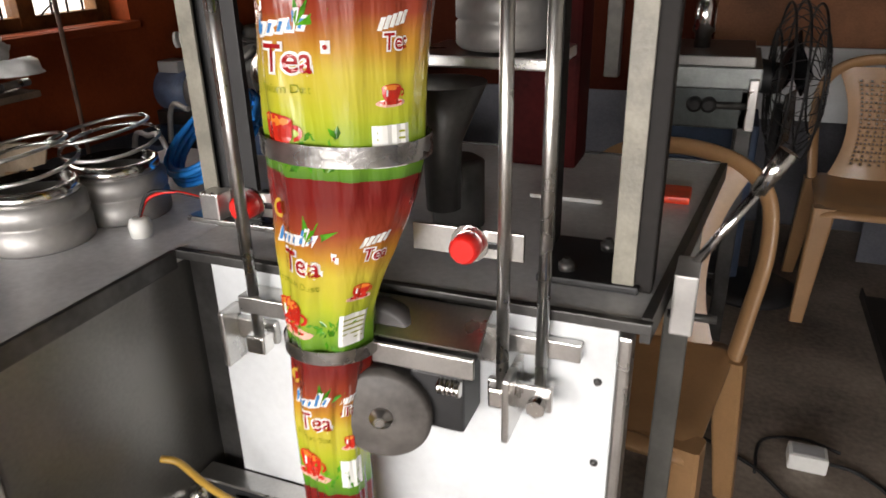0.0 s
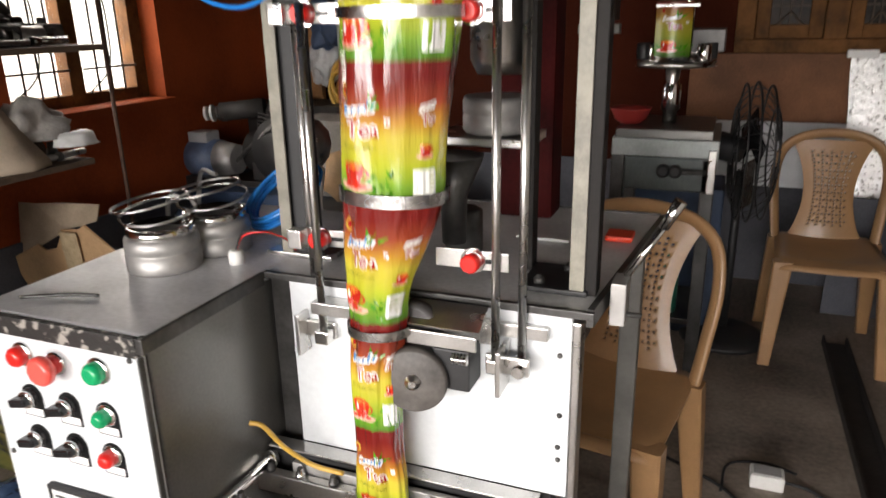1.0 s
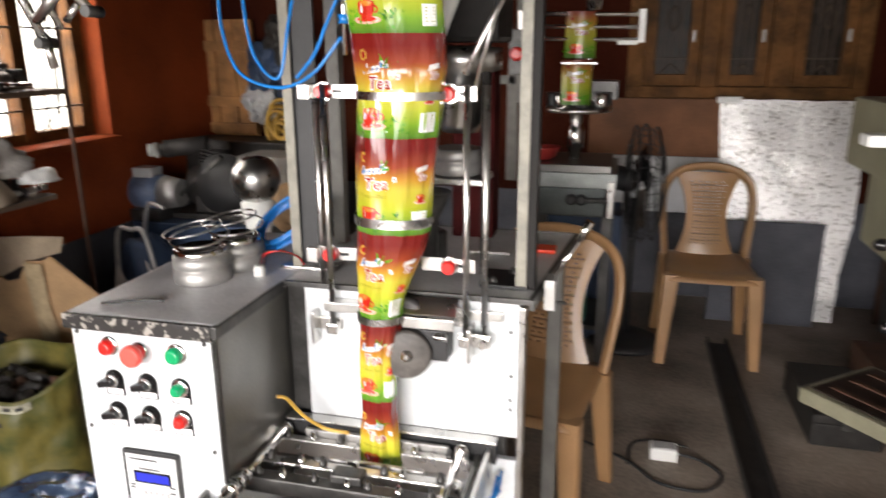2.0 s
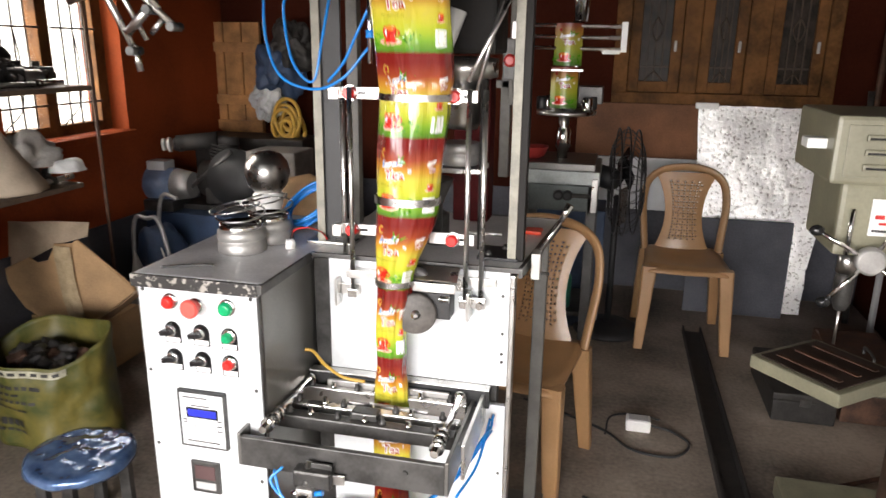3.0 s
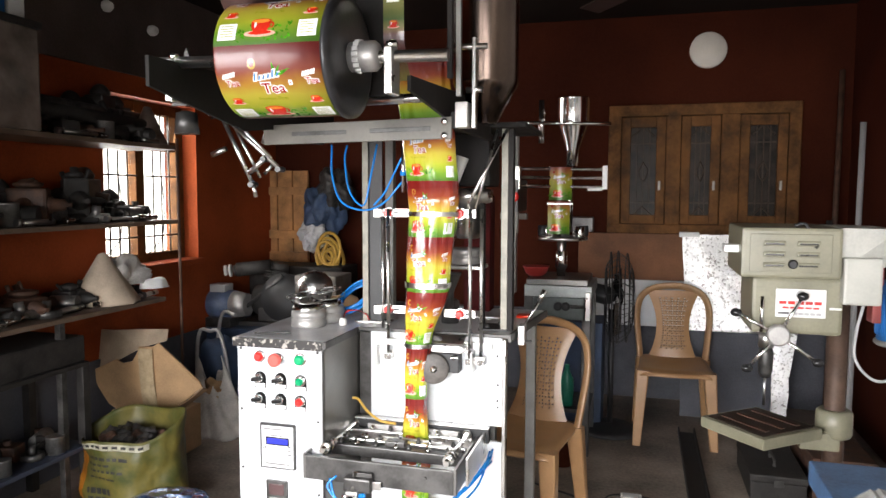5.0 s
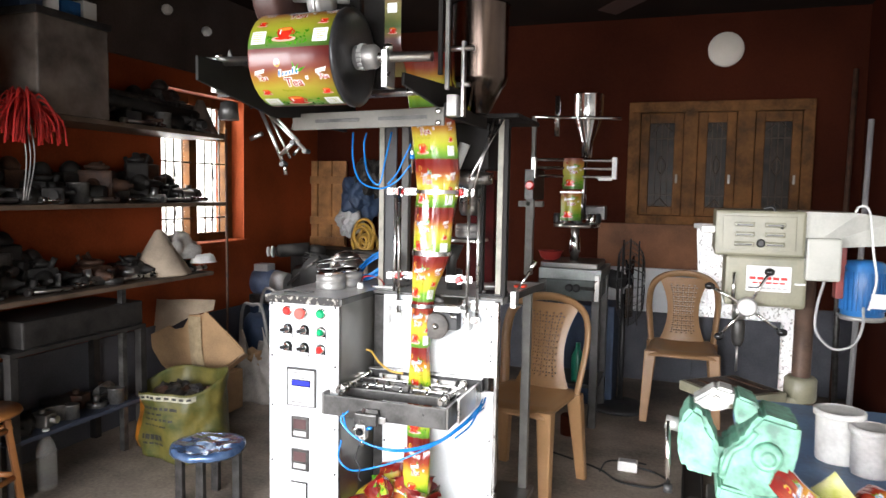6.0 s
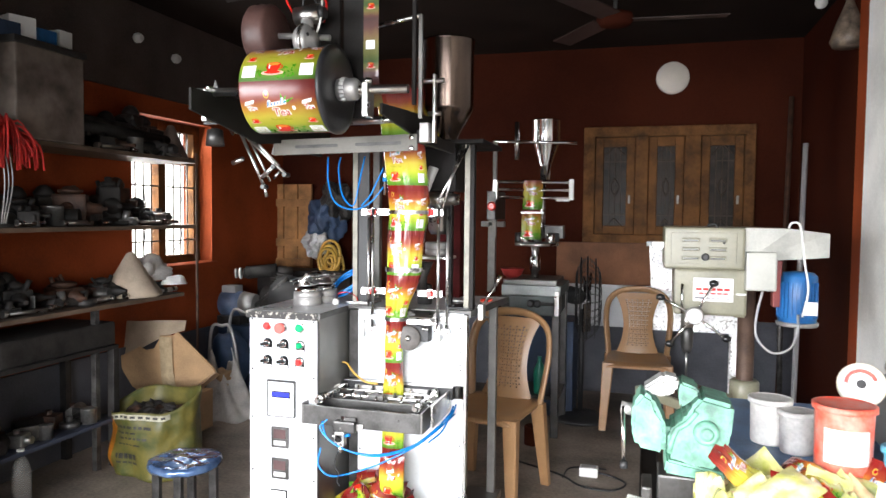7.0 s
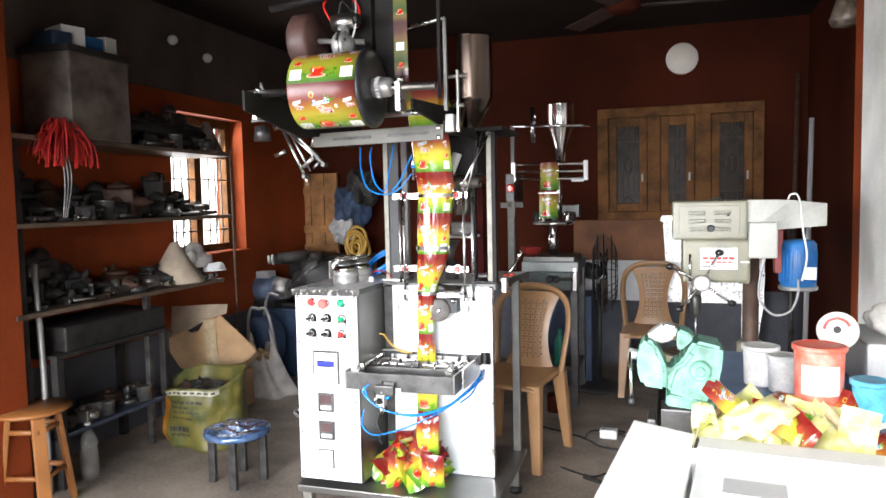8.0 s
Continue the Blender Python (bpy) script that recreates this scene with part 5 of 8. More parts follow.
solid("bent_key", sweep(B(), [(-0.3, 0.72, 1.022), (-0.24, 0.75, 1.022), (-0.2, 0.76, 1.022)], 0.003, 6), M_DARKSTEEL, "short dark steel key on the cabinet", "tool")
solid("red_tag", box(B(), 0.415, 0.46, 1.235, 1.285, 1.017, 1.027, 0.004), mat("orange_red_tag", (0.9, 0.07, 0.025), 0.35, vary=0.08, scale=40), "bright orange-red plastic tag on the table", "tag")


# ---- chairs ----
PLACE = ROOM

def chair():
    c = thing("plastic_chair", (0, 0, 0), "tan moulded plastic chair with a woven-pattern back", "chair", "tan plastic chairs")
    # seat with a dished top and rolled front
    bm = B()
    n = 14
    top = []
    for i in range(n + 1):
        v = i / n
        row = []
        for j in range(n + 1):
            u = j / n * 2 - 1
            hw = 0.205 - 0.02 * v
            z = 0.43 - 0.018 * (1 - u * u) * (1 - (2 * v - 1) ** 2) - 0.02 * max(0, 0.12 - v) / 0.12 - 0.012 * max(0, abs(u) - 0.88) / 0.12
            row.append(bm.verts.new((u * hw, -0.2 + v * 0.4 - 0.015 * (1 - u * u) * (1 - v), z)))
        top.append(row)
    for i in range(n):
        for j in range(n):
            bm.faces.new((top[i][j], top[i][j + 1], top[i + 1][j + 1], top[i + 1][j])).smooth = True
    res = bmesh.ops.extrude_face_region(bm, geom=bm.faces[:])
    bmesh.ops.translate(bm, vec=(0, 0, -0.012), verts=[g for g in res["geom"] if isinstance(g, bmesh.types.BMVert)])
    part("seat", bm, M_CHAIR, c)
    part("apron", sweep(B(), [(-0.2, -0.17, 0.39), (-0.16, -0.2, 0.405), (0, -0.212, 0.407), (0.16, -0.2, 0.405), (0.2, -0.17, 0.39)], 0.02, 8, 5, 0.5), M_CHAIR, c)
    for sx in (-1, 1):
        for front in (True, False):
            bm = B()
            y0, y1 = (-0.175, -0.22) if front else (0.165, 0.22)
            w0, w1 = 0.035, 0.022
            pts = []
            for z, t in ((0.42, 0.0), (0.3, 0.3), (0.15, 0.65), (0.0, 1.0)):
                w = w0 + (w1 - w0) * t
                cx, cy = sx * (0.178 + 0.028 * t), y0 + (y1 - y0) * t
                pts.append([bm.verts.new((cx + a * w, cy + b * w * 0.8, z)) for a, b in ((-1, -0.8), (-0.8, -1), (0.8, -1), (1, -0.8), (1, 0.8), (0.8, 1), (-0.8, 1), (-1, 0.8))])
            for a, b in zip(pts, pts[1:]):
                for k in range(8):
                    bm.faces.new((a[k], a[(k + 1) % 8], b[(k + 1) % 8], b[k]))
            bm.faces.new(pts[0]); bm.faces.new(list(reversed(pts[-1])))
            part("leg", bm, M_CHAIR, c)
    # arched back frame
    arch = [(-0.185, 0.165, 0.4), (-0.198, 0.195, 0.52), (-0.21, 0.225, 0.66), (-0.19, 0.25, 0.77), (-0.12, 0.266, 0.828), (0, 0.272, 0.848), (0.12, 0.266, 0.828), (0.19, 0.25, 0.77), (0.21, 0.225, 0.66), (0.198, 0.195, 0.52), (0.185, 0.165, 0.4)]
    part("back_frame", sweep(B(), arch, 0.024, 10, 5, 0.55), M_CHAIR, c)

    # central back panel, waisted, with a woven grid of slots
    def back(u, z, off):
        t = (z - 0.42) / 0.4
        hw = 0.085 + 0.055 * (2 * t - 1) ** 2 + 0.02 * t
        return Vector((u * hw, 0.185 + 0.09 * t - 0.018 * (1 - u * u) + off, z))
    bm = B()
    nu, nz = 30, 54
    f_, b_ = [[[bm.verts.new(back(j / nu * 2 - 1, 0.425 + 0.395 * i / nz, off)) for j in range(nu + 1)] for i in range(nz + 1)] for off in (-0.004, 0.004)]
    hole = lambda i, j: 7 <= i < nz - 5 and 5 <= j < nu - 5 and (i % 2 == 1) and (j // 2 + i // 2) % 2 == 0 and j % 2 == 0 or (7 <= i < nz - 5 and 5 <= j < nu - 5 and i % 4 == 1 and j % 4 == 2)
    for i in range(nz):
        for j in range(nu):
            if hole(i, j):
                ring_f = (f_[i][j], f_[i][j + 1], f_[i + 1][j + 1], f_[i + 1][j])
                ring_b = (b_[i][j], b_[i][j + 1], b_[i + 1][j + 1], b_[i + 1][j])
                for k in range(4):
                    bm.faces.new((ring_f[k], ring_f[(k + 1) % 4], ring_b[(k + 1) % 4], ring_b[k]))
            else:
                bm.faces.new((f_[i][j], f_[i][j + 1], f_[i + 1][j + 1], f_[i + 1][j])).smooth = True
                bm.faces.new((b_[i][j], b_[i + 1][j], b_[i + 1][j + 1], b_[i][j + 1])).smooth = True
    part("backrest", bm, M_CHAIR, c)
    part("rear_apron", sweep(B(), [(-0.19, 0.165, 0.405), (0, 0.185, 0.415), (0.19, 0.165, 0.405)], 0.02, 8, 5, 0.5), M_CHAIR, c)
    return c


ch = chair()
ch.matrix_basis = pose(1.035, 3.225, 0, 0, 0, 1) @ Matrix.Scale(1.03, 4)
c1 = copy_thing(ch, pose(0.352, 1.775, 0, 0, 0, -12))
tagged(c1, "tan moulded plastic chair standing behind the packing machine")

# ---- second packing machine ----
PLACE = SECOND
m2 = thing("small_packing_machine", (0, 0, 0), "second packing machine on a grey steel stand", "packing machine")
part("stand_top", box(B(), 0.26, 0.575, 2.1, 2.5, 0.9, 0.955, 0.004), mat("grey_green_steel", (0.3, 0.32, 0.31), 0.4, 0.4, vary=0.15), m2)
part("slab", box(B(), 0.27, 0.555, 2.09, 2.42, 0.957, 0.985, 0.004), M_CABSTEEL, m2)
part("drive_box", box(B(), 0.3, 0.56, 2.1, 2.46, 0.795, 0.9, 0.006), mat("dark_green_grey", (0.1, 0.115, 0.11), 0.45, 0.3, vary=0.2), m2)
for x in (0.42, 0.455):
    part("drive_knob", lathe(B(), [(0.02, 0), (0.02, 0.02), (0.012, 0.026)], 14, (x, 2.1, 0.86), Euler((radians(90), 0, 0)).to_matrix().to_4x4()), M_BLACK, m2)
part("drive_rod", rod(B(), (0.4, 2.09, 0.86), (0.545, 2.09, 0.86), 0.009, 10), M_DARKSTEEL, m2)
part("end_plate", box(B(), 0.547, 0.57, 2.07, 2.2, 0.8, 0.93, 0.003), M_STEEL, m2)
for x, y in ((0.28, 2.12), (0.55, 2.12), (0.28, 2.47), (0.55, 2.47)):
    part("leg", box(B(), x - 0.02, x + 0.02, y - 0.02, y + 0.02, 0.1469, 0.9, 0.003), M_DARKSTEEL, m2)
part("lower_shelf", box(B(), 0.262, 0.568, 2.14, 2.45, 0.34, 0.36, 0.003), M_DARKSTEEL, m2)
col = part("column", lathe(B(), [(0.022, 0.985), (0.022, 1.02), (0.03, 1.03), (0.03, 1.1), (0.022, 1.11), (0.022, 1.19)], 20, (0.415, 2.25, 0)), M_CHROME, m2)
part("turret", lathe(B(), [(0.03, 1.155), (0.12, 1.16), (0.12, 1.175), (0.03, 1.18)], 28, (0.42, 2.27, 0)), M_STEEL, m2)
for k in range(8):
    a = k * math.tau / 8 + 0.2
    part("turret_cup", lathe(B(), [(0.02, 1.18), (0.022, 1.185), (0.022, 1.225), (0.018, 1.23)], 14, (0.42 + 0.1 * math.cos(a), 2.27 + 0.1 * math.sin(a), 0)), M_CHROME if k % 2 else M_BLACK, m2)
part("turret_plate", box(B(), 0.37, 0.56, 2.3, 2.38, 1.2, 1.27, 0.004), M_DARKSTEEL, m2)
for x in (0.23, 0.625):
    part("upright", box(B(), x - 0.011, x + 0.011, 2.04, 2.075, 1.405, 1.51, 0.002), M_WHITEPL if x > 0.4 else M_STEEL, m2)
for z in (1.42, 1.46, 1.5):
    part("cross_roller", rod(B(), (0.23, 2.06, z), (0.625, 2.06, z - 0.006), 0.0075, 10), M_CHROME, m2)
part("bracket_foot", box(B(), 0.55, 0.614, 2.04, 2.07, 1.398, 1.412, 0.002), M_WHITEPL, m2)
part("side_plate", box(B(), 0.19, 0.235, 2.03, 2.3, 1.3, 1.45, 0.003), M_DARKSTEEL, m2)
part("red_knob", lathe(B(), [(0.022, 0), (0.024, 0.02), (0.015, 0.03)], 12, (0.22, 2.03, 1.37), Euler((radians(90), 0, 0)).to_matrix().to_4x4()), M_RED, m2)
part("long_bar", rod(B(), (0.22, 2.1, 1.715), (0.645, 2.1, 1.7), 0.008, 10), M_CHROME, m2)
part("bar_post", box(B(), 0.205, 0.225, 2.1, 2.12, 1.2, 1.72, 0.002), M_FRAMEGREY, m2)
part("back_frame", box(B(), 0.16, 0.2, 2.2, 2.24, 0.9, 1.3, 0.003), M_FRAMEGREY, m2)
part("back_frame", box(B(), 0.12, 0.25, 2.2, 2.24, 1.26, 1.29, 0.003), M_FRAMEGREY, m2)
part("hopper", lathe(B(), [(0.028, 1.52), (0.032, 1.6), (0.075, 1.72), (0.078, 1.73), (0.078, 1.84), (0.081, 1.845), (0.075, 1.845), (0.073, 1.74)], 28, (0.455, 2.3, 0)), M_CHROME, m2, "polished steel hopper")
part("hopper_pipe", rod(B(), (0.325, 2.14, 1.62), (0.325, 2.14, 1.82), 0.014, 12), M_CHROME, m2)
part("forming_tube", rod(B(), (0.445, 2.27, 1.2), (0.445, 2.27, 1.52), 0.02, 14), M_CHROME, m2)
fs = tagged(new("printed_film"), "short printed tea film hanging on the second machine", "packing film")
fs.matrix_basis = SECOND.copy()
for k, (z0, x0, x1) in enumerate(((1.355, 0.376, 0.478), (1.2, 0.37, 0.47))):
    bm = B()
    uvl = bm.loops.layers.uv.new("print")
    gx_ = [[bm.verts.new((x0 + (x1 - x0) * i / 8, 2.03 + 0.03 * (i / 4 - 1) ** 2, z0 + 0.15 * j / 6)) for i in range(9)] for j in range(7)]
    for j in range(6):
        for i in range(8):
            f = bm.faces.new((gx_[j][i], gx_[j][i + 1], gx_[j + 1][i + 1], gx_[j + 1][i]))
            f.smooth = True
            for lp, (jj, ii) in zip(f.loops, ((j, i), (j, i + 1), (j + 1, i + 1), (j + 1, i))):
                lp[uvl].uv = (ii / 8, jj / 6 * 0.75)
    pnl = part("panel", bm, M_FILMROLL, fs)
    lay([a for a in pack_art(k) if a[0] in ("cup", "tea", "pink", "leaf", "maroon", "white")], lambda x, y, e, x0=x0, x1=x1, z0=z0: Vector(((x0 + x1) / 2 + x, 2.025 + 0.03 * (x / 0.05) ** 2 - e * 2, z0 + y * 0.95)), pnl)
    if k == 0:
        part("strip", box(B(), x0 - 0.005, x1 + 0.01, 2.02, 2.035, z0 - 0.02, z0 - 0.012, 0.002), M_STEEL, fs)
solid("red_bowl", lathe(B(), [(0.03, 0.985), (0.05, 1.0), (0.062, 1.03), (0.065, 1.034), (0.058, 1.03), (0.045, 1.003), (0.01, 0.995)], 24, (0.3, 2.2, 0.001)), mat("dark_red_bowl", (0.3, 0.03, 0.025), 0.4), "small dark red plastic bowl on the machine slab", "bowl")

solid("green_bottle", lathe(B(), [(0.03, 0), (0.032, 0.02), (0.032, 0.13), (0.012, 0.17), (0.012, 0.2)], 18), mat("green_bottle_plastic", (0.01, 0.2, 0.13), 0.3), "green plastic bottle on the lower shelf of the stand", "bottle", (0.457, 2.2, 0.36))

# ---- pedestal fan ----
PLACE = ROOM
fan = thing("pedestal_fan", (0.549, 2.987, 0), "black pedestal fan with a wire guard", "fan")
part("base", lathe(B(), [(0.17, 0), (0.17, 0.015), (0.13, 0.035), (0.03, 0.05)], 28), M_BLACK, fan)
part("pole", rod(B(), (0, 0, 0.04), (0, 0, 0.7), 0.016, 12), M_BLACK, fan)
part("motor", lathe(B(), [(0.04, 0), (0.055, 0.03), (0.055, 0.1), (0.03, 0.13)], 18, (0.0, 0.02, 0.77), Euler((radians(-80), 0, radians(70))).to_matrix().to_4x4()), M_BLACK, fan)
gm_ = Matrix.Translation((0.03, 0, 0.77)) @ Euler((0, radians(90), radians(4))).to_matrix().to_4x4()
for zz, rr in ((-0.04, 0.255), (0.0, 0.262), (0.05, 0.25), (0.075, 0.17), (-0.065, 0.17)):
    bm = B()
    sweep(bm, [gm_ @ Vector((rr * math.cos(a), rr * math.sin(a), zz)) for a in (i * math.tau / 20 for i in range(21))], 0.004, 6, 2)
    part("guard_ring", bm, M_BLACK, fan)
for k in range(28):
    a = k * math.tau / 28
    d = Vector((math.cos(a), math.sin(a), 0))
    part("guard_wire", sweep(B(), [gm_ @ (d * 0.05 + Vector((0, 0, 0.09))), gm_ @ (d * 0.18 + Vector((0, 0, 0.075))), gm_ @ (d * 0.255), gm_ @ (d * 0.18 + Vector((0, 0, -0.065))), gm_ @ (d * 0.05 + Vector((0, 0, -0.07)))], 0.0018, 4, 4), M_BLACK, fan)
for k in range(3):
    part("blade", box(B(), 0.03, 0.21, -0.06, 0.06, -0.004, 0.004, 0.003, gm_ @ Euler((0, 0, k * math.tau / 3)).to_matrix().to_4x4() @ Euler((radians(22), 0, 0)).to_matrix().to_4x4()), M_BLACKGLOSS, fan)

# ---- drill press ----
PLACE = DRILL
dr = thing("drill_press", (0, 0, 0), "olive-grey pillar drill with a blue motor", "drill press")
part("base", box(B(), 1.2, 1.62, 1.2, 1.75, 0.0431, 0.11, 0.01), M_DRILL, dr)
part("column", lathe(B(), [(0.032, 0.07), (0.032, 1.2)], 24, (1.41, 1.42, 0)), mat("rusty_column", (0.085, 0.05, 0.035), 0.55, 0.3, vary=0.25, scale=10), dr, "rust-stained steel column")
part("collar", lathe(B(), [(0.05, 0.64), (0.055, 0.65), (0.055, 0.72), (0.045, 0.73)], 24, (1.41, 1.42, 0)), M_DRILL, dr)
tb = part("work_table", box(B(), -0.13, 0.13, -0.13, 0.13, 0.645, 0.682, 0.006, Matrix.Translation((1.178, 1.365, 0)) @ Euler((0, 0, radians(-50))).to_matrix().to_4x4()), M_DRILL, dr, "olive drill table with a dark slotted top")
tm = Matrix.Translation((1.178, 1.365, 0)) @ Euler((0, 0, radians(-50))).to_matrix().to_4x4()
part("table_face", box(B(), -0.112, 0.112, -0.112, 0.112, 0.68, 0.6855, 0.002, tm), mat("oily_dark_iron", (0.05, 0.035, 0.028), 0.4, 0.4, vary=0.3), tb)
for y in (-0.07, 0.0, 0.07):
    part("slot", box(B(), -0.09, 0.09, y - 0.008, y + 0.008, 0.685, 0.688, 0.001, tm), M_JUNK[2], tb)
part("table_arm", box(B(), 1.3, 1.42, 1.37, 1.44, 0.6, 0.66, 0.008), M_DRILL, dr)
hd = part("head", box(B(), 1.135, 1.4, 1.33, 1.6, 0.985, 1.165, 0.012), M_DRILL, dr, "olive drill head casting")
cv = part("belt_cover", box(B(), 1.095, 1.385, 1.3, 1.66, 1.165, 1.325, 0.01), M_DRILL, dr, "louvred belt cover")
part("cover_tail", ribbon(B(), [(1.385, 1.32, 1.325), (1.55, 1.34, 1.322), (1.69, 1.4, 1.305), (1.69, 1.4, 1.215), (1.385, 1.32, 1.195)], (0, 0.3, 0)), mat("pale_grey_cover", (0.5, 0.5, 0.46), 0.4, vary=0.1), cv)
part("recess", box(B(), 1.12, 1.355, 1.296, 1.301, 1.185, 1.305, 0.002), M_DRILL, cv)
for i in range(3):
    for x in (1.158, 1.255):
        lv = part("louvre", box(B(), x, x + 0.065, 1.288, 1.2965, 1.2 + i * 0.034, 1.216 + i * 0.034, 0.004), M_DRILL, cv)
        part("opening", box(B(), x + 0.006, x + 0.059, 1.2865, 1.289, 1.204 + i * 0.034, 1.209 + i * 0.034), M_BLACKGLOSS, lv)
part("latch_knob", lathe(B(), [(0.012, 0), (0.015, 0.01), (0.01, 0.02)], 12, (1.243, 1.296, 1.212), Euler((radians(90), 0, 0)).to_matrix().to_4x4()), M_BLACK, cv)
part("spindle_stub", box(B(), 1.05, 1.1, 1.36, 1.42, 1.24, 1.265, 0.004), M_WHITEPL, cv)
part("wire", sweep(B(), [(1.25, 1.32, 1.33), (1.28, 1.31, 1.335), (1.3, 1.3, 1.28), (1.31, 1.29, 1.265)], 0.005, 6), M_BLACK, cv)
bd = part("badge_plate", box(B(), 1.205, 1.35, 1.325, 1.331, 1.04, 1.13, 0.002), mat("printed_metal_plate", (0.8, 0.79, 0.78), 0.35, vary=0.08), hd, "printed metal instruction plate")
part("emblem", lathe(B(), [(0.003, 0), (0.014, 0), (0.014, 0.001), (0.01, 0.0012)], 20, (1.277, 1.3248, 1.113), Euler((radians(90), 0, 0)).to_matrix().to_4x4()), M_GREYPL, bd)
for x0, x1, z, h, mm in ((1.215, 1.342, 1.082, 0.01, M_REDCLOTH), (1.225, 1.335, 1.068, 0.006, M_REDCLOTH), (1.212, 1.245, 1.05, 0.006, M_BLACK), (1.255, 1.34, 1.048, 0.008, M_GREYPL)):
    for k in range(5):
        w = (x1 - x0) / 5
        part("bar", box(B(), x0 + k * w, x0 + k * w + w * 0.82, 1.3235, 1.3255, z, z + h), mm, bd)
hb = part("feed_hub", lathe(B(), [(0.02, 0), (0.022, 0.03), (0.034, 0.035), (0.034, 0.055), (0.028, 0.06)], 24, (1.21, 1.335, 0.987), Euler((radians(90), 0, 0)).to_matrix().to_4x4()), M_ALU, dr, "feed hub with four handles")
for a in (152, 62, -35, 232):
    d = Vector((math.cos(radians(a)), 0, math.sin(radians(a))))
    c0 = Vector((1.21, 1.29, 0.987))
    h = part("handle", rod(B(), c0 + d * 0.02, c0 + d * 0.13, 0.0055, 10), M_CHROME, hb)
    bm = B()
    lump(bm, c0 + d * 0.142, (0.018, 0.014, 0.014), 1, 2, 0.05)
    part("ball", bm, M_BLACKGLOSS, h)
qu = part("quill", rod(B(), (1.19, 1.38, 0.985), (1.19, 1.38, 0.93), 0.024, 16), M_STEEL, dr)
part("chuck", lathe(B(), [(0.014, 0.83), (0.022, 0.85), (0.024, 0.91), (0.018, 0.935)], 18, (1.19, 1.38, 0)), M_DARKSTEEL, qu)
part("bit", rod(B(), (1.19, 1.38, 0.84), (1.19, 1.38, 0.735), 0.004, 8), M_STEEL, qu)
part("depth_rod", rod(B(), (1.165, 1.322, 0.99), (1.165, 1.322, 1.105), 0.006, 8), M_CHROME, hd)
part("side_lever", box(B(), 1.36, 1.395, 1.322, 1.33, 1.068, 1.075, 0.002), M_WHITEPL, hd)
eb = part("switch_box", box(B(), 1.388, 1.495, 1.29, 1.36, 1.09, 1.235, 0.008), mat("pale_switch_box", (0.42, 0.42, 0.38), 0.4, vary=0.06), dr, "pale grey switch box")
part("conduit", sweep(B(), [(1.45, 1.31, 1.09), (1.43, 1.3, 1.0), (1.43, 1.29, 0.92), (1.48, 1.28, 0.865), (1.54, 1.28, 0.88), (1.57, 1.3, 0.94), (1.58, 1.35, 1.0)], 0.0045, 8), M_GREYPL, eb)
part("cable", sweep(B(), [(1.585, 1.3, 1.0), (1.6, 1.29, 1.1), (1.585, 1.29, 1.2), (1.575, 1.33, 1.33), (1.55, 1.35, 1.345), (1.54, 1.36, 1.325)], 0.004, 6), M_WHITEPL, eb)
mt = part("motor", lathe(B(), [(0.05, 0.955), (0.068, 0.965), (0.068, 1.14), (0.055, 1.155), (0.02, 1.16)], 32, (1.59, 1.42, 0)), M_BLUEMOTOR, dr, "blue enamelled electric motor")
for k in range(14):
    a = math.pi * (0.55 + k * 0.07)
    part("fin", box(B(), 0.066, 0.073, -0.002, 0.002, 0.985, 1.12, 0, Matrix.Translation((1.59, 1.42, 0)) @ Euler((0, 0, a + 1.2)).to_matrix().to_4x4()), M_BLUEMOTOR, mt)
part("rating_plate", box(B(), 1.6, 1.645, 1.344, 1.35, 1.0, 1.05, 0.001), M_PAPER, mt)
part("flange", lathe(B(), [(0.07, 0.95), (0.075, 0.955), (0.075, 0.965), (0.065, 0.968)], 28, (1.59, 1.42, 0)), M_ALU, mt)
part("motor_mount", box(B(), 1.5, 1.53, 1.4, 1.46, 1.02, 1.2, 0.004), mat("red_oxide_bracket", (0.25, 0.04, 0.035), 0.5), dr)
part("paint_drips", box(B(), 1.36, 1.4, 1.388, 1.392, 0.975, 0.99, 0.003), M_DRILL, hd)


PLACE = ROOM


def steel_case(x0, x1, y0, y1, h, material, label):
    c = thing("steel_case", (0, 0, 0), label, "toolbox")
    part("body", box(B(), x0, x1, y0, y1, 0, h * 0.72, 0.006), material, c)
    part("lid", box(B(), x0 - 0.004, x1 + 0.004, y0 - 0.004, y1 + 0.004, h * 0.73, h, 0.008), material, c)
    part("latch", box(B(), (x0 + x1) / 2 - 0.02, (x0 + x1) / 2 + 0.02, y0 - 0.009, y0 - 0.0045, h * 0.6, h * 0.85, 0.002), M_DARKSTEEL, c)
    part("handle", sweep(B(), [((x0 + x1) / 2, y0 + 0.12, h), ((x0 + x1) / 2, y0 + 0.13, h + 0.03), ((x0 + x1) / 2, y0 + 0.23, h + 0.03), ((x0 + x1) / 2, y0 + 0.24, h)], 0.006, 8), M_DARKSTEEL, c)


steel_case(1.19, 1.42, 2.2, 2.65, 0.12, M_JUNK[0], "dark steel toolbox on the floor")
steel_case(1.45, 1.7, 2.25, 2.75, 0.2, M_JUNK[2], "rusty steel box on the floor")
for k, (x, y) in enumerate(((1.22, 1.65), (1.1, 1.55), (1.3, 1.75))):
    solid("scrap_rod", rod(B(), (x, y, 0.01), (x + 0.18, y + 0.05 * k, 0.012), 0.008, 8), M_JUNK[k], "loose steel offcut on the floor", "scrap")

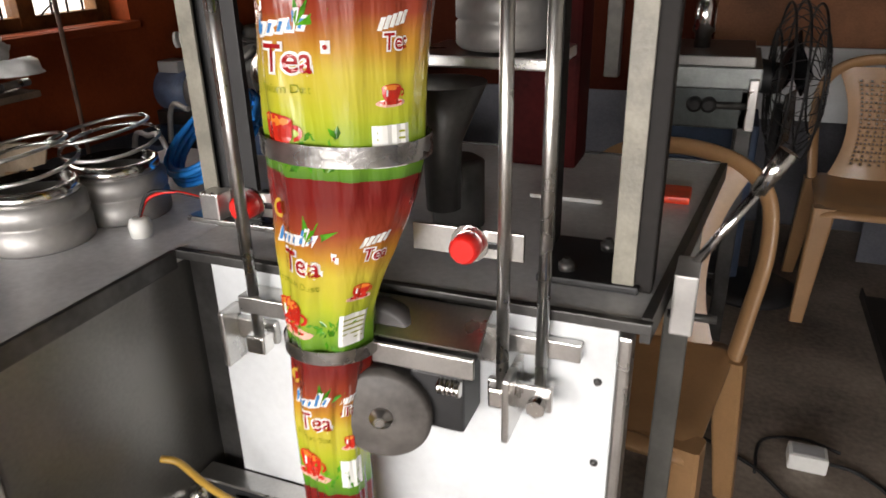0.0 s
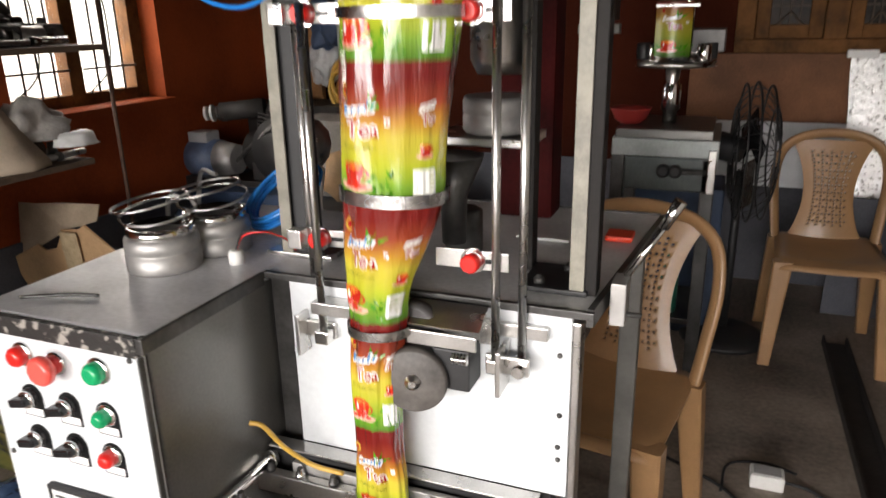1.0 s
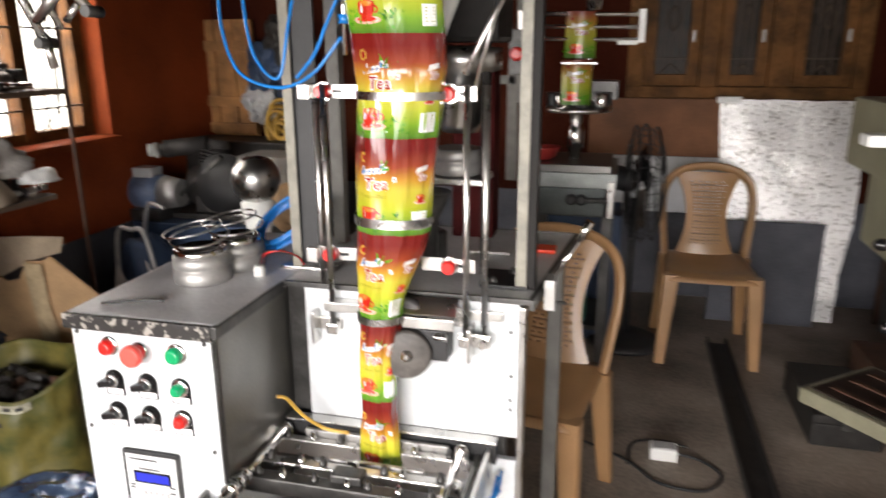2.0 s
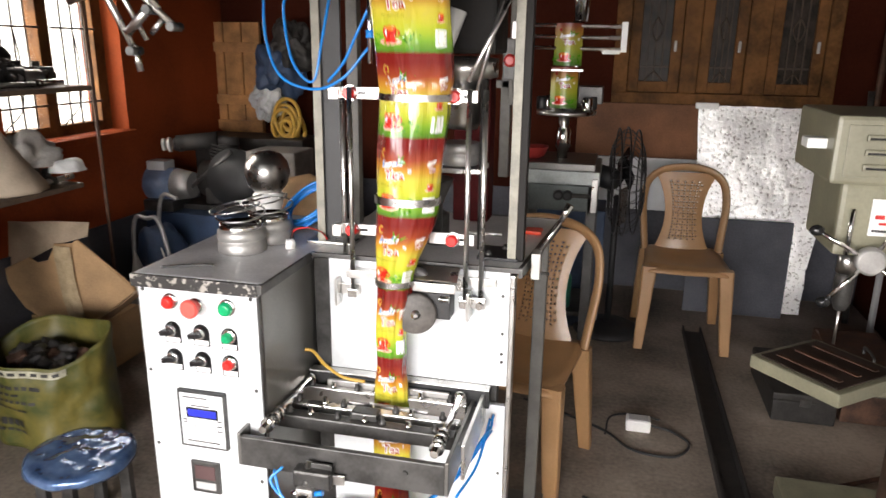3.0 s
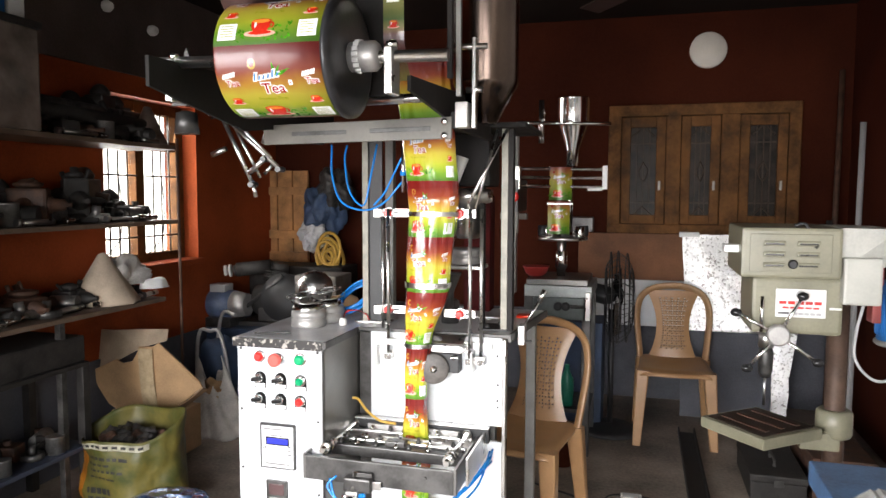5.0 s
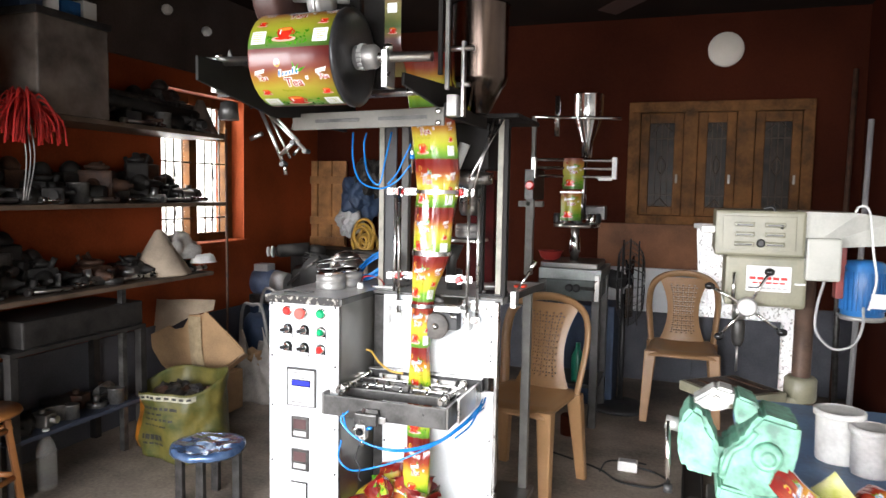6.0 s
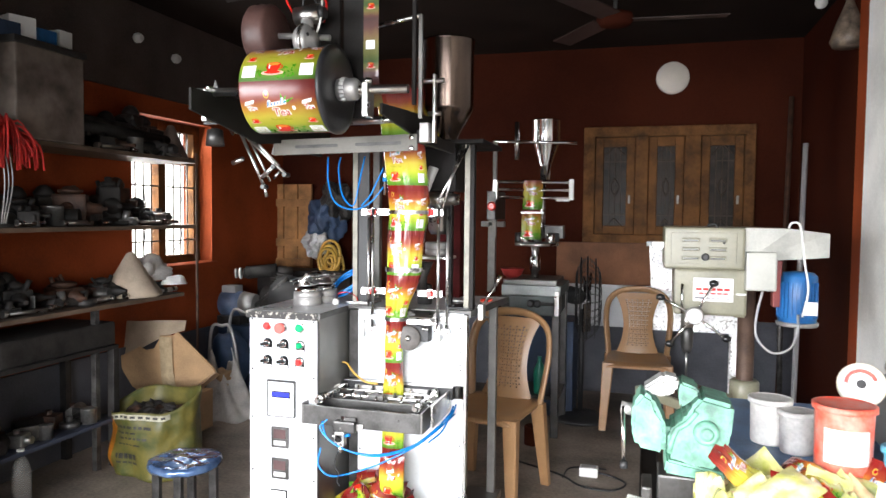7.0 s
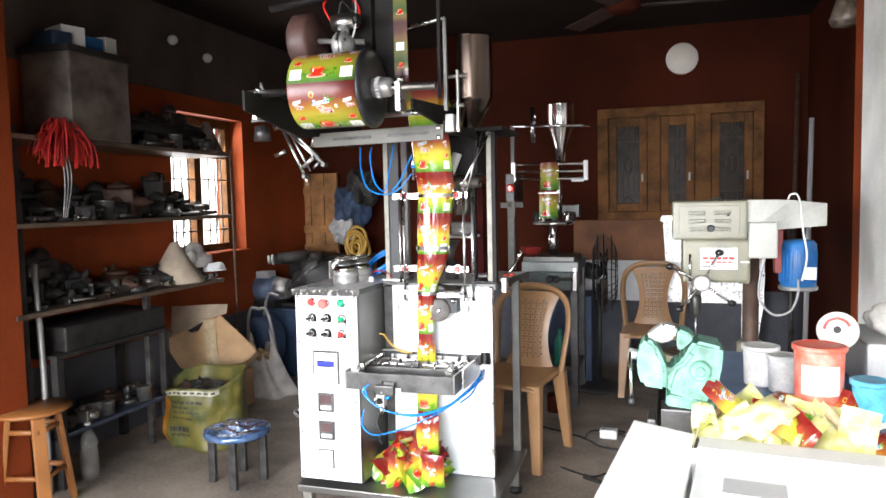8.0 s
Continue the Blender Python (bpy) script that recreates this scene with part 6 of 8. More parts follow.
# ---- vise, bench and its things ----
PLACE = BENCH
VISE_SCALE = 0.86
bench = thing("work_bench", (0, 0, 0), "blue-topped steel bench against the wall", "bench")
part("top", box(B(), 1.2, 1.85, 0.17, 0.75, 0.825, 0.875, 0.004), mat("worn_blue_bench", (0.08, 0.17, 0.34), 0.45, vary=0.25), bench)
part("front_edge", box(B(), 1.2, 1.86, 0.155, 0.17, 0.815, 0.878, 0.003), M_WHITEPL, bench)
for x, y in ((1.24, 0.2), (1.8, 0.2), (1.24, 0.7), (1.8, 0.7)):
    part("leg", box(B(), x - 0.025, x + 0.025, y - 0.025, y + 0.025, 0, 0.825, 0.003), M_DARKSTEEL, bench)
vs = thing("bench_vise", (1.165, 0.05, 0.02), "mint-green painted bench vise on a steel stand", "vise")
part("stand", box(B(), -0.04, 0.04, 0.0, 0.08, 0, 0.86, 0.004), M_DARKSTEEL, vs)
part("stand", box(B(), -0.07, -0.05, -0.02, 0.06, 0, 0.84, 0.004), M_DARKSTEEL, vs)
def cast(outline, y0, y1, bevel):
    """A cast plate: a side outline of (x, z), thick from y0 to y1, with rounded edges."""
    bm = ribbon(B(), [(x, y0, z) for x, z in outline], (0, y1 - y0, 0))
    bmesh.ops.bevel(bm, geom=bm.edges[:], offset=bevel, segments=2, affect="EDGES")
    return bm


part("fixed_body", cast([(-0.03, 0.894), (0.02, 0.872), (0.075, 0.874), (0.1, 0.948), (0.106, 1.018), (0.038, 1.033), (0.016, 1.006), (0.009, 0.98), (-0.016, 0.966), (-0.028, 0.948)], -0.05, 0.075, 0.009), M_VISE, vs)
part("moving_jaw", cast([(-0.095, 0.908), (-0.034, 0.899), (-0.031, 0.948), (-0.036, 0.976), (-0.05, 0.993), (-0.058, 1.02), (-0.083, 1.034), (-0.104, 1.004), (-0.107, 0.95)], -0.045, 0.066, 0.009), M_VISE, vs)
part("slide", box(B(), -0.06, 0.06, -0.02, 0.045, 0.9, 0.955, 0.006), M_VISE, vs)
part("jaw_face", cast([(-0.085, 1.034), (-0.055, 1.017), (-0.034, 1.018), (-0.01, 1.03), (-0.006, 1.06), (-0.04, 1.067)], -0.012, 0.045, 0.006), mat("splashed_jaw_paint", (0.4, 0.4, 0.38), 0.5, vary=0.4, scale=24, color2=(0.2, 0.21, 0.2)), vs, "paint-splashed steel jaw")
part("jaw_face", cast([(-0.008, 1.03), (-0.004, 1.058), (0.033, 1.045), (0.036, 1.034), (0.016, 1.012), (-0.004, 1.0)], -0.028, 0.062, 0.005), M_VISE, vs)
part("jaw_bolt", rod(B(), (-0.04, -0.012, 1.043), (-0.04, -0.024, 1.043), 0.008, 8), M_ALU, vs)
part("boss", lathe(B(), [(0.027, 0), (0.026, 0.012), (0.019, 0.017)], 24, (0.05, -0.05, 0.957), Euler((radians(90), 0, 0)).to_matrix().to_4x4()), M_VISE, vs)
part("boss_ring", lathe(B(), [(0.014, 0.012), (0.014, 0.021), (0.007, 0.023)], 18, (0.05, -0.05, 0.957), Euler((radians(90), 0, 0)).to_matrix().to_4x4()), M_VISE, vs)
part("base_lip", cast([(-0.035, 0.862), (0.085, 0.85), (0.09, 0.872), (-0.03, 0.892)], -0.056, 0.08, 0.005), M_VISE, vs)
part("rib", sweep(B(), [(-0.025, -0.05, 0.91), (-0.012, -0.051, 0.955), (0.012, -0.051, 0.975), (0.03, -0.05, 1.0)], 0.006, 8), M_VISE, vs)
part("screw", rod(B(), (-0.13, 0.0, 0.985), (-0.1, 0.0, 0.98), 0.014, 12), M_ALU, vs)
part("handle", rod(B(), (-0.125, -0.01, 0.99), (-0.12, -0.03, 0.86), 0.005, 8), M_CHROME, vs)
part("handle_knob", rod(B(), (-0.12, -0.03, 0.87), (-0.12, -0.032, 0.855), 0.009, 10), M_BLACK, vs)
for o in vs.children:
    if not o.name.startswith("stand"):
        o.matrix_basis = Matrix.Translation((0, 0, 0.88)) @ Matrix.Diagonal((VISE_SCALE, VISE_SCALE, VISE_SCALE, 1)) @ Matrix.Translation((0, 0, -0.86))


def can(name, x, y, z, r, h, material, label, lip=True):
    c = thing(name, (x, y, z), label, "can")
    part("body", lathe(B(), [(r * 0.92, 0), (r * 0.95, 0.004), (r, h * 0.98), (r, h)], 28), material, c)
    if lip:
        part("rim", lathe(B(), [(r, h - 0.012), (r + 0.005, h - 0.01), (r + 0.005, h), (r - 0.004, h + 0.002), (r - 0.006, h - 0.006)], 28), material, c)
    return c


bk = can("paint_bucket", 1.466, 0.14, 0.875, 0.052, 0.15, mat("dirty_red_bucket", (0.58, 0.06, 0.03), 0.4, vary=0.4, scale=22, color2=(0.6, 0.3, 0.24)), "dirty red paint bucket with a peeling white label")
bm = B()
ring = [[bm.verts.new((0.0525 * math.sin(a), -0.0525 * math.cos(a), z)) for z in (0.045, 0.11)] for a in (-0.9 + 1.6 * k / 10 for k in range(11))]
for a, b in zip(ring, ring[1:]):
    bm.faces.new((a[0], b[0], b[1], a[1]))
part("label", bm, mat("peeling_label", (0.78, 0.74, 0.72), 0.5, vary=0.2, scale=18), bk)
can("paint_can", 1.37, 0.36, 0.875, 0.042, 0.1, mat("white_tin", (0.7, 0.69, 0.66), 0.4, vary=0.15, scale=12), "white paint-splashed tin can")
can("paint_can", 1.415, 0.3, 0.875, 0.035, 0.09, mat("white_tin_small", (0.66, 0.65, 0.63), 0.4, vary=0.2, scale=12), "small white tin can with drips")
can("paint_can", 1.56, 0.1, 0.875, 0.036, 0.085, mat("sky_blue_tin", (0.1, 0.42, 0.62), 0.4, vary=0.25, scale=16), "small sky-blue tin with worn label")
sp = thing("tape_reel", (1.535, 0.3, 1.03), "cream reel with a red band leaning on the clutter", "reel")
part("flange", lathe(B(), [(0.012, -0.008), (0.045, -0.008), (0.047, 0), (0.045, 0.008), (0.012, 0.008)], 28, (0, 0, 0.0), Euler((radians(70), 0, radians(-15))).to_matrix().to_4x4()), mat("cream_card", (0.72, 0.66, 0.5), 0.5, vary=0.1), sp)
rm = Euler((radians(70), 0, radians(-15))).to_matrix().to_4x4()
part("face", lathe(B(), [(0.009, 0.0082), (0.044, 0.0082), (0.044, 0.009), (0.009, 0.009)], 28, (0, 0, 0), rm), M_PAPER, sp)
part("band", sweep(B(), [rm @ Vector((0.028 * math.cos(a), 0.028 * math.sin(a), 0.0095)) for a in (radians(20 + 20 * k) for k in range(9))], 0.004, 6, 2), M_REDLIGHT, sp, "red printed arc")
part("hub", lathe(B(), [(0.009, 0.008), (0.009, 0.013)], 14, (0, 0, 0.0), Euler((radians(70), 0, radians(-15))).to_matrix().to_4x4()), M_BLACK, sp)
solid("grey_case", box(B(), 1.6, 1.82, 0.3, 0.6, 0.875, 1.0, 0.01), M_GREYPL, "grey plastic case on the bench", "case")
solid("crumpled_cloth", lump(B(), (1.72, 0.45, 1.03), (0.1, 0.1, 0.05), 8, 3, 0.4), M_WHITECLOTH, "crumpled pale cloth on the bench", "cloth")
PLACE = ROOM
solid("leaning_board", box(B(), 1.7, 1.85, 1.0, 1.02, 0.0, 1.1, 0.003, Euler((radians(0), radians(4), 0)).to_matrix().to_4x4()), M_BROWNBOARD, "brown board leaning by the pillar", "board")
# heap of film waste on the near table, with an open carton
PLACE = BENCH
tbl = thing("packing_table", (1.49, -0.5, 0), "white-topped table by the entrance", "table")
part("top", box(B(), -0.4, 0.385, -0.5, 0.3, 0.77, 0.80, 0.004), M_PAPER, tbl)
for x in (-0.36, 0.35):
    for y in (-0.42, 0.25):
        part("leg", box(B(), x - 0.02, x + 0.02, y - 0.02, y + 0.02, 0, 0.77, 0.003), M_STEEL, tbl)
ct = thing("open_carton", (1.435, -0.5, 0.80), "open white carton lying on the table", "carton", rz=-6)
part("base", box(B(), -0.28, 0.4, -0.34, 0.26, 0, 0.006, 0.001), M_PAPER, ct)
for a in ((-0.285, -0.279, -0.34, 0.26), (0.4, 0.406, -0.34, 0.26), (-0.279, 0.4, 0.254, 0.26), (-0.279, 0.4, -0.34, -0.334)):
    part("side", box(B(), *a, 0.006, 0.085, 0.001), M_PAPER, ct)
part("flap", box(B(), -0.12, 0.0, -0.3, 0.33, -0.003, 0.003, 0.001, Matrix.Translation((-0.28, 0, 0.086)) @ Euler((0, radians(8), 0)).to_matrix().to_4x4()), M_PAPER, ct)
part("flap", box(B(), -0.27, 0.4, 0.0, 0.1, -0.003, 0.003, 0.001, Matrix.Translation((0, 0.255, 0.086)) @ Euler((radians(-6), 0, 0)).to_matrix().to_4x4()), M_PAPER, ct)
part("inner_sheet", box(B(), -0.27, 0.39, -0.33, 0.25, 0.06, 0.066, 0.002), M_PAPER, ct)
part("label", box(B(), -0.22, -0.12, 0.1, 0.17, 0.0665, 0.069, 0.001), M_GREYPL, ct)
part("label", box(B(), -0.26, -0.2, -0.1, 0.0, 0.0665, 0.069, 0.001), M_JUNK[0], ct)
rng = random.Random(11)


def film_scrap(x, y, z, s, seed):
    """A crumpled piece of printed film."""
    bm = B()
    uvl = bm.loops.layers.uv.new("print")
    n = 26
    r_ = random.Random(seed)
    g = [[bm.verts.new((x + (i / n - 0.5) * s, y + (j / n - 0.5) * s * 0.8, z + 0.6 * s * abs(noise.noise(Vector((i * 0.11, j * 0.13, seed * 2.7)))) + 0.16 * s * abs(noise.noise(Vector((i * 0.3, j * 0.26, seed)))) + 0.05 * s * noise.noise(Vector((i * 0.75, j * 0.7, seed + 4))))) for i in range(n + 1)] for j in range(n + 1)]
    u0, v0 = r_.random(), r_.random()
    for j in range(n):
        for i in range(n):
            f = bm.faces.new((g[j][i], g[j][i + 1], g[j + 1][i + 1], g[j + 1][i]))
            f.smooth = True
            for lp, (jj, ii) in zip(f.loops, ((j, i), (j, i + 1), (j + 1, i + 1), (j + 1, i))):
                lp[uvl].uv = (ii / n + u0, 0.15 + 0.8 * ((jj / n + v0) % 1.0 if seed % 3 else jj / n * 0.5))
    return bm


# paler film colours: the heap's overexposure is painted into them
M_PALEFILM = mat("pale_lime_film", (0.62, 0.58, 0.33), 0.3, vary=0.2, scale=26, bump=0.4, fine=40, color2=(0.5, 0.52, 0.1), coat=0.4)
M_CREAMFILM = mat("cream_red_film", (0.78, 0.66, 0.42), 0.3, vary=0.15, scale=13, bump=0.3, fine=40, color2=(0.55, 0.3, 0.12), coat=0.4)
for k in range(6):
    x, y = 1.29 + 0.048 * k, rng.uniform(-0.07, 0.06)
    solid("film_scrap", film_scrap(x, y, 0.80 + 0.04 * (1 - k / 6), 0.2 - 0.012 * k, k), (M_PALEFILM, M_CREAMFILM, M_PALEFILM)[k % 3], "crumpled printed film waste in a loose heap", "film waste", group="film waste heap")
for k in range(26):
    x, y = 1.26 + 0.27 * ((k * 0.382) % 1.0), rng.uniform(-0.1, 0.08)
    top = max(0.0, 0.1 - 0.36 * max(0.0, x - 1.34))
    pale = k % 4 != 1
    sachet("tea_sachet", BENCH @ pose(x, y, 0.832 + top * rng.random(), rng.uniform(-85, -30), rng.uniform(-45, 45), rng.uniform(-80, 80)) @ Matrix.Scale(0.75, 4), 60 + k, "film waste heap", rng.uniform(-0.9, 0.9),
           (M_PALEFILM, M_PALEFILM, M_CREAMFILM)[k % 3] if pale else None, "pale sachet thrown on the waste heap, overexposure put into its colour" if pale else "torn printed tea sachet thrown on the waste heap")

# ---- north wall: boards, sheets, clock ----
PLACE = ROOM
solid("brown_board", box(B(), 0.3, 1.03, 3.66, 3.675, 0.8, 1.1, 0.003), M_BROWNBOARD, "brown plywood board under the window", "board")
solid("white_board", box(B(), 0.2, 1.25, 3.64, 3.656, 0.5, 0.8, 0.003), M_TILE, "long white board standing against the wall", "board")
sh = thing("foil_sheet", (0, 0, 0), "tall peeling silver-white insulation sheet", "sheet")


def foil(z0, z1, left, right, n, m):
    """A crinkled sheet leaning on the wall; left and right give its edges at a height."""
    bm = B()
    g = []
    for j in range(m + 1):
        z = z0 + (z1 - z0) * j / m
        row = []
        for i in range(n + 1):
            x = left(z) + (right(z) - left(z)) * i / n
            row.append(bm.verts.new((x + 0.006 * noise.noise(Vector((x * 9, z * 9, 4))), 3.44 + 0.17 * z + 0.005 * noise.noise(Vector((x * 5, z * 5, 1))) + 0.0022 * noise.noise(Vector((x * 30, z * 30, 2))), z + 0.012 * noise.noise(Vector((x * 12, z * 12, 8))) * (0.2 if z < 0.04 else 1))))
        g.append(row)
    for j in range(m):
        for i in range(n):
            bm.faces.new((g[j][i], g[j][i + 1], g[j + 1][i + 1], g[j + 1][i]))
    return bm


o = part("sheet", foil(0.26, 1.1, lambda z: 1.0 - 0.045 * z, lambda z: 1.59 + 0.05 * math.sin((z - 0.3) * 3.6) - 0.02 * z, 26, 34), M_FOIL, sh)
o.modifiers.new("thickness", "SOLIDIFY").thickness = 0.004
o = part("lower_strip", foil(0.012, 0.262, lambda z: 1.41, lambda z: 1.56 + 0.05 * z, 7, 12), M_FOIL, sh)
o.modifiers.new("thickness", "SOLIDIFY").thickness = 0.004
part("top_fold", box(B(), 0.93, 1.05, 3.595, 3.615, 1.085, 1.118, 0.006), M_PAPER, sh)
solid("grey_board", box(B(), 0.95, 1.46, 3.385, 3.4, 0.0, 0.53, 0.003), M_DADO, "dark slate board leaning behind the chair", "board")
clk = thing("wall_clock", (1.08, 3.748, 2.262), "plain round white wall disc", "clock")
part("face", lathe(B(), [(0.112, 0), (0.112, 0.02), (0.105, 0.026), (0.02, 0.027)], 40, (0, 0, 0), Euler((radians(90), 0, 0)).to_matrix().to_4x4()), mat("pale_disc", (0.72, 0.66, 0.58), 0.4, vary=0.04), clk)
for k, (x0, x1, yy) in enumerate(((1.9, 1.86, 3.3), (1.88, 1.78, 3.6), (1.88, 1.84, 3.7))):
    solid("steel_pipe", rod(B(), (x0 - 0.1, yy - 0.2, 0.005), (x1, yy, 1.75 if k == 0 else 1.2 + 0.9 * (k == 2)), 0.016, 10), M_GREYPL if k == 0 else M_JUNK[k], "long pipe leaning in the corner", "pipe", group="pipes in the corner")
fc = thing("floor_channel", (-0.075, 0, 0), "long dark steel channel lying on the floor", "steel channel")
part("web", box(B(), 1.008, 1.082, 1.4, 3.05, 0.0, 0.008, 0.001), M_JUNK[0], fc)
for x in (1.0, 1.083):
    part("flange", box(B(), x, x + 0.0075, 1.4, 3.05, 0.0, 0.038, 0.002), M_JUNK[0], fc)
sk = thing("power_socket", (0.682, 1.995, 0), "white extension socket box on the floor", "socket")
part("body", box(B(), -0.045, 0.045, -0.03, 0.03, 0, 0.045, 0.006), M_WHITEPL, sk)
part("face", box(B(), -0.036, 0.036, -0.022, 0.022, 0.0452, 0.048, 0.002), M_GREYPL, sk)
part("cable", sweep(B(), [(0.04, 0.0, 0.02), (0.12, 0.0, 0.006), (0.18, -0.08, 0.006), (0.12, -0.18, 0.006), (-0.02, -0.17, 0.006), (-0.12, -0.06, 0.006), (-0.25, 0.02, 0.006), (-0.45, 0.12, 0.006)], 0.005, 6), M_BLACK, sk)
part("cable", sweep(B(), [(-0.12, -0.08, 0.006), (-0.1, 0.06, 0.006), (0.0, 0.1, 0.006), (0.08, 0.05, 0.02)], 0.004, 6), M_BLACK, sk)
solid("floor_cable", sweep(B(), [(0.5, 1.5, 0.006), (0.65, 1.42, 0.006), (0.75, 1.5, 0.006), (0.9, 1.35, 0.006), (1.05, 1.38, 0.006)], 0.005, 6), M_BLACK, "black cable trailing on the floor", "cable")
for k in range(3):
    solid("hand_tool", rod(B(), (0.62 + 0.1 * k, 1.4 - 0.07 * k, 0.012), (0.74 + 0.08 * k, 1.32 - 0.05 * k, 0.012), 0.012, 8, 0.006), M_JUNK[k % 2], "small dark hand tool on the floor", "tool")
bs = thing("blue_tub", (0.5, 0.575, 0), "blue plastic tub on the floor", "tub")
part("body", lathe(B(), [(0.1, 0), (0.13, 0.16), (0.135, 0.165), (0.125, 0.165), (0.1, 0.02)], 28), M_BLUEMOTOR, bs)
solid("red_tin", lathe(B(), [(0.05, 0), (0.05, 0.1), (0.045, 0.105)], 18), M_MAROON, "dark red tin on the floor", "can", (0.34, 2.4, 0))
solid("dark_crate", box(B(), 0.1, 0.5, 2.98, 3.28, 0, 0.62, 0.01), M_BLUEBOX, "dark steel crate behind the second machine", "crate")

# ---- ceiling fan, bulb, hanging bag ----
cf = thing("ceiling_fan", (0.74, 2.45, 2.5), "dark brown ceiling fan with three blades", "ceiling fan")
part("rod", rod(B(), (0, 0, 0), (0, 0, -0.12), 0.012, 10), M_DARKSTEEL, cf)
part("motor", lathe(B(), [(0.03, -0.1), (0.09, -0.12), (0.1, -0.15), (0.08, -0.18), (0.02, -0.185)], 24), M_MAROON, cf)
for a in (4, 124, 244):
    part("blade", box(B(), 0.09, 0.58, -0.06, 0.06, -0.152, -0.146, 0.002, Euler((0, 0, radians(a))).to_matrix().to_4x4() @ Euler((radians(8), 0, 0)).to_matrix().to_4x4()), mat("brown_blade", (0.05, 0.028, 0.024), 0.5), cf)
bu = thing("ceiling_bulb", (1.78, 2.62, 2.42), "unlit white bulb in a holder", "bulb")
part("holder", rod(B(), (0, 0, 0.07), (-0.02, 0, 0.03), 0.02, 12), M_WHITEPL, bu)
part("bulb", lathe(B(), [(0.012, 0.03), (0.03, 0.01), (0.032, -0.01), (0.02, -0.03), (0.005, -0.036)], 18), M_WHITEPL, bu)
bm = B()
lathe(bm, [(0.008, 0.16), (0.02, 0.1), (0.06, 0.0), (0.085, -0.08), (0.07, -0.11), (0.01, -0.115)], 11)
solid("hanging_bag", bm, mat("dusty_tan_bag", (0.22, 0.17, 0.13), 0.35, vary=0.3, scale=20, bump=0.4, coat=0.4), "pale cloth bag hanging by the pillar", "bag", (1.84, 2.3, 2.22))
for z, y in ((2.292, 1.965), (2.245, 2.31)):
    sl = thing("wall_bulb", (XW + 0.018, y, z), "small unlit white bulb on the wall", "bulb")
    part("bulb", lathe(B(), [(0.012, 0), (0.028, 0.015), (0.03, 0.035), (0.018, 0.055)], 16, (0, 0, 0), Euler((0, radians(90), 0)).to_matrix().to_4x4()), M_WHITEPL, sl)

# ---- west shelves with clutter ----
PLACE = WEST
rack = thing("wall_rack", (0, 0, 0), "long wall rack with three worn shelves", "shelf rack")
for z, y1, d in ((0.855, 2.1, 0.36), (1.26, 2.25, 0.35), (1.66, 2.27, 0.34)):
    part("shelf", box(B(), XW + 0.002, XW + d, 0.57, y1, z - 0.022, z, 0.003), M_SHELF, rack)
part("upright", rod(B(), (XW + 0.35, 2.24, 0), (XW + 0.35, 2.24, 1.7), 0.008, 8), M_JUNK[2], rack)
part("upright", box(B(), XW + 0.3, XW + 0.33, 0.62, 0.65, 0, 1.7, 0.002), M_JUNK[0], rack)
part("upright", box(B(), XW + 0.31, XW + 0.34, 1.4, 1.43, 0, 0.84, 0.002), M_JUNK[1], rack)
rng = random.Random(21)
KINDS = ("gearbox", "bearing", "bracket", "tin", "motor_part", "pipe_fitting")


def clutter(x, y, z, k):
    """One small machine part, resting at z."""
    s = rng.uniform(0.03, 0.065)
    kind = KINDS[k % 6]
    bm = B()
    if kind == "gearbox":
        box(bm, -s, s, -s * 0.8, s * 0.8, 0, s * 1.3, s * 0.15)
        rod(bm, (0, 0, s * 0.7), (s * 1.6, 0, s * 0.7), s * 0.4, 12)
        rod(bm, (0, 0, s), (0, 0, s * 1.7), s * 0.3, 10)
    elif kind == "bearing":
        lathe(bm, [(s, 0), (s, s * 0.5), (s * 0.9, s * 0.55), (s * 0.5, s * 0.55), (s * 0.5, s * 0.1)], 18)
        rod(bm, (0, 0, s * 0.3), (0, 0, s * 1.2), s * 0.3, 10)
    elif kind == "bracket":
        box(bm, -s, s, -s, s, 0, s * 0.25, 0.003)
        box(bm, -s, -s * 0.7, -s, s, s * 0.25, s * 1.6, 0.003)
        rod(bm, (-s, 0, s), (s, 0, s * 0.8), s * 0.25, 10)
    elif kind == "tin":
        lathe(bm, [(s * 0.8, 0), (s * 0.8, s * 1.5), (s * 0.85, s * 1.55), (s * 0.7, s * 1.6)], 18)
    elif kind == "motor_part":
        rod(bm, (-s * 1.3, 0, s * 0.75), (s * 1.3, 0, s * 0.75), s * 0.72, 18)
        rod(bm, (s * 1.2, 0, s * 0.75), (s * 1.9, 0, s * 0.75), s * 0.2, 10)
        box(bm, -s, s, -s * 0.6, s * 0.6, 0, s * 0.3, 0.004)
    else:
        rod(bm, (-s, -s * 0.5, s * 0.4), (s, s * 0.5, s * 0.4), s * 0.38, 12)
        rod(bm, (0, 0, s * 0.3), (s * 0.2, 0, s * 1.4), s * 0.35, 12)
    lab = {"gearbox": "greasy dark gearbox on a shelf", "bearing": "dull steel bearing on a shelf", "bracket": "bent iron bracket on a shelf", "tin": "dull tin on a shelf", "motor_part": "small dark motor part on a shelf", "pipe_fitting": "rusty pipe fitting on a shelf"}[kind]
    solid(kind, bm, M_JUNK[(k * 7 + k // 5) % 4 if kind != "tin" else 3], lab, kind.replace("_", " "), (x, y, z), rz=rng.uniform(0, 360))


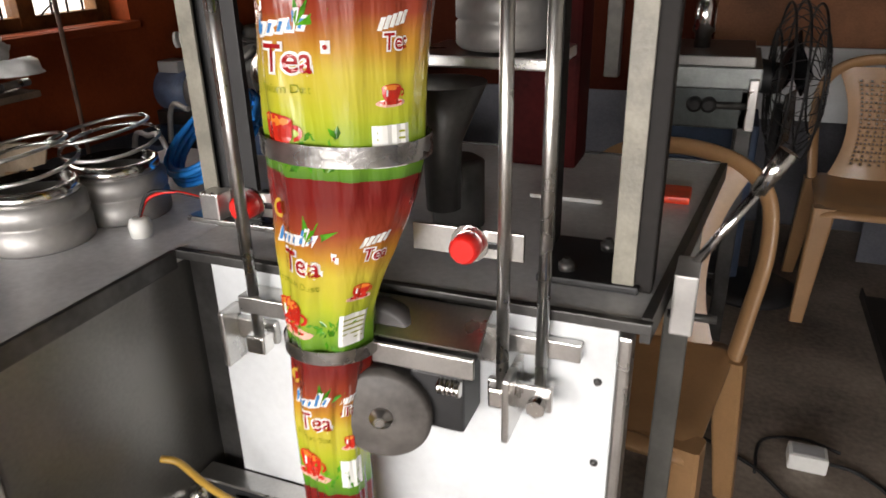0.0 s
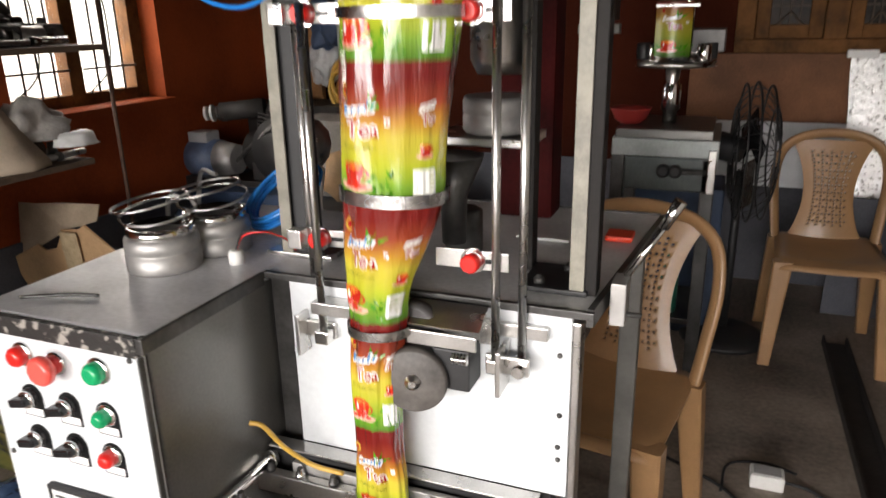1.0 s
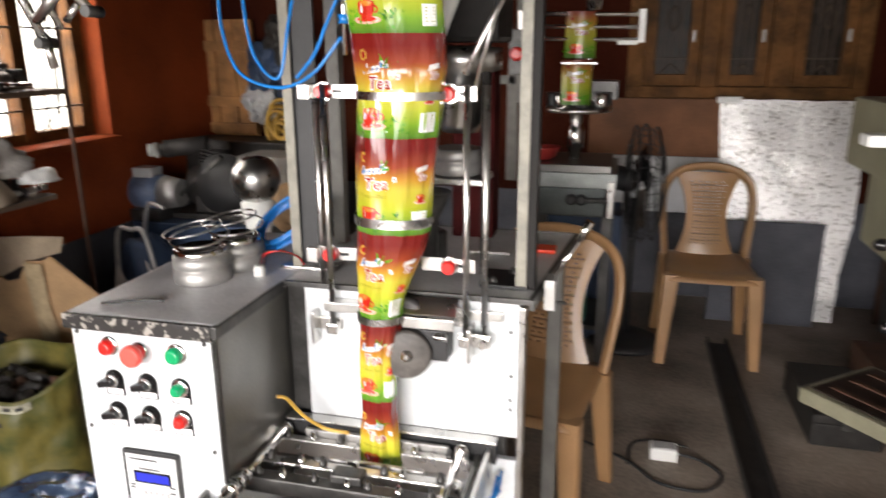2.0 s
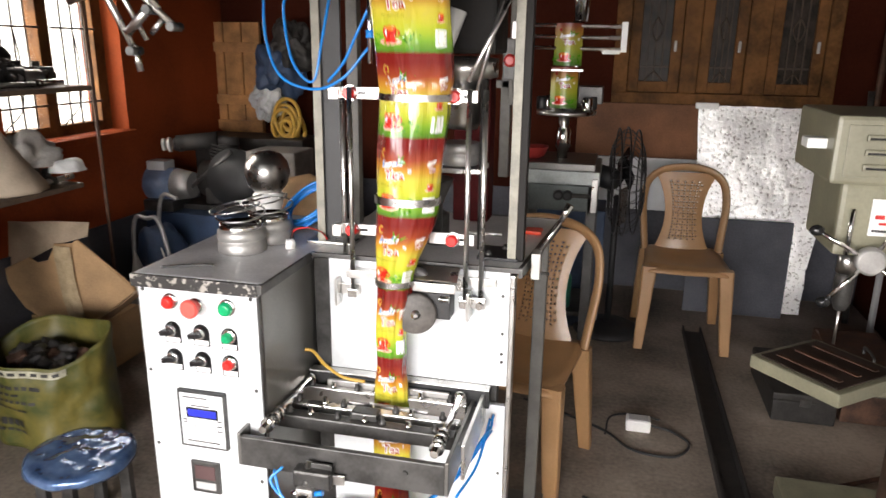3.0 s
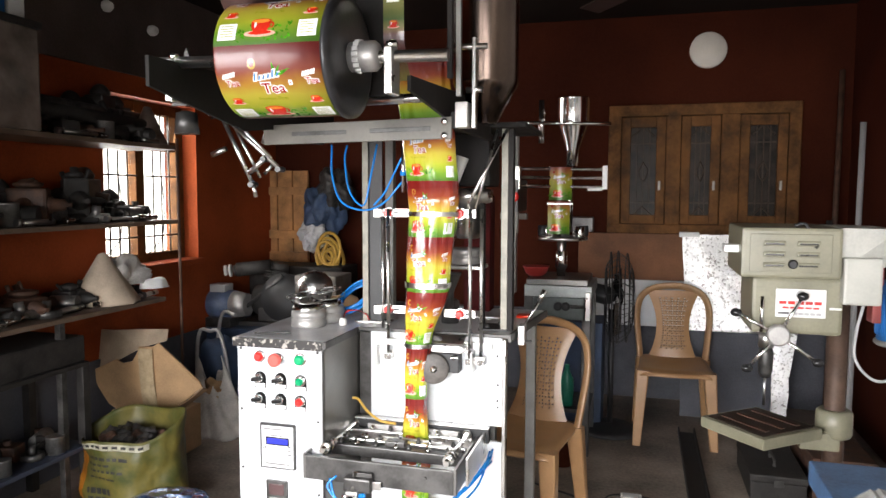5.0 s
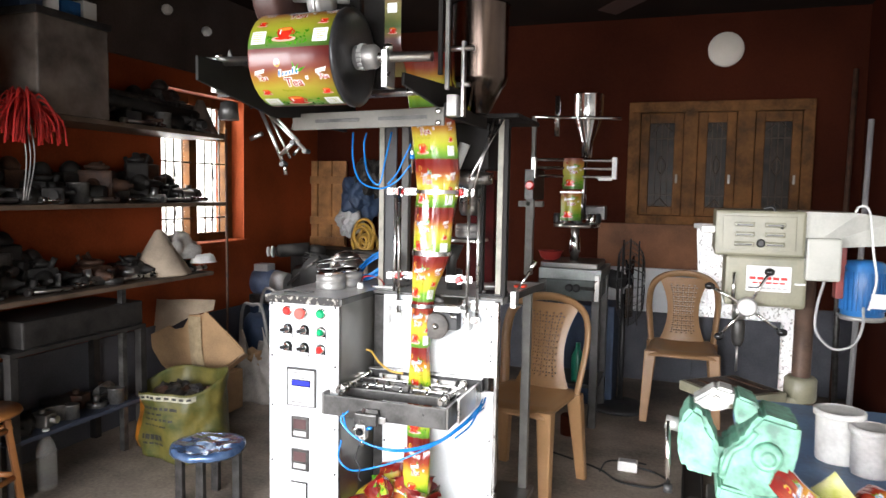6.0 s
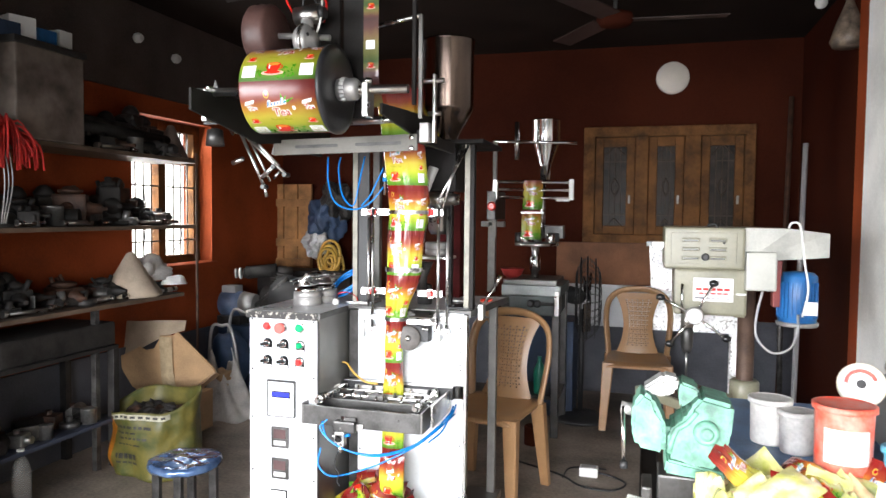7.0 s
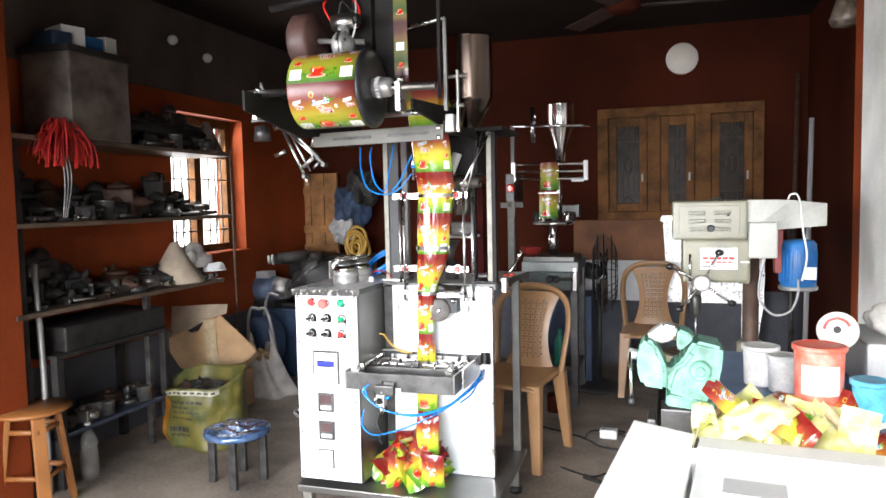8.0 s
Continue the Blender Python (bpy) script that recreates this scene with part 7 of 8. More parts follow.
def casting(sx, sy, sz, seed):
    """A greasy machine body: a foot plate, a housing, flanges, bosses and stub shafts."""
    r = random.Random(seed)
    bm = box(B(), -sx * 0.9, sx * 0.9, -sy * 0.8, sy * 0.8, 0, sz * 0.12, 0.004)
    w, d, h = sx * r.uniform(0.45, 0.7), sy * r.uniform(0.45, 0.7), sz * r.uniform(0.7, 1.1)
    box(bm, -w, w, -d, d, sz * 0.12, h, min(w, d) * 0.25)
    lathe(bm, [(w * 0.5, h), (w * 0.75, h + 0.008), (w * 0.75, h + 0.022), (w * 0.35, h + 0.03), (w * 0.35, h + sz * 0.25), (w * 0.2, h + sz * 0.27)], 18)
    for i in range(4):
        a = i * math.pi / 2 + r.uniform(-0.2, 0.2)
        q = Euler((0, radians(90), a)).to_matrix().to_4x4()
        e = (w if i % 2 == 0 else d)
        rr = min(w, d) * r.uniform(0.35, 0.75)
        lathe(bm, [(rr * 1.25, e * 0.9), (rr * 1.25, e + 0.012), (rr, e + 0.014), (rr * 0.8, e + r.uniform(0.03, 0.07)), (rr * 0.3, e + 0.075), (rr * 0.3, e + r.uniform(0.08, 0.12))], 16, (0, 0, h * r.uniform(0.45, 0.62)), q)
    for i in range(3):
        x, y = r.uniform(-w, w) * 0.8, r.uniform(-d, d) * 0.8
        rod(bm, (x, y, h * 0.9), (x + r.uniform(-0.03, 0.03), y + r.uniform(-0.03, 0.03), h + r.uniform(0.02, 0.07)), r.uniform(0.006, 0.016), 10)
    return bm


n = 0
for z, y0, y1, gap in ((0.855, 0.7, 2.05, 0.085), (1.26, 0.7, 2.2, 0.1), (1.66, 1.25, 2.2, 0.11)):
    y = y0
    while y < y1:
        clutter(XW + rng.uniform(0.1, 0.27), y, z, n)
        n += 1
        y += gap * rng.uniform(0.4, 0.9)
for k, (y, z, sx, sy, sz) in enumerate(((0.82, 1.262, 0.1, 0.1, 0.13), (1.12, 1.262, 0.12, 0.13, 0.1), (1.45, 1.262, 0.12, 0.12, 0.15), (1.72, 1.262, 0.1, 0.1, 0.2), (1.98, 1.262, 0.09, 0.12, 0.08), (1.42, 1.662, 0.1, 0.1, 0.12),
                                           (1.68, 1.662, 0.12, 0.12, 0.09), (1.95, 1.662, 0.1, 0.11, 0.13), (0.8, 0.857, 0.12, 0.12, 0.12), (1.1, 0.857, 0.1, 0.14, 0.14), (1.4, 0.857, 0.12, 0.12, 0.1), (1.66, 0.857, 0.1, 0.1, 0.12))):
    bm = casting(sx, sy, sz, 60 + k)
    solid("greasy_casting", bm, M_JUNK[(0, 0, 2, 0)[k % 4]], "bulky greasy dark machine casting on a shelf", "casting", (XW + 0.15, y, z), rz=17 * k)
for k in range(26):
    z, y = ((0.857, 0.72 + k * 0.05) if k < 9 else (1.262, 0.68 + (k - 9) * 0.17) if k < 18 else (1.662, 1.4 + (k - 18) * 0.1))
    hh = rng.uniform(0.1, 0.22 if z < 1.5 else 0.28)
    bm = B()
    box(bm, -0.05, 0.05, -0.07, 0.07, 0, hh, 0.012)
    lathe(bm, [(0.045, hh), (0.05, hh + 0.02), (0.03, hh + 0.05), (0.012, hh + 0.06)], 14)
    rod(bm, (0.04, 0.03, hh * 0.6), (0.1, 0.05, hh * 0.55), 0.022, 10)
    solid("pump_body", bm, M_JUNK[(0, 2, 0, 0, 1)[k % 5]], "oily dark pump body at the back of a shelf", "pump", (XW + 0.07, y, z), rz=rng.uniform(-20, 20))
for k in range(16):
    z = (1.262, 1.662, 0.857)[k % 3]
    y = 0.75 + k * 0.085 + 0.4 * (k % 3 == 1)
    bm = B()
    rod(bm, (0, 0, 0.016), (rng.uniform(-0.06, 0.06), rng.uniform(0.12, 0.22), 0.016), rng.uniform(0.008, 0.014), 10)
    rod(bm, (0, -0.015, 0.016), (0, 0.012, 0.016), 0.016, 12)
    solid("steel_shaft", bm, M_CHROME if k % 2 else M_STEEL, "short bright turned shaft on a shelf edge", "shaft", (XW + 0.29, min(y, 2.0), z))
solid("sheet_cone", lathe(B(), [(0.1, 0), (0.1, 0.01), (0.02, 0.2), (0.012, 0.205)], 22), mat("dusty_tin_cone", (0.2, 0.15, 0.12), 0.5, 0.3, vary=0.2), "dusty sheet-metal cone on the top shelf", "cone", (XW + 0.22, 2.17, 1.66))
solid("canvas_cone", lathe(B(), [(0.17, 0), (0.168, 0.02), (0.09, 0.13), (0.025, 0.24), (0.008, 0.25)], 9), mat("cream_canvas", (0.55, 0.45, 0.34), 0.8, vary=0.12, scale=9, bump=0.2), "cream canvas filter cone on the lower shelf", "filter", (XW + 0.2, 1.83, 0.857))
pb = thing("wrapped_box", (XW + 0.2, 1.14, 1.66), "box wrapped in clear plastic on the shelf", "box")
part("box", box(B(), -0.15, 0.15, -0.2, 0.2, 0.0, 0.42, 0.01), mat("dusty_wrapped_box", (0.17, 0.14, 0.12), 0.22, vary=0.25, scale=6, bump=0.5, fine=18, coat=0.8), pb)
part("lid", box(B(), -0.16, 0.16, -0.21, 0.21, 0.42, 0.45, 0.005), M_JUNK[0], pb)
for k, (y, w, h, mm, lab) in enumerate(((0.9, 0.1, 0.07, M_BLUEBOX, "blue carton"), (0.98, 0.12, 0.11, M_PAPER, "white carton"), (1.1, 0.1, 0.08, M_BLUEMOTOR, "bright blue carton"), (1.2, 0.08, 0.1, M_PAPER, "white carton"))):
    solid("small_carton", box(B(), -0.08, 0.08, -w / 2, w / 2, 0, h, 0.003), mm, lab + " on top of the wrapped box", "carton", (XW + 0.2, y + 0.1, 2.112), rz=rng.uniform(-20, 20))
rb = thing("red_ribbon_bunch", (XW + 0.36, 0.85, 1.66), "bunch of red ribbon hanging from the shelf", "ribbon")
for k in range(120):
    a = rng.uniform(-0.6, math.pi + 0.6)
    l = rng.uniform(0.05, 0.17)
    d = rng.uniform(-0.03, 0.05)
    part("ribbon", sweep(B(), [(d * 0.3, 0, 0), (d, l * 0.5 * math.cos(a), 0.01 + 0.05 * math.sin(a) * l / 0.1), (d + 0.02, l * math.cos(a), -0.04 + 0.04 * math.sin(a)), (d + 0.02, l * 1.15 * math.cos(a), -0.07 - 0.08 * rng.random())], 0.0055, 5, 3, 0.15), M_REDCLOTH, rb)
for k in range(3):
    part("string", sweep(B(), [(0.02, 0.02 * k - 0.02, -0.05), (0.02, 0.02 * k, -0.2), (0.02, 0.01 * k - 0.02, -0.38)], 0.003, 5), M_ALU, rb)
bm = B()
lump(bm, (0, 0, 0.08), (0.09, 0.17, 0.13), 9, 5, 0.55, 1.6, 0.0)
solid("folded_sacking", bm, M_WHITECLOTH, "pale bundle of sacking on the lower shelf", "bundle", (XW + 0.2, 1.95, 0.857))
bm = B()
lump(bm, (0, 0, 0.05), (0.07, 0.09, 0.055), 12, 3, 0.3, 1.6, 0.0)
solid("folded_sacking", bm, M_PAPER, "small white bundle on the lower shelf", "bundle", (XW + 0.3, 2.08, 0.857))
for k in range(3):
    solid("rolled_mat", rod(B(), (XW + 0.08 + 0.07 * k, 1.35, 1.78 + 0.04 * (k % 2)), (XW + 0.08 + 0.07 * k, 2.2, 1.76 + 0.04 * (k % 2)), 0.035, 12), M_JUNK[(0, 1, 0)[k]], "dark rolled mat on the top shelf", "mat")

# ---- along the west wall, on the floor ----
lb = thing("low_rack", (0.1, 0.03, 0), "low dark iron rack full of parts under the shelf", "rack")
for z in (0.24, 0.62):
    part("shelf", box(B(), -2.05, -1.7, 0.72, 1.5, z, z + 0.02, 0.003), M_JUNK[0] if z > 0.5 else mat("blue_grey_board", (0.05, 0.062, 0.1), 0.6), lb)
for x, y in ((-2.03, 0.74), (-1.72, 0.74), (-2.03, 1.48), (-1.72, 1.48)):
    part("leg", box(B(), x - 0.02, x + 0.02, y - 0.02, y + 0.02, 0, 0.62, 0.002), M_JUNK[0], lb)
part("back", box(B(), -2.05, -1.72, 0.8, 1.5, 0.64, 0.76, 0.01), M_JUNK[0], lb)
for k in range(16):
    clutter(rng.uniform(-1.85, -1.65), 0.79 + k * 0.045, 0.26, k + 2)
solid("steel_tube_frame", sweep(B(), [(-1.72, 0.66, 0.0), (-1.74, 0.68, 0.6), (-1.8, 0.72, 1.0), (-1.84, 0.76, 1.05), (-1.88, 0.76, 1.0), (-1.92, 0.72, 0.6), (-1.95, 0.7, 0.0)], 0.014, 8), M_ALU, "bent pale steel tube frame leaning by the rack", "tube frame", (0.09, 0.04, 0))
bt = thing("water_bottle", (-1.62, 0.93, 0), "clear plastic water bottle on the floor", "bottle")
part("body", lathe(B(), [(0.038, 0), (0.042, 0.01), (0.042, 0.17), (0.03, 0.21), (0.014, 0.235), (0.014, 0.25)], 20), M_CLEAR, bt)
part("cap", lathe(B(), [(0.016, 0.25), (0.016, 0.268)], 14), M_WHITEPL, bt)
os_ = thing("plastic_stool", (-1.583, 0.585, 0), "orange-brown moulded plastic stool", "stool", rz=15)
part("seat", lathe(B(), [(0.05, 0.425), (0.145, 0.43), (0.16, 0.44), (0.155, 0.45), (0.02, 0.445)], 28), M_ORANGEPL, os_)
for k in range(4):
    a = math.pi / 4 + k * math.pi / 2
    part("leg", box(B(), -0.028, 0.028, -0.012, 0.012, 0, 0.44, 0.006, Matrix.Translation((0.15 * math.cos(a), 0.15 * math.sin(a), 0)) @ Euler((0, 0, a + math.pi / 2)).to_matrix().to_4x4() @ Euler((radians(-7), 0, 0)).to_matrix().to_4x4()), M_ORANGEPL, os_)
    b = a + math.pi / 2
    for z, rr in ((0.16, 0.135), (0.36, 0.115)):
        part("rail", rod(B(), (rr * math.cos(a), rr * math.sin(a), z), (rr * math.cos(b), rr * math.sin(b), z), 0.012, 8), M_ORANGEPL, os_)
bs = thing("round_stool", (-0.865, 1.072, 0), "low round stool with a blue plastic-wrapped top", "stool")
bm = lathe(B(), [(0.06, 0.225), (0.15, 0.228), (0.158, 0.24), (0.152, 0.258)] + [(0.15 - 0.01 * i, 0.26 + 0.0007 * i) for i in range(1, 15)], 60)
for v in bm.verts:
    v.co.z += 0.006 * noise.noise(v.co * 22) + 0.004 * abs(noise.noise(v.co * 48))
part("seat", bm, M_BLUESTOOL, bs)
for k in range(4):
    a = 0.4 + k * math.pi / 2
    part("leg", box(B(), -0.018, 0.018, -0.012, 0.012, 0, 0.228, 0.003, Matrix.Translation((0.12 * math.cos(a), 0.12 * math.sin(a), 0))), M_DARKSTEEL, bs)


def sack_at(a, t, e=0.0):
    """A place on the slumped sack's side: angle a, height t from 0 to 1."""
    w = 1 + 0.14 * noise.noise(Vector((math.cos(a) * 1.6, math.sin(a) * 1.6, t * 2.0))) + 0.035 * math.sin(a * 5 + t * 3) + 0.05 * noise.noise(Vector((math.cos(a) * 5, math.sin(a) * 5, t * 6.0)))
    w += 0.3 * (1 - t) ** 2 * max(0.0, math.cos(a - 0.1))
    return Vector((((0.2 + 0.025 * t) * w + e) * math.cos(a) * 1.1, ((0.17 + 0.02 * t) * w + e) * math.sin(a), t * (0.36 + 0.05 * math.sin(a + 0.6) + 0.02 * math.sin(a * 3))))


def sack_cloth(a0, a1, t0, t1, n, rows, e=0.0, closed=False):
    bm = B()
    g = [[bm.verts.new(sack_at(a0 + (a1 - a0) * k / n, t0 + (t1 - t0) * r / rows, e)) for k in range(n if closed else n + 1)] for r in range(rows + 1)]
    for r in range(rows):
        for k in range(n):
            bm.faces.new((g[r][k], g[r][(k + 1) % n if closed else k + 1], g[r + 1][(k + 1) % n if closed else k + 1], g[r + 1][k])).smooth = True
    if closed:
        bm.faces.new(list(reversed(g[0])))
    return bm


sk2 = thing("woven_sack", (-1.39, 1.551, 0), "open yellow-green printed woven sack of scrap", "sack", rz=-10)
body = part("bag", sack_cloth(0, math.tau, 0, 1, 64, 20, 0, True), M_SACK, sk2)
body.modifiers.new("thickness", "SOLIDIFY").thickness = 0.004
part("patch", sack_cloth(-2.75, -2.15, 0.06, 0.9, 12, 12, 0.004), mat("sack_orange_print", (0.4, 0.15, 0.012), 0.5, vary=0.25, scale=14), sk2, "orange printed side panel")
M_SACKINK = mat("faded_black_ink", (0.035, 0.033, 0.03), 0.6, vary=0.3, scale=30)
M_SACKPALE = mat("pale_print_band", (0.42, 0.4, 0.3), 0.6, vary=0.2, scale=20)
part("band", sack_cloth(-2.1, -0.55, 0.89, 0.97, 22, 2, 0.004), M_SACKPALE, sk2)
for k in range(9):
    part("lettering", sack_cloth(-2.05 + k * 0.16, -1.95 + k * 0.16, 0.915, 0.95, 2, 1, 0.007), M_SACKINK, sk2)
rs = random.Random(8)
for r, (t0, t1, a0, a1) in enumerate(((0.76, 0.8, -1.9, -1.1), (0.68, 0.71, -1.95, -1.3), (0.6, 0.63, -1.85, -1.05), (0.5, 0.525, -1.9, -1.2), (0.27, 0.35, -2.0, -1.35), (0.2, 0.23, -1.95, -1.4))):
    a = a0
    while a < a1:
        w = rs.uniform(0.05, 0.16)
        part("lettering", sack_cloth(a, a + w, t0, t1, 3, 1, 0.005), M_SACKINK, sk2)
        a += w + 0.035
for k in range(12):
    bm = B()
    lump(bm, (-0.13 + 0.024 * k, 0.07 * math.sin(k * 2.1), 0.29), (0.05, 0.045, 0.04), k, 3, 0.6)
    part("scrap", bm, M_JUNK[(0, 0, 2, 1)[k % 4]], sk2)
cb = thing("cardboard_box", (-0.009, 0.213, 0), "torn open cardboard box leaning on the rack", "cardboard box")
part("base", box(B(), -1.9, -1.52, 1.8, 2.05, 0.0, 0.24, 0.004), M_CARD, cb)
M_CARDDARK = mat("inner_cardboard", (0.3, 0.185, 0.1), 0.8, vary=0.2, scale=6, bump=0.1)
part("side", ribbon(B(), [(-1.963, 1.74, 0.464), (-1.8, 1.73, 0.54), (-1.76, 1.73, 0.52), (-1.7, 1.73, 0.535), (-1.653, 1.73, 0.611), (-1.62, 1.74, 0.42), (-1.66, 1.76, 0.225), (-1.754, 1.76, 0.223), (-1.872, 1.75, 0.294), (-1.93, 1.745, 0.38)], (0.0, 0.008, 0.002)), M_CARD, cb)
part("side", ribbon(B(), [(-1.653, 1.722, 0.615), (-1.569, 1.722, 0.622), (-1.535, 1.722, 0.641), (-1.343, 1.79, 0.433), (-1.338, 1.8, 0.407), (-1.42, 1.79, 0.34), (-1.559, 1.76, 0.249), (-1.658, 1.752, 0.226), (-1.618, 1.732, 0.42)], (0.002, 0.008, 0.002)), M_CARD, cb)
part("lower_edge", ribbon(B(), [(-1.338, 1.81, 0.4), (-1.42, 1.8, 0.332), (-1.559, 1.77, 0.242), (-1.55, 1.86, 0.22), (-1.36, 1.88, 0.37)], (0, 0, 0.006)), M_CARDDARK, cb)
part("flap", ribbon(B(), [(-2.026, 1.81, 0.672), (-1.86, 1.8, 0.678), (-1.72, 1.81, 0.69), (-1.53, 1.8, 0.7), (-1.52, 1.77, 0.645), (-1.67, 1.765, 0.6), (-1.965, 1.77, 0.45)], (0, 0.006, 0)), mat("pale_box_lining", (0.4, 0.31, 0.22), 0.7, vary=0.15, scale=7, bump=0.15), cb)
tp = B()
g = [[tp.verts.new((-1.655 + 0.085 * i / 4 + 0.02 * abs(j / 12 - 0.5), 1.708 + 0.045 * j / 12 + 0.005 * noise.noise(Vector((i, j * 1.7, 3))), 0.612 - 0.38 * j / 12)) for i in range(5)] for j in range(13)]
for j in range(12):
    for i in range(4):
        tp.faces.new((g[j][i], g[j + 1][i], g[j + 1][i + 1], g[j][i + 1]))
o = part("tape", tp, mat("shiny_tape", (0.72, 0.55, 0.34), 0.14, 0.4, coat=1.0, vary=0.1, scale=30, bump=0.3), cb, "shiny wrinkled brown packing tape")
o.modifiers.new("thickness", "SOLIDIFY").thickness = 0.002
ws = thing("white_sack", (-1.584, 2.503, 0), "crumpled dirty white plastic sack on the floor", "sack")
bm = B()
g = []
for r in range(19):
    t = r / 18
    row = []
    for k in range(60):
        a = k * math.tau / 60
        fold = 1 + 0.13 * math.sin(a * 6 + t * 2.5) + 0.22 * noise.noise(Vector((math.cos(a) * 1.7, math.sin(a) * 1.7, t * 1.5 + 4)))
        rad = (0.18 - 0.12 * t ** 0.8) * fold
        row.append(bm.verts.new((rad * math.cos(a) * 1.15 - 0.03 * t, rad * math.sin(a), t * (0.33 + 0.09 * math.sin(2 * a + 0.4) + 0.04 * math.sin(a * 5)))))
    g.append(row)
for r in range(18):
    for k in range(60):
        bm.faces.new((g[r][k], g[r][(k + 1) % 60], g[r + 1][(k + 1) % 60], g[r + 1][k])).smooth = True
bm.faces.new(list(reversed(g[0])))
o = part("bag", bm, M_WHITECLOTH, ws)
o.modifiers.new("thickness", "SOLIDIFY").thickness = 0.004
bm = B()
lump(bm, (-0.03, 0, 0.24), (0.08, 0.07, 0.06), 17, 3, 0.6, 2.2)
part("scrap", bm, M_CARD, ws)
hs = thing("floor_hose", (-1.048, 2.146, 0), "grey hose coiled loosely on the floor", "hose")
part("hose", sweep(B(), [(0.2, 0, 0.01), (0.05, 0.12, 0.01), (-0.1, 0.0, 0.012), (0.0, -0.13, 0.012), (0.15, -0.06, 0.02), (0.08, 0.08, 0.025), (-0.05, 0.05, 0.03)], 0.01, 7), M_GREYPL, hs)
PLACE = CORNER
frm = thing("tube_stand", (-1.75, 2.52, 0), "bent steel tube stand with dark cloth", "stand")
for pts in ([(-0.1, -0.1, 0), (-0.08, -0.1, 0.5), (0, -0.1, 0.55), (0.08, -0.1, 0.5), (0.2, -0.15, 0.0)], [(-0.12, 0.1, 0), (-0.06, 0.1, 0.58), (0.06, 0.08, 0.62)]):
    part("tube", sweep(B(), pts, 0.011, 8), M_ALU, frm)
bm = B()
lump(bm, (0, 0, 0.3), (0.13, 0.12, 0.2), 15, 3, 0.3)
part("cloth", bm, M_BLUEBOX, frm)
solid("navy_box", box(B(), -2.0, -1.2, 2.75, 3.2, 0, 0.5, 0.01), M_BLUEBOX, "navy steel chest under the motors", "chest")
em = thing("electric_motor", (-1.95, 2.85, 0.53), "blue-grey electric motor lying on the chest", "motor")
part("body", rod(B(), (-0.13, 0, 0.11), (0.1, 0, 0.11), 0.09, 24), mat("blue_grey_motor", (0.12, 0.16, 0.26), 0.4, vary=0.2), em)
part("end_bell", rod(B(), (0.1, 0, 0.11), (0.2, 0, 0.11), 0.088, 24, 0.07), M_ALU, em)
part("terminal_box", box(B(), -0.05, 0.06, -0.05, 0.05, 0.19, 0.24, 0.006), M_GREYPL, em)
part("foot", box(B(), -0.1, 0.12, -0.09, 0.09, -0.028, 0.03, 0.005), M_DARKSTEEL, em)
lt = thing("air_compressor", (-1.65, 2.98, 0.5), "greasy black compressor head with a belt guard", "compressor")
part("base_plate", box(B(), -0.2, 0.25, -0.12, 0.12, 0, 0.03, 0.004), M_JUNK[0], lt)
part("crankcase", rod(B(), (-0.1, 0.0, 0.16), (0.16, 0.0, 0.16), 0.1, 24), M_JUNK[0], lt)
part("pedestal", box(B(), -0.06, 0.1, -0.09, 0.09, 0.03, 0.16, 0.01), M_JUNK[0], lt)
part("cylinder", rod(B(), (0.02, 0.0, 0.2), (0.04, 0.02, 0.36), 0.06, 20), M_JUNK[0], lt)
for i in range(6):
    part("cooling_fin", rod(B(), (0.025, 0.004, 0.25 + 0.018 * i), (0.026, 0.005, 0.257 + 0.018 * i), 0.082, 20), M_JUNK[0], lt)
part("cylinder_cap", rod(B(), (0.04, 0.02, 0.36), (0.045, 0.022, 0.4), 0.066, 18, 0.05), M_JUNK[0], lt)
part("head", rod(B(), (-0.2, -0.1, 0.36), (0.0, -0.02, 0.38), 0.045, 16), M_JUNK[0], lt)
for k in range(4):
    part("fin", rod(B(), (-0.27 + 0.028 * k, -0.13 + 0.011 * k, 0.355), (-0.257 + 0.028 * k, -0.125 + 0.011 * k, 0.356), 0.04 if k % 2 else 0.034, 16), M_WHITEPL if k < 2 else M_DARKSTEEL, lt)
part("lever", rod(B(), (-0.12, -0.14, 0.12), (0.16, -0.16, 0.34), 0.012, 8), M_JUNK[1], lt)
part("pulley", lathe(B(), [(0.04, 0), (0.15, 0.005), (0.15, 0.04), (0.04, 0.045)], 28, (0.16, -0.13, 0.2), Euler((radians(80), 0, 0)).to_matrix().to_4x4()), M_BLACK, lt)
bw = thing("steel_ball_float", (-1.02, 2.3, 0), "dull steel ball on a white stand", "ball float")
part("stand", lathe(B(), [(0.1, 0), (0.06, 0.3), (0.05, 0.62), (0.07, 0.74), (0.05, 0.76)], 20), M_WHITEPL, bw)
part("ball", lathe(B(), [(0.012, 0.74), (0.06, 0.755), (0.088, 0.79), (0.1, 0.84), (0.092, 0.885), (0.06, 0.925), (0.012, 0.94)], 28), M_STEEL, bw)
solid("grey_box", box(B(), -1.4, -1.12, 2.8, 3.05, 0.5, 0.85, 0.012), mat("dusty_grey_box", (0.24, 0.22, 0.2), 0.6, vary=0.2), "dusty grey plastic box on the chest", "box")
solid("paper_wad", lump(B(), (-1.05, 2.75, 0.62), (0.16, 0.14, 0.12), 31, 3, 0.3), M_CARD, "crumpled brown paper bundle", "bundle")
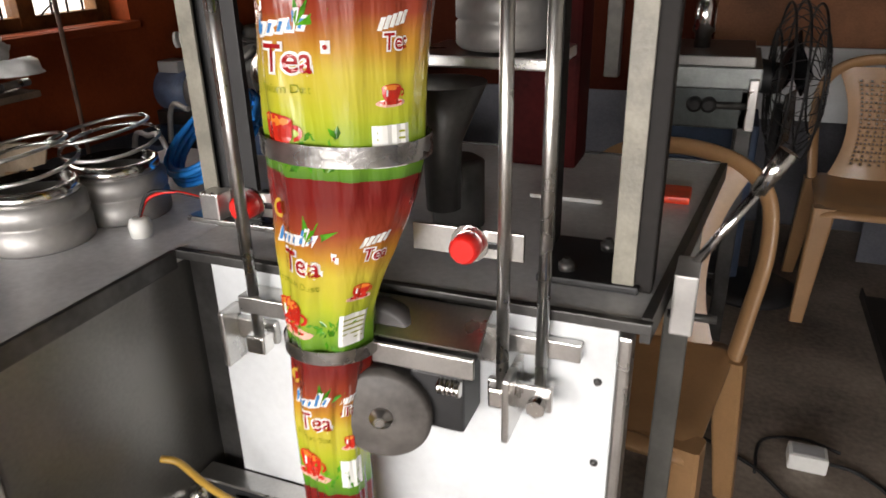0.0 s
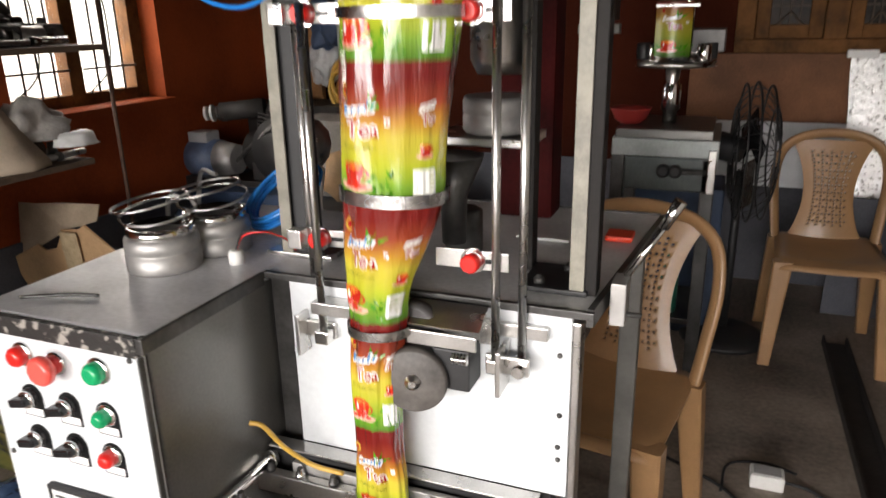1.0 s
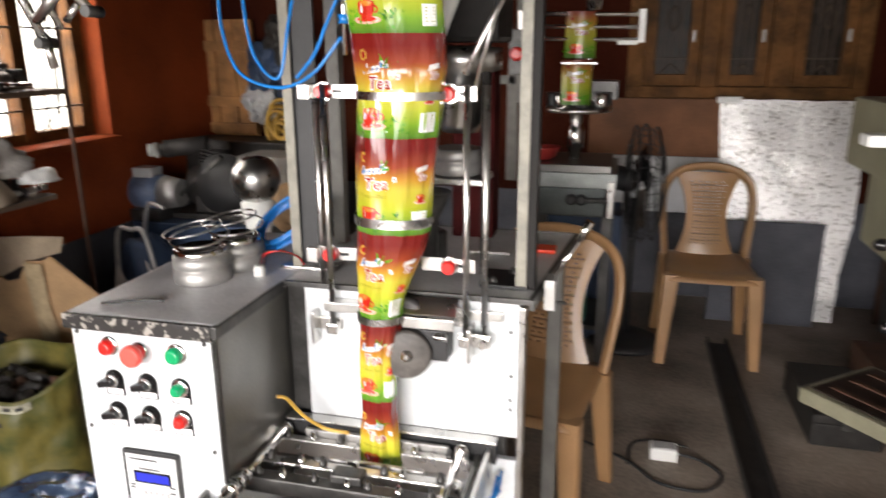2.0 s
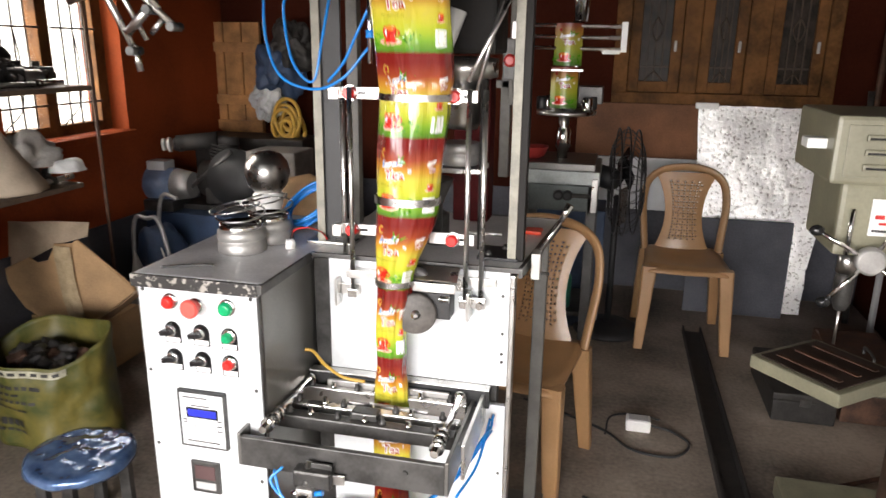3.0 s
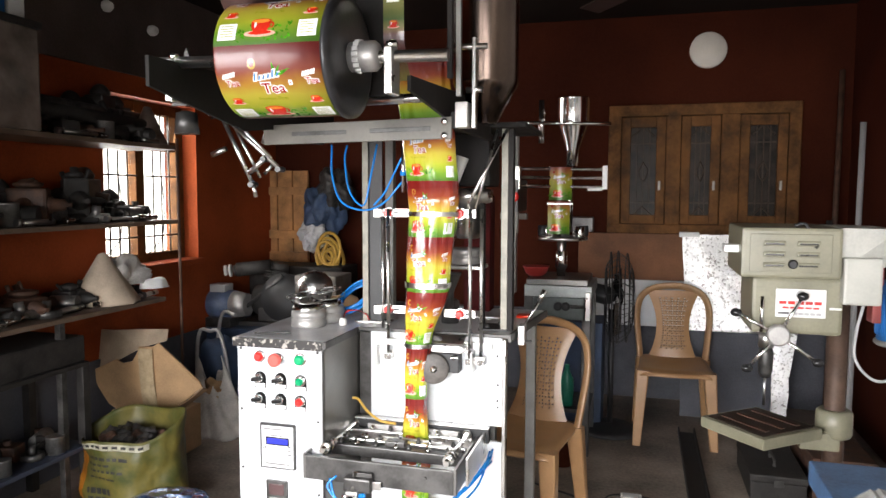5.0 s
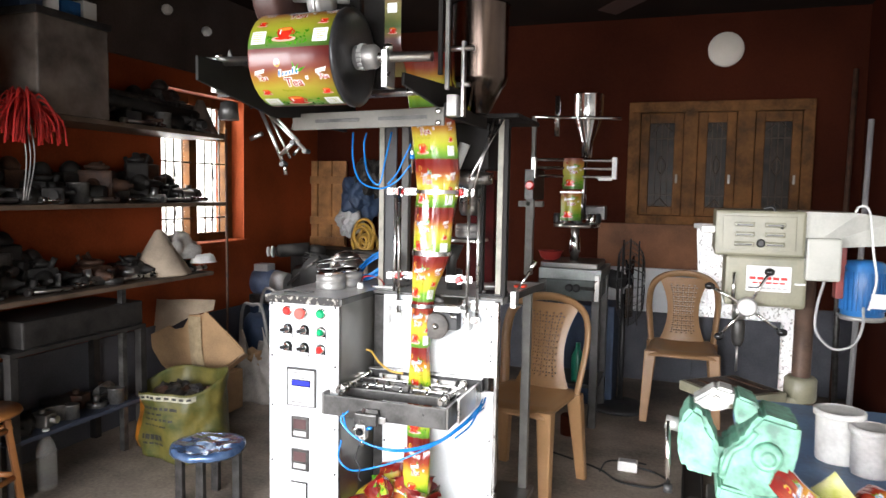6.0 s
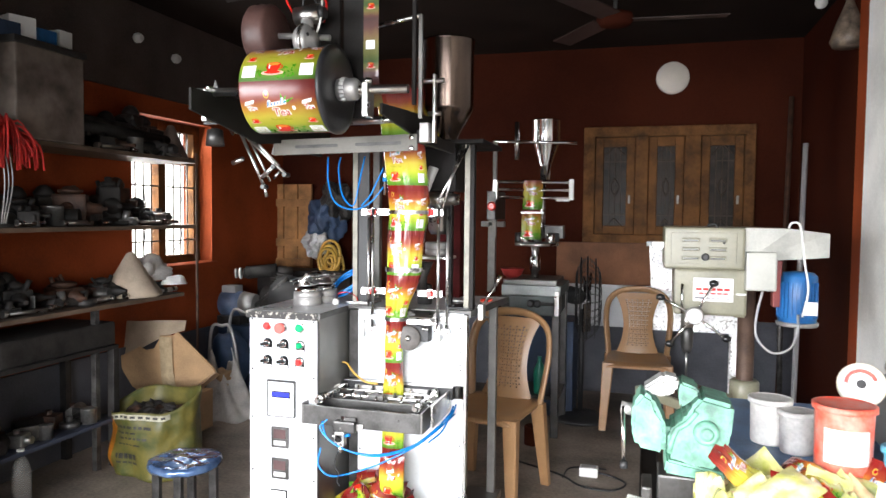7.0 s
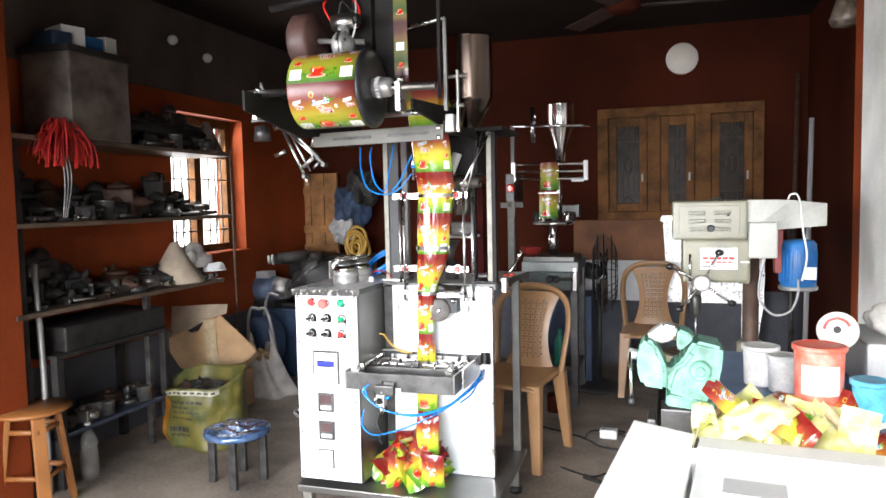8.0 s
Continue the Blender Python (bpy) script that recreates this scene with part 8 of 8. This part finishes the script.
solid("dark_crate", box(B(), -1.25, -0.7, 2.5, 3.0, 0, 0.5, 0.012), M_JUNK[0], "dark crate heaped with oddments", "crate")
# pallet crate, bags and coils in the far corner
pc = thing("wooden_crate", (-1.88, 3.62, 0), "pale pine crate standing on end in the corner", "crate")
for k in range(3):
    part("slat", box(B(), -0.19 + k * 0.125, -0.075 + k * 0.125, -0.01, 0.012, 0.85, 1.52, 0.003), M_PALLET, pc)
for z in (0.86, 1.02, 1.34):
    part("batten", box(B(), -0.19, 0.18, -0.032, -0.011, z, z + 0.06, 0.003), M_PALLET, pc)
part("back", box(B(), -0.18, 0.17, 0.014, 0.03, 0.0, 1.5, 0.003), M_PALLET, pc)
solid("stacked_box", box(B(), -2.05, -1.3, 3.3, 3.58, 0, 0.85, 0.012), M_JUNK[0], "dark stack of boxes in the corner", "box")
for k, (x, z, s, mm, lab) in enumerate(((-1.58, 1.06, 0.09, M_GREYPL, "white woven bag with folded top"), (-1.5, 1.26, 0.13, M_BLUEBOX, "blue plastic bag"), (-1.4, 1.35, 0.12, M_JUNK[0], "dark plastic bag"))):
    bm = B()
    lump(bm, (0, 0, 0), (s * 1.1, s * 0.8, s * 1.4), 41 + k, 5, 0.5, 1.7)
    solid("storage_bag", bm, mm, lab + " piled in the corner", "bag", (x, 3.45, z))
yc = thing("rope_coil", (-1.45, 3.42, 0.92), "coil of yellow plastic rope", "rope coil")
for k in range(9):
    r = 0.06 + 0.028 * math.sin(k * 1.7)
    part("turn", sweep(B(), [(r * math.cos(a) + 0.015 * math.sin(k), 0.03 * math.sin(k * 1.3), r * 1.35 * math.sin(a) + 0.012 * k - 0.05) for a in (i * math.tau / 10 for i in range(11))], 0.012, 6, 3), M_YELLOWHOSE, yc)


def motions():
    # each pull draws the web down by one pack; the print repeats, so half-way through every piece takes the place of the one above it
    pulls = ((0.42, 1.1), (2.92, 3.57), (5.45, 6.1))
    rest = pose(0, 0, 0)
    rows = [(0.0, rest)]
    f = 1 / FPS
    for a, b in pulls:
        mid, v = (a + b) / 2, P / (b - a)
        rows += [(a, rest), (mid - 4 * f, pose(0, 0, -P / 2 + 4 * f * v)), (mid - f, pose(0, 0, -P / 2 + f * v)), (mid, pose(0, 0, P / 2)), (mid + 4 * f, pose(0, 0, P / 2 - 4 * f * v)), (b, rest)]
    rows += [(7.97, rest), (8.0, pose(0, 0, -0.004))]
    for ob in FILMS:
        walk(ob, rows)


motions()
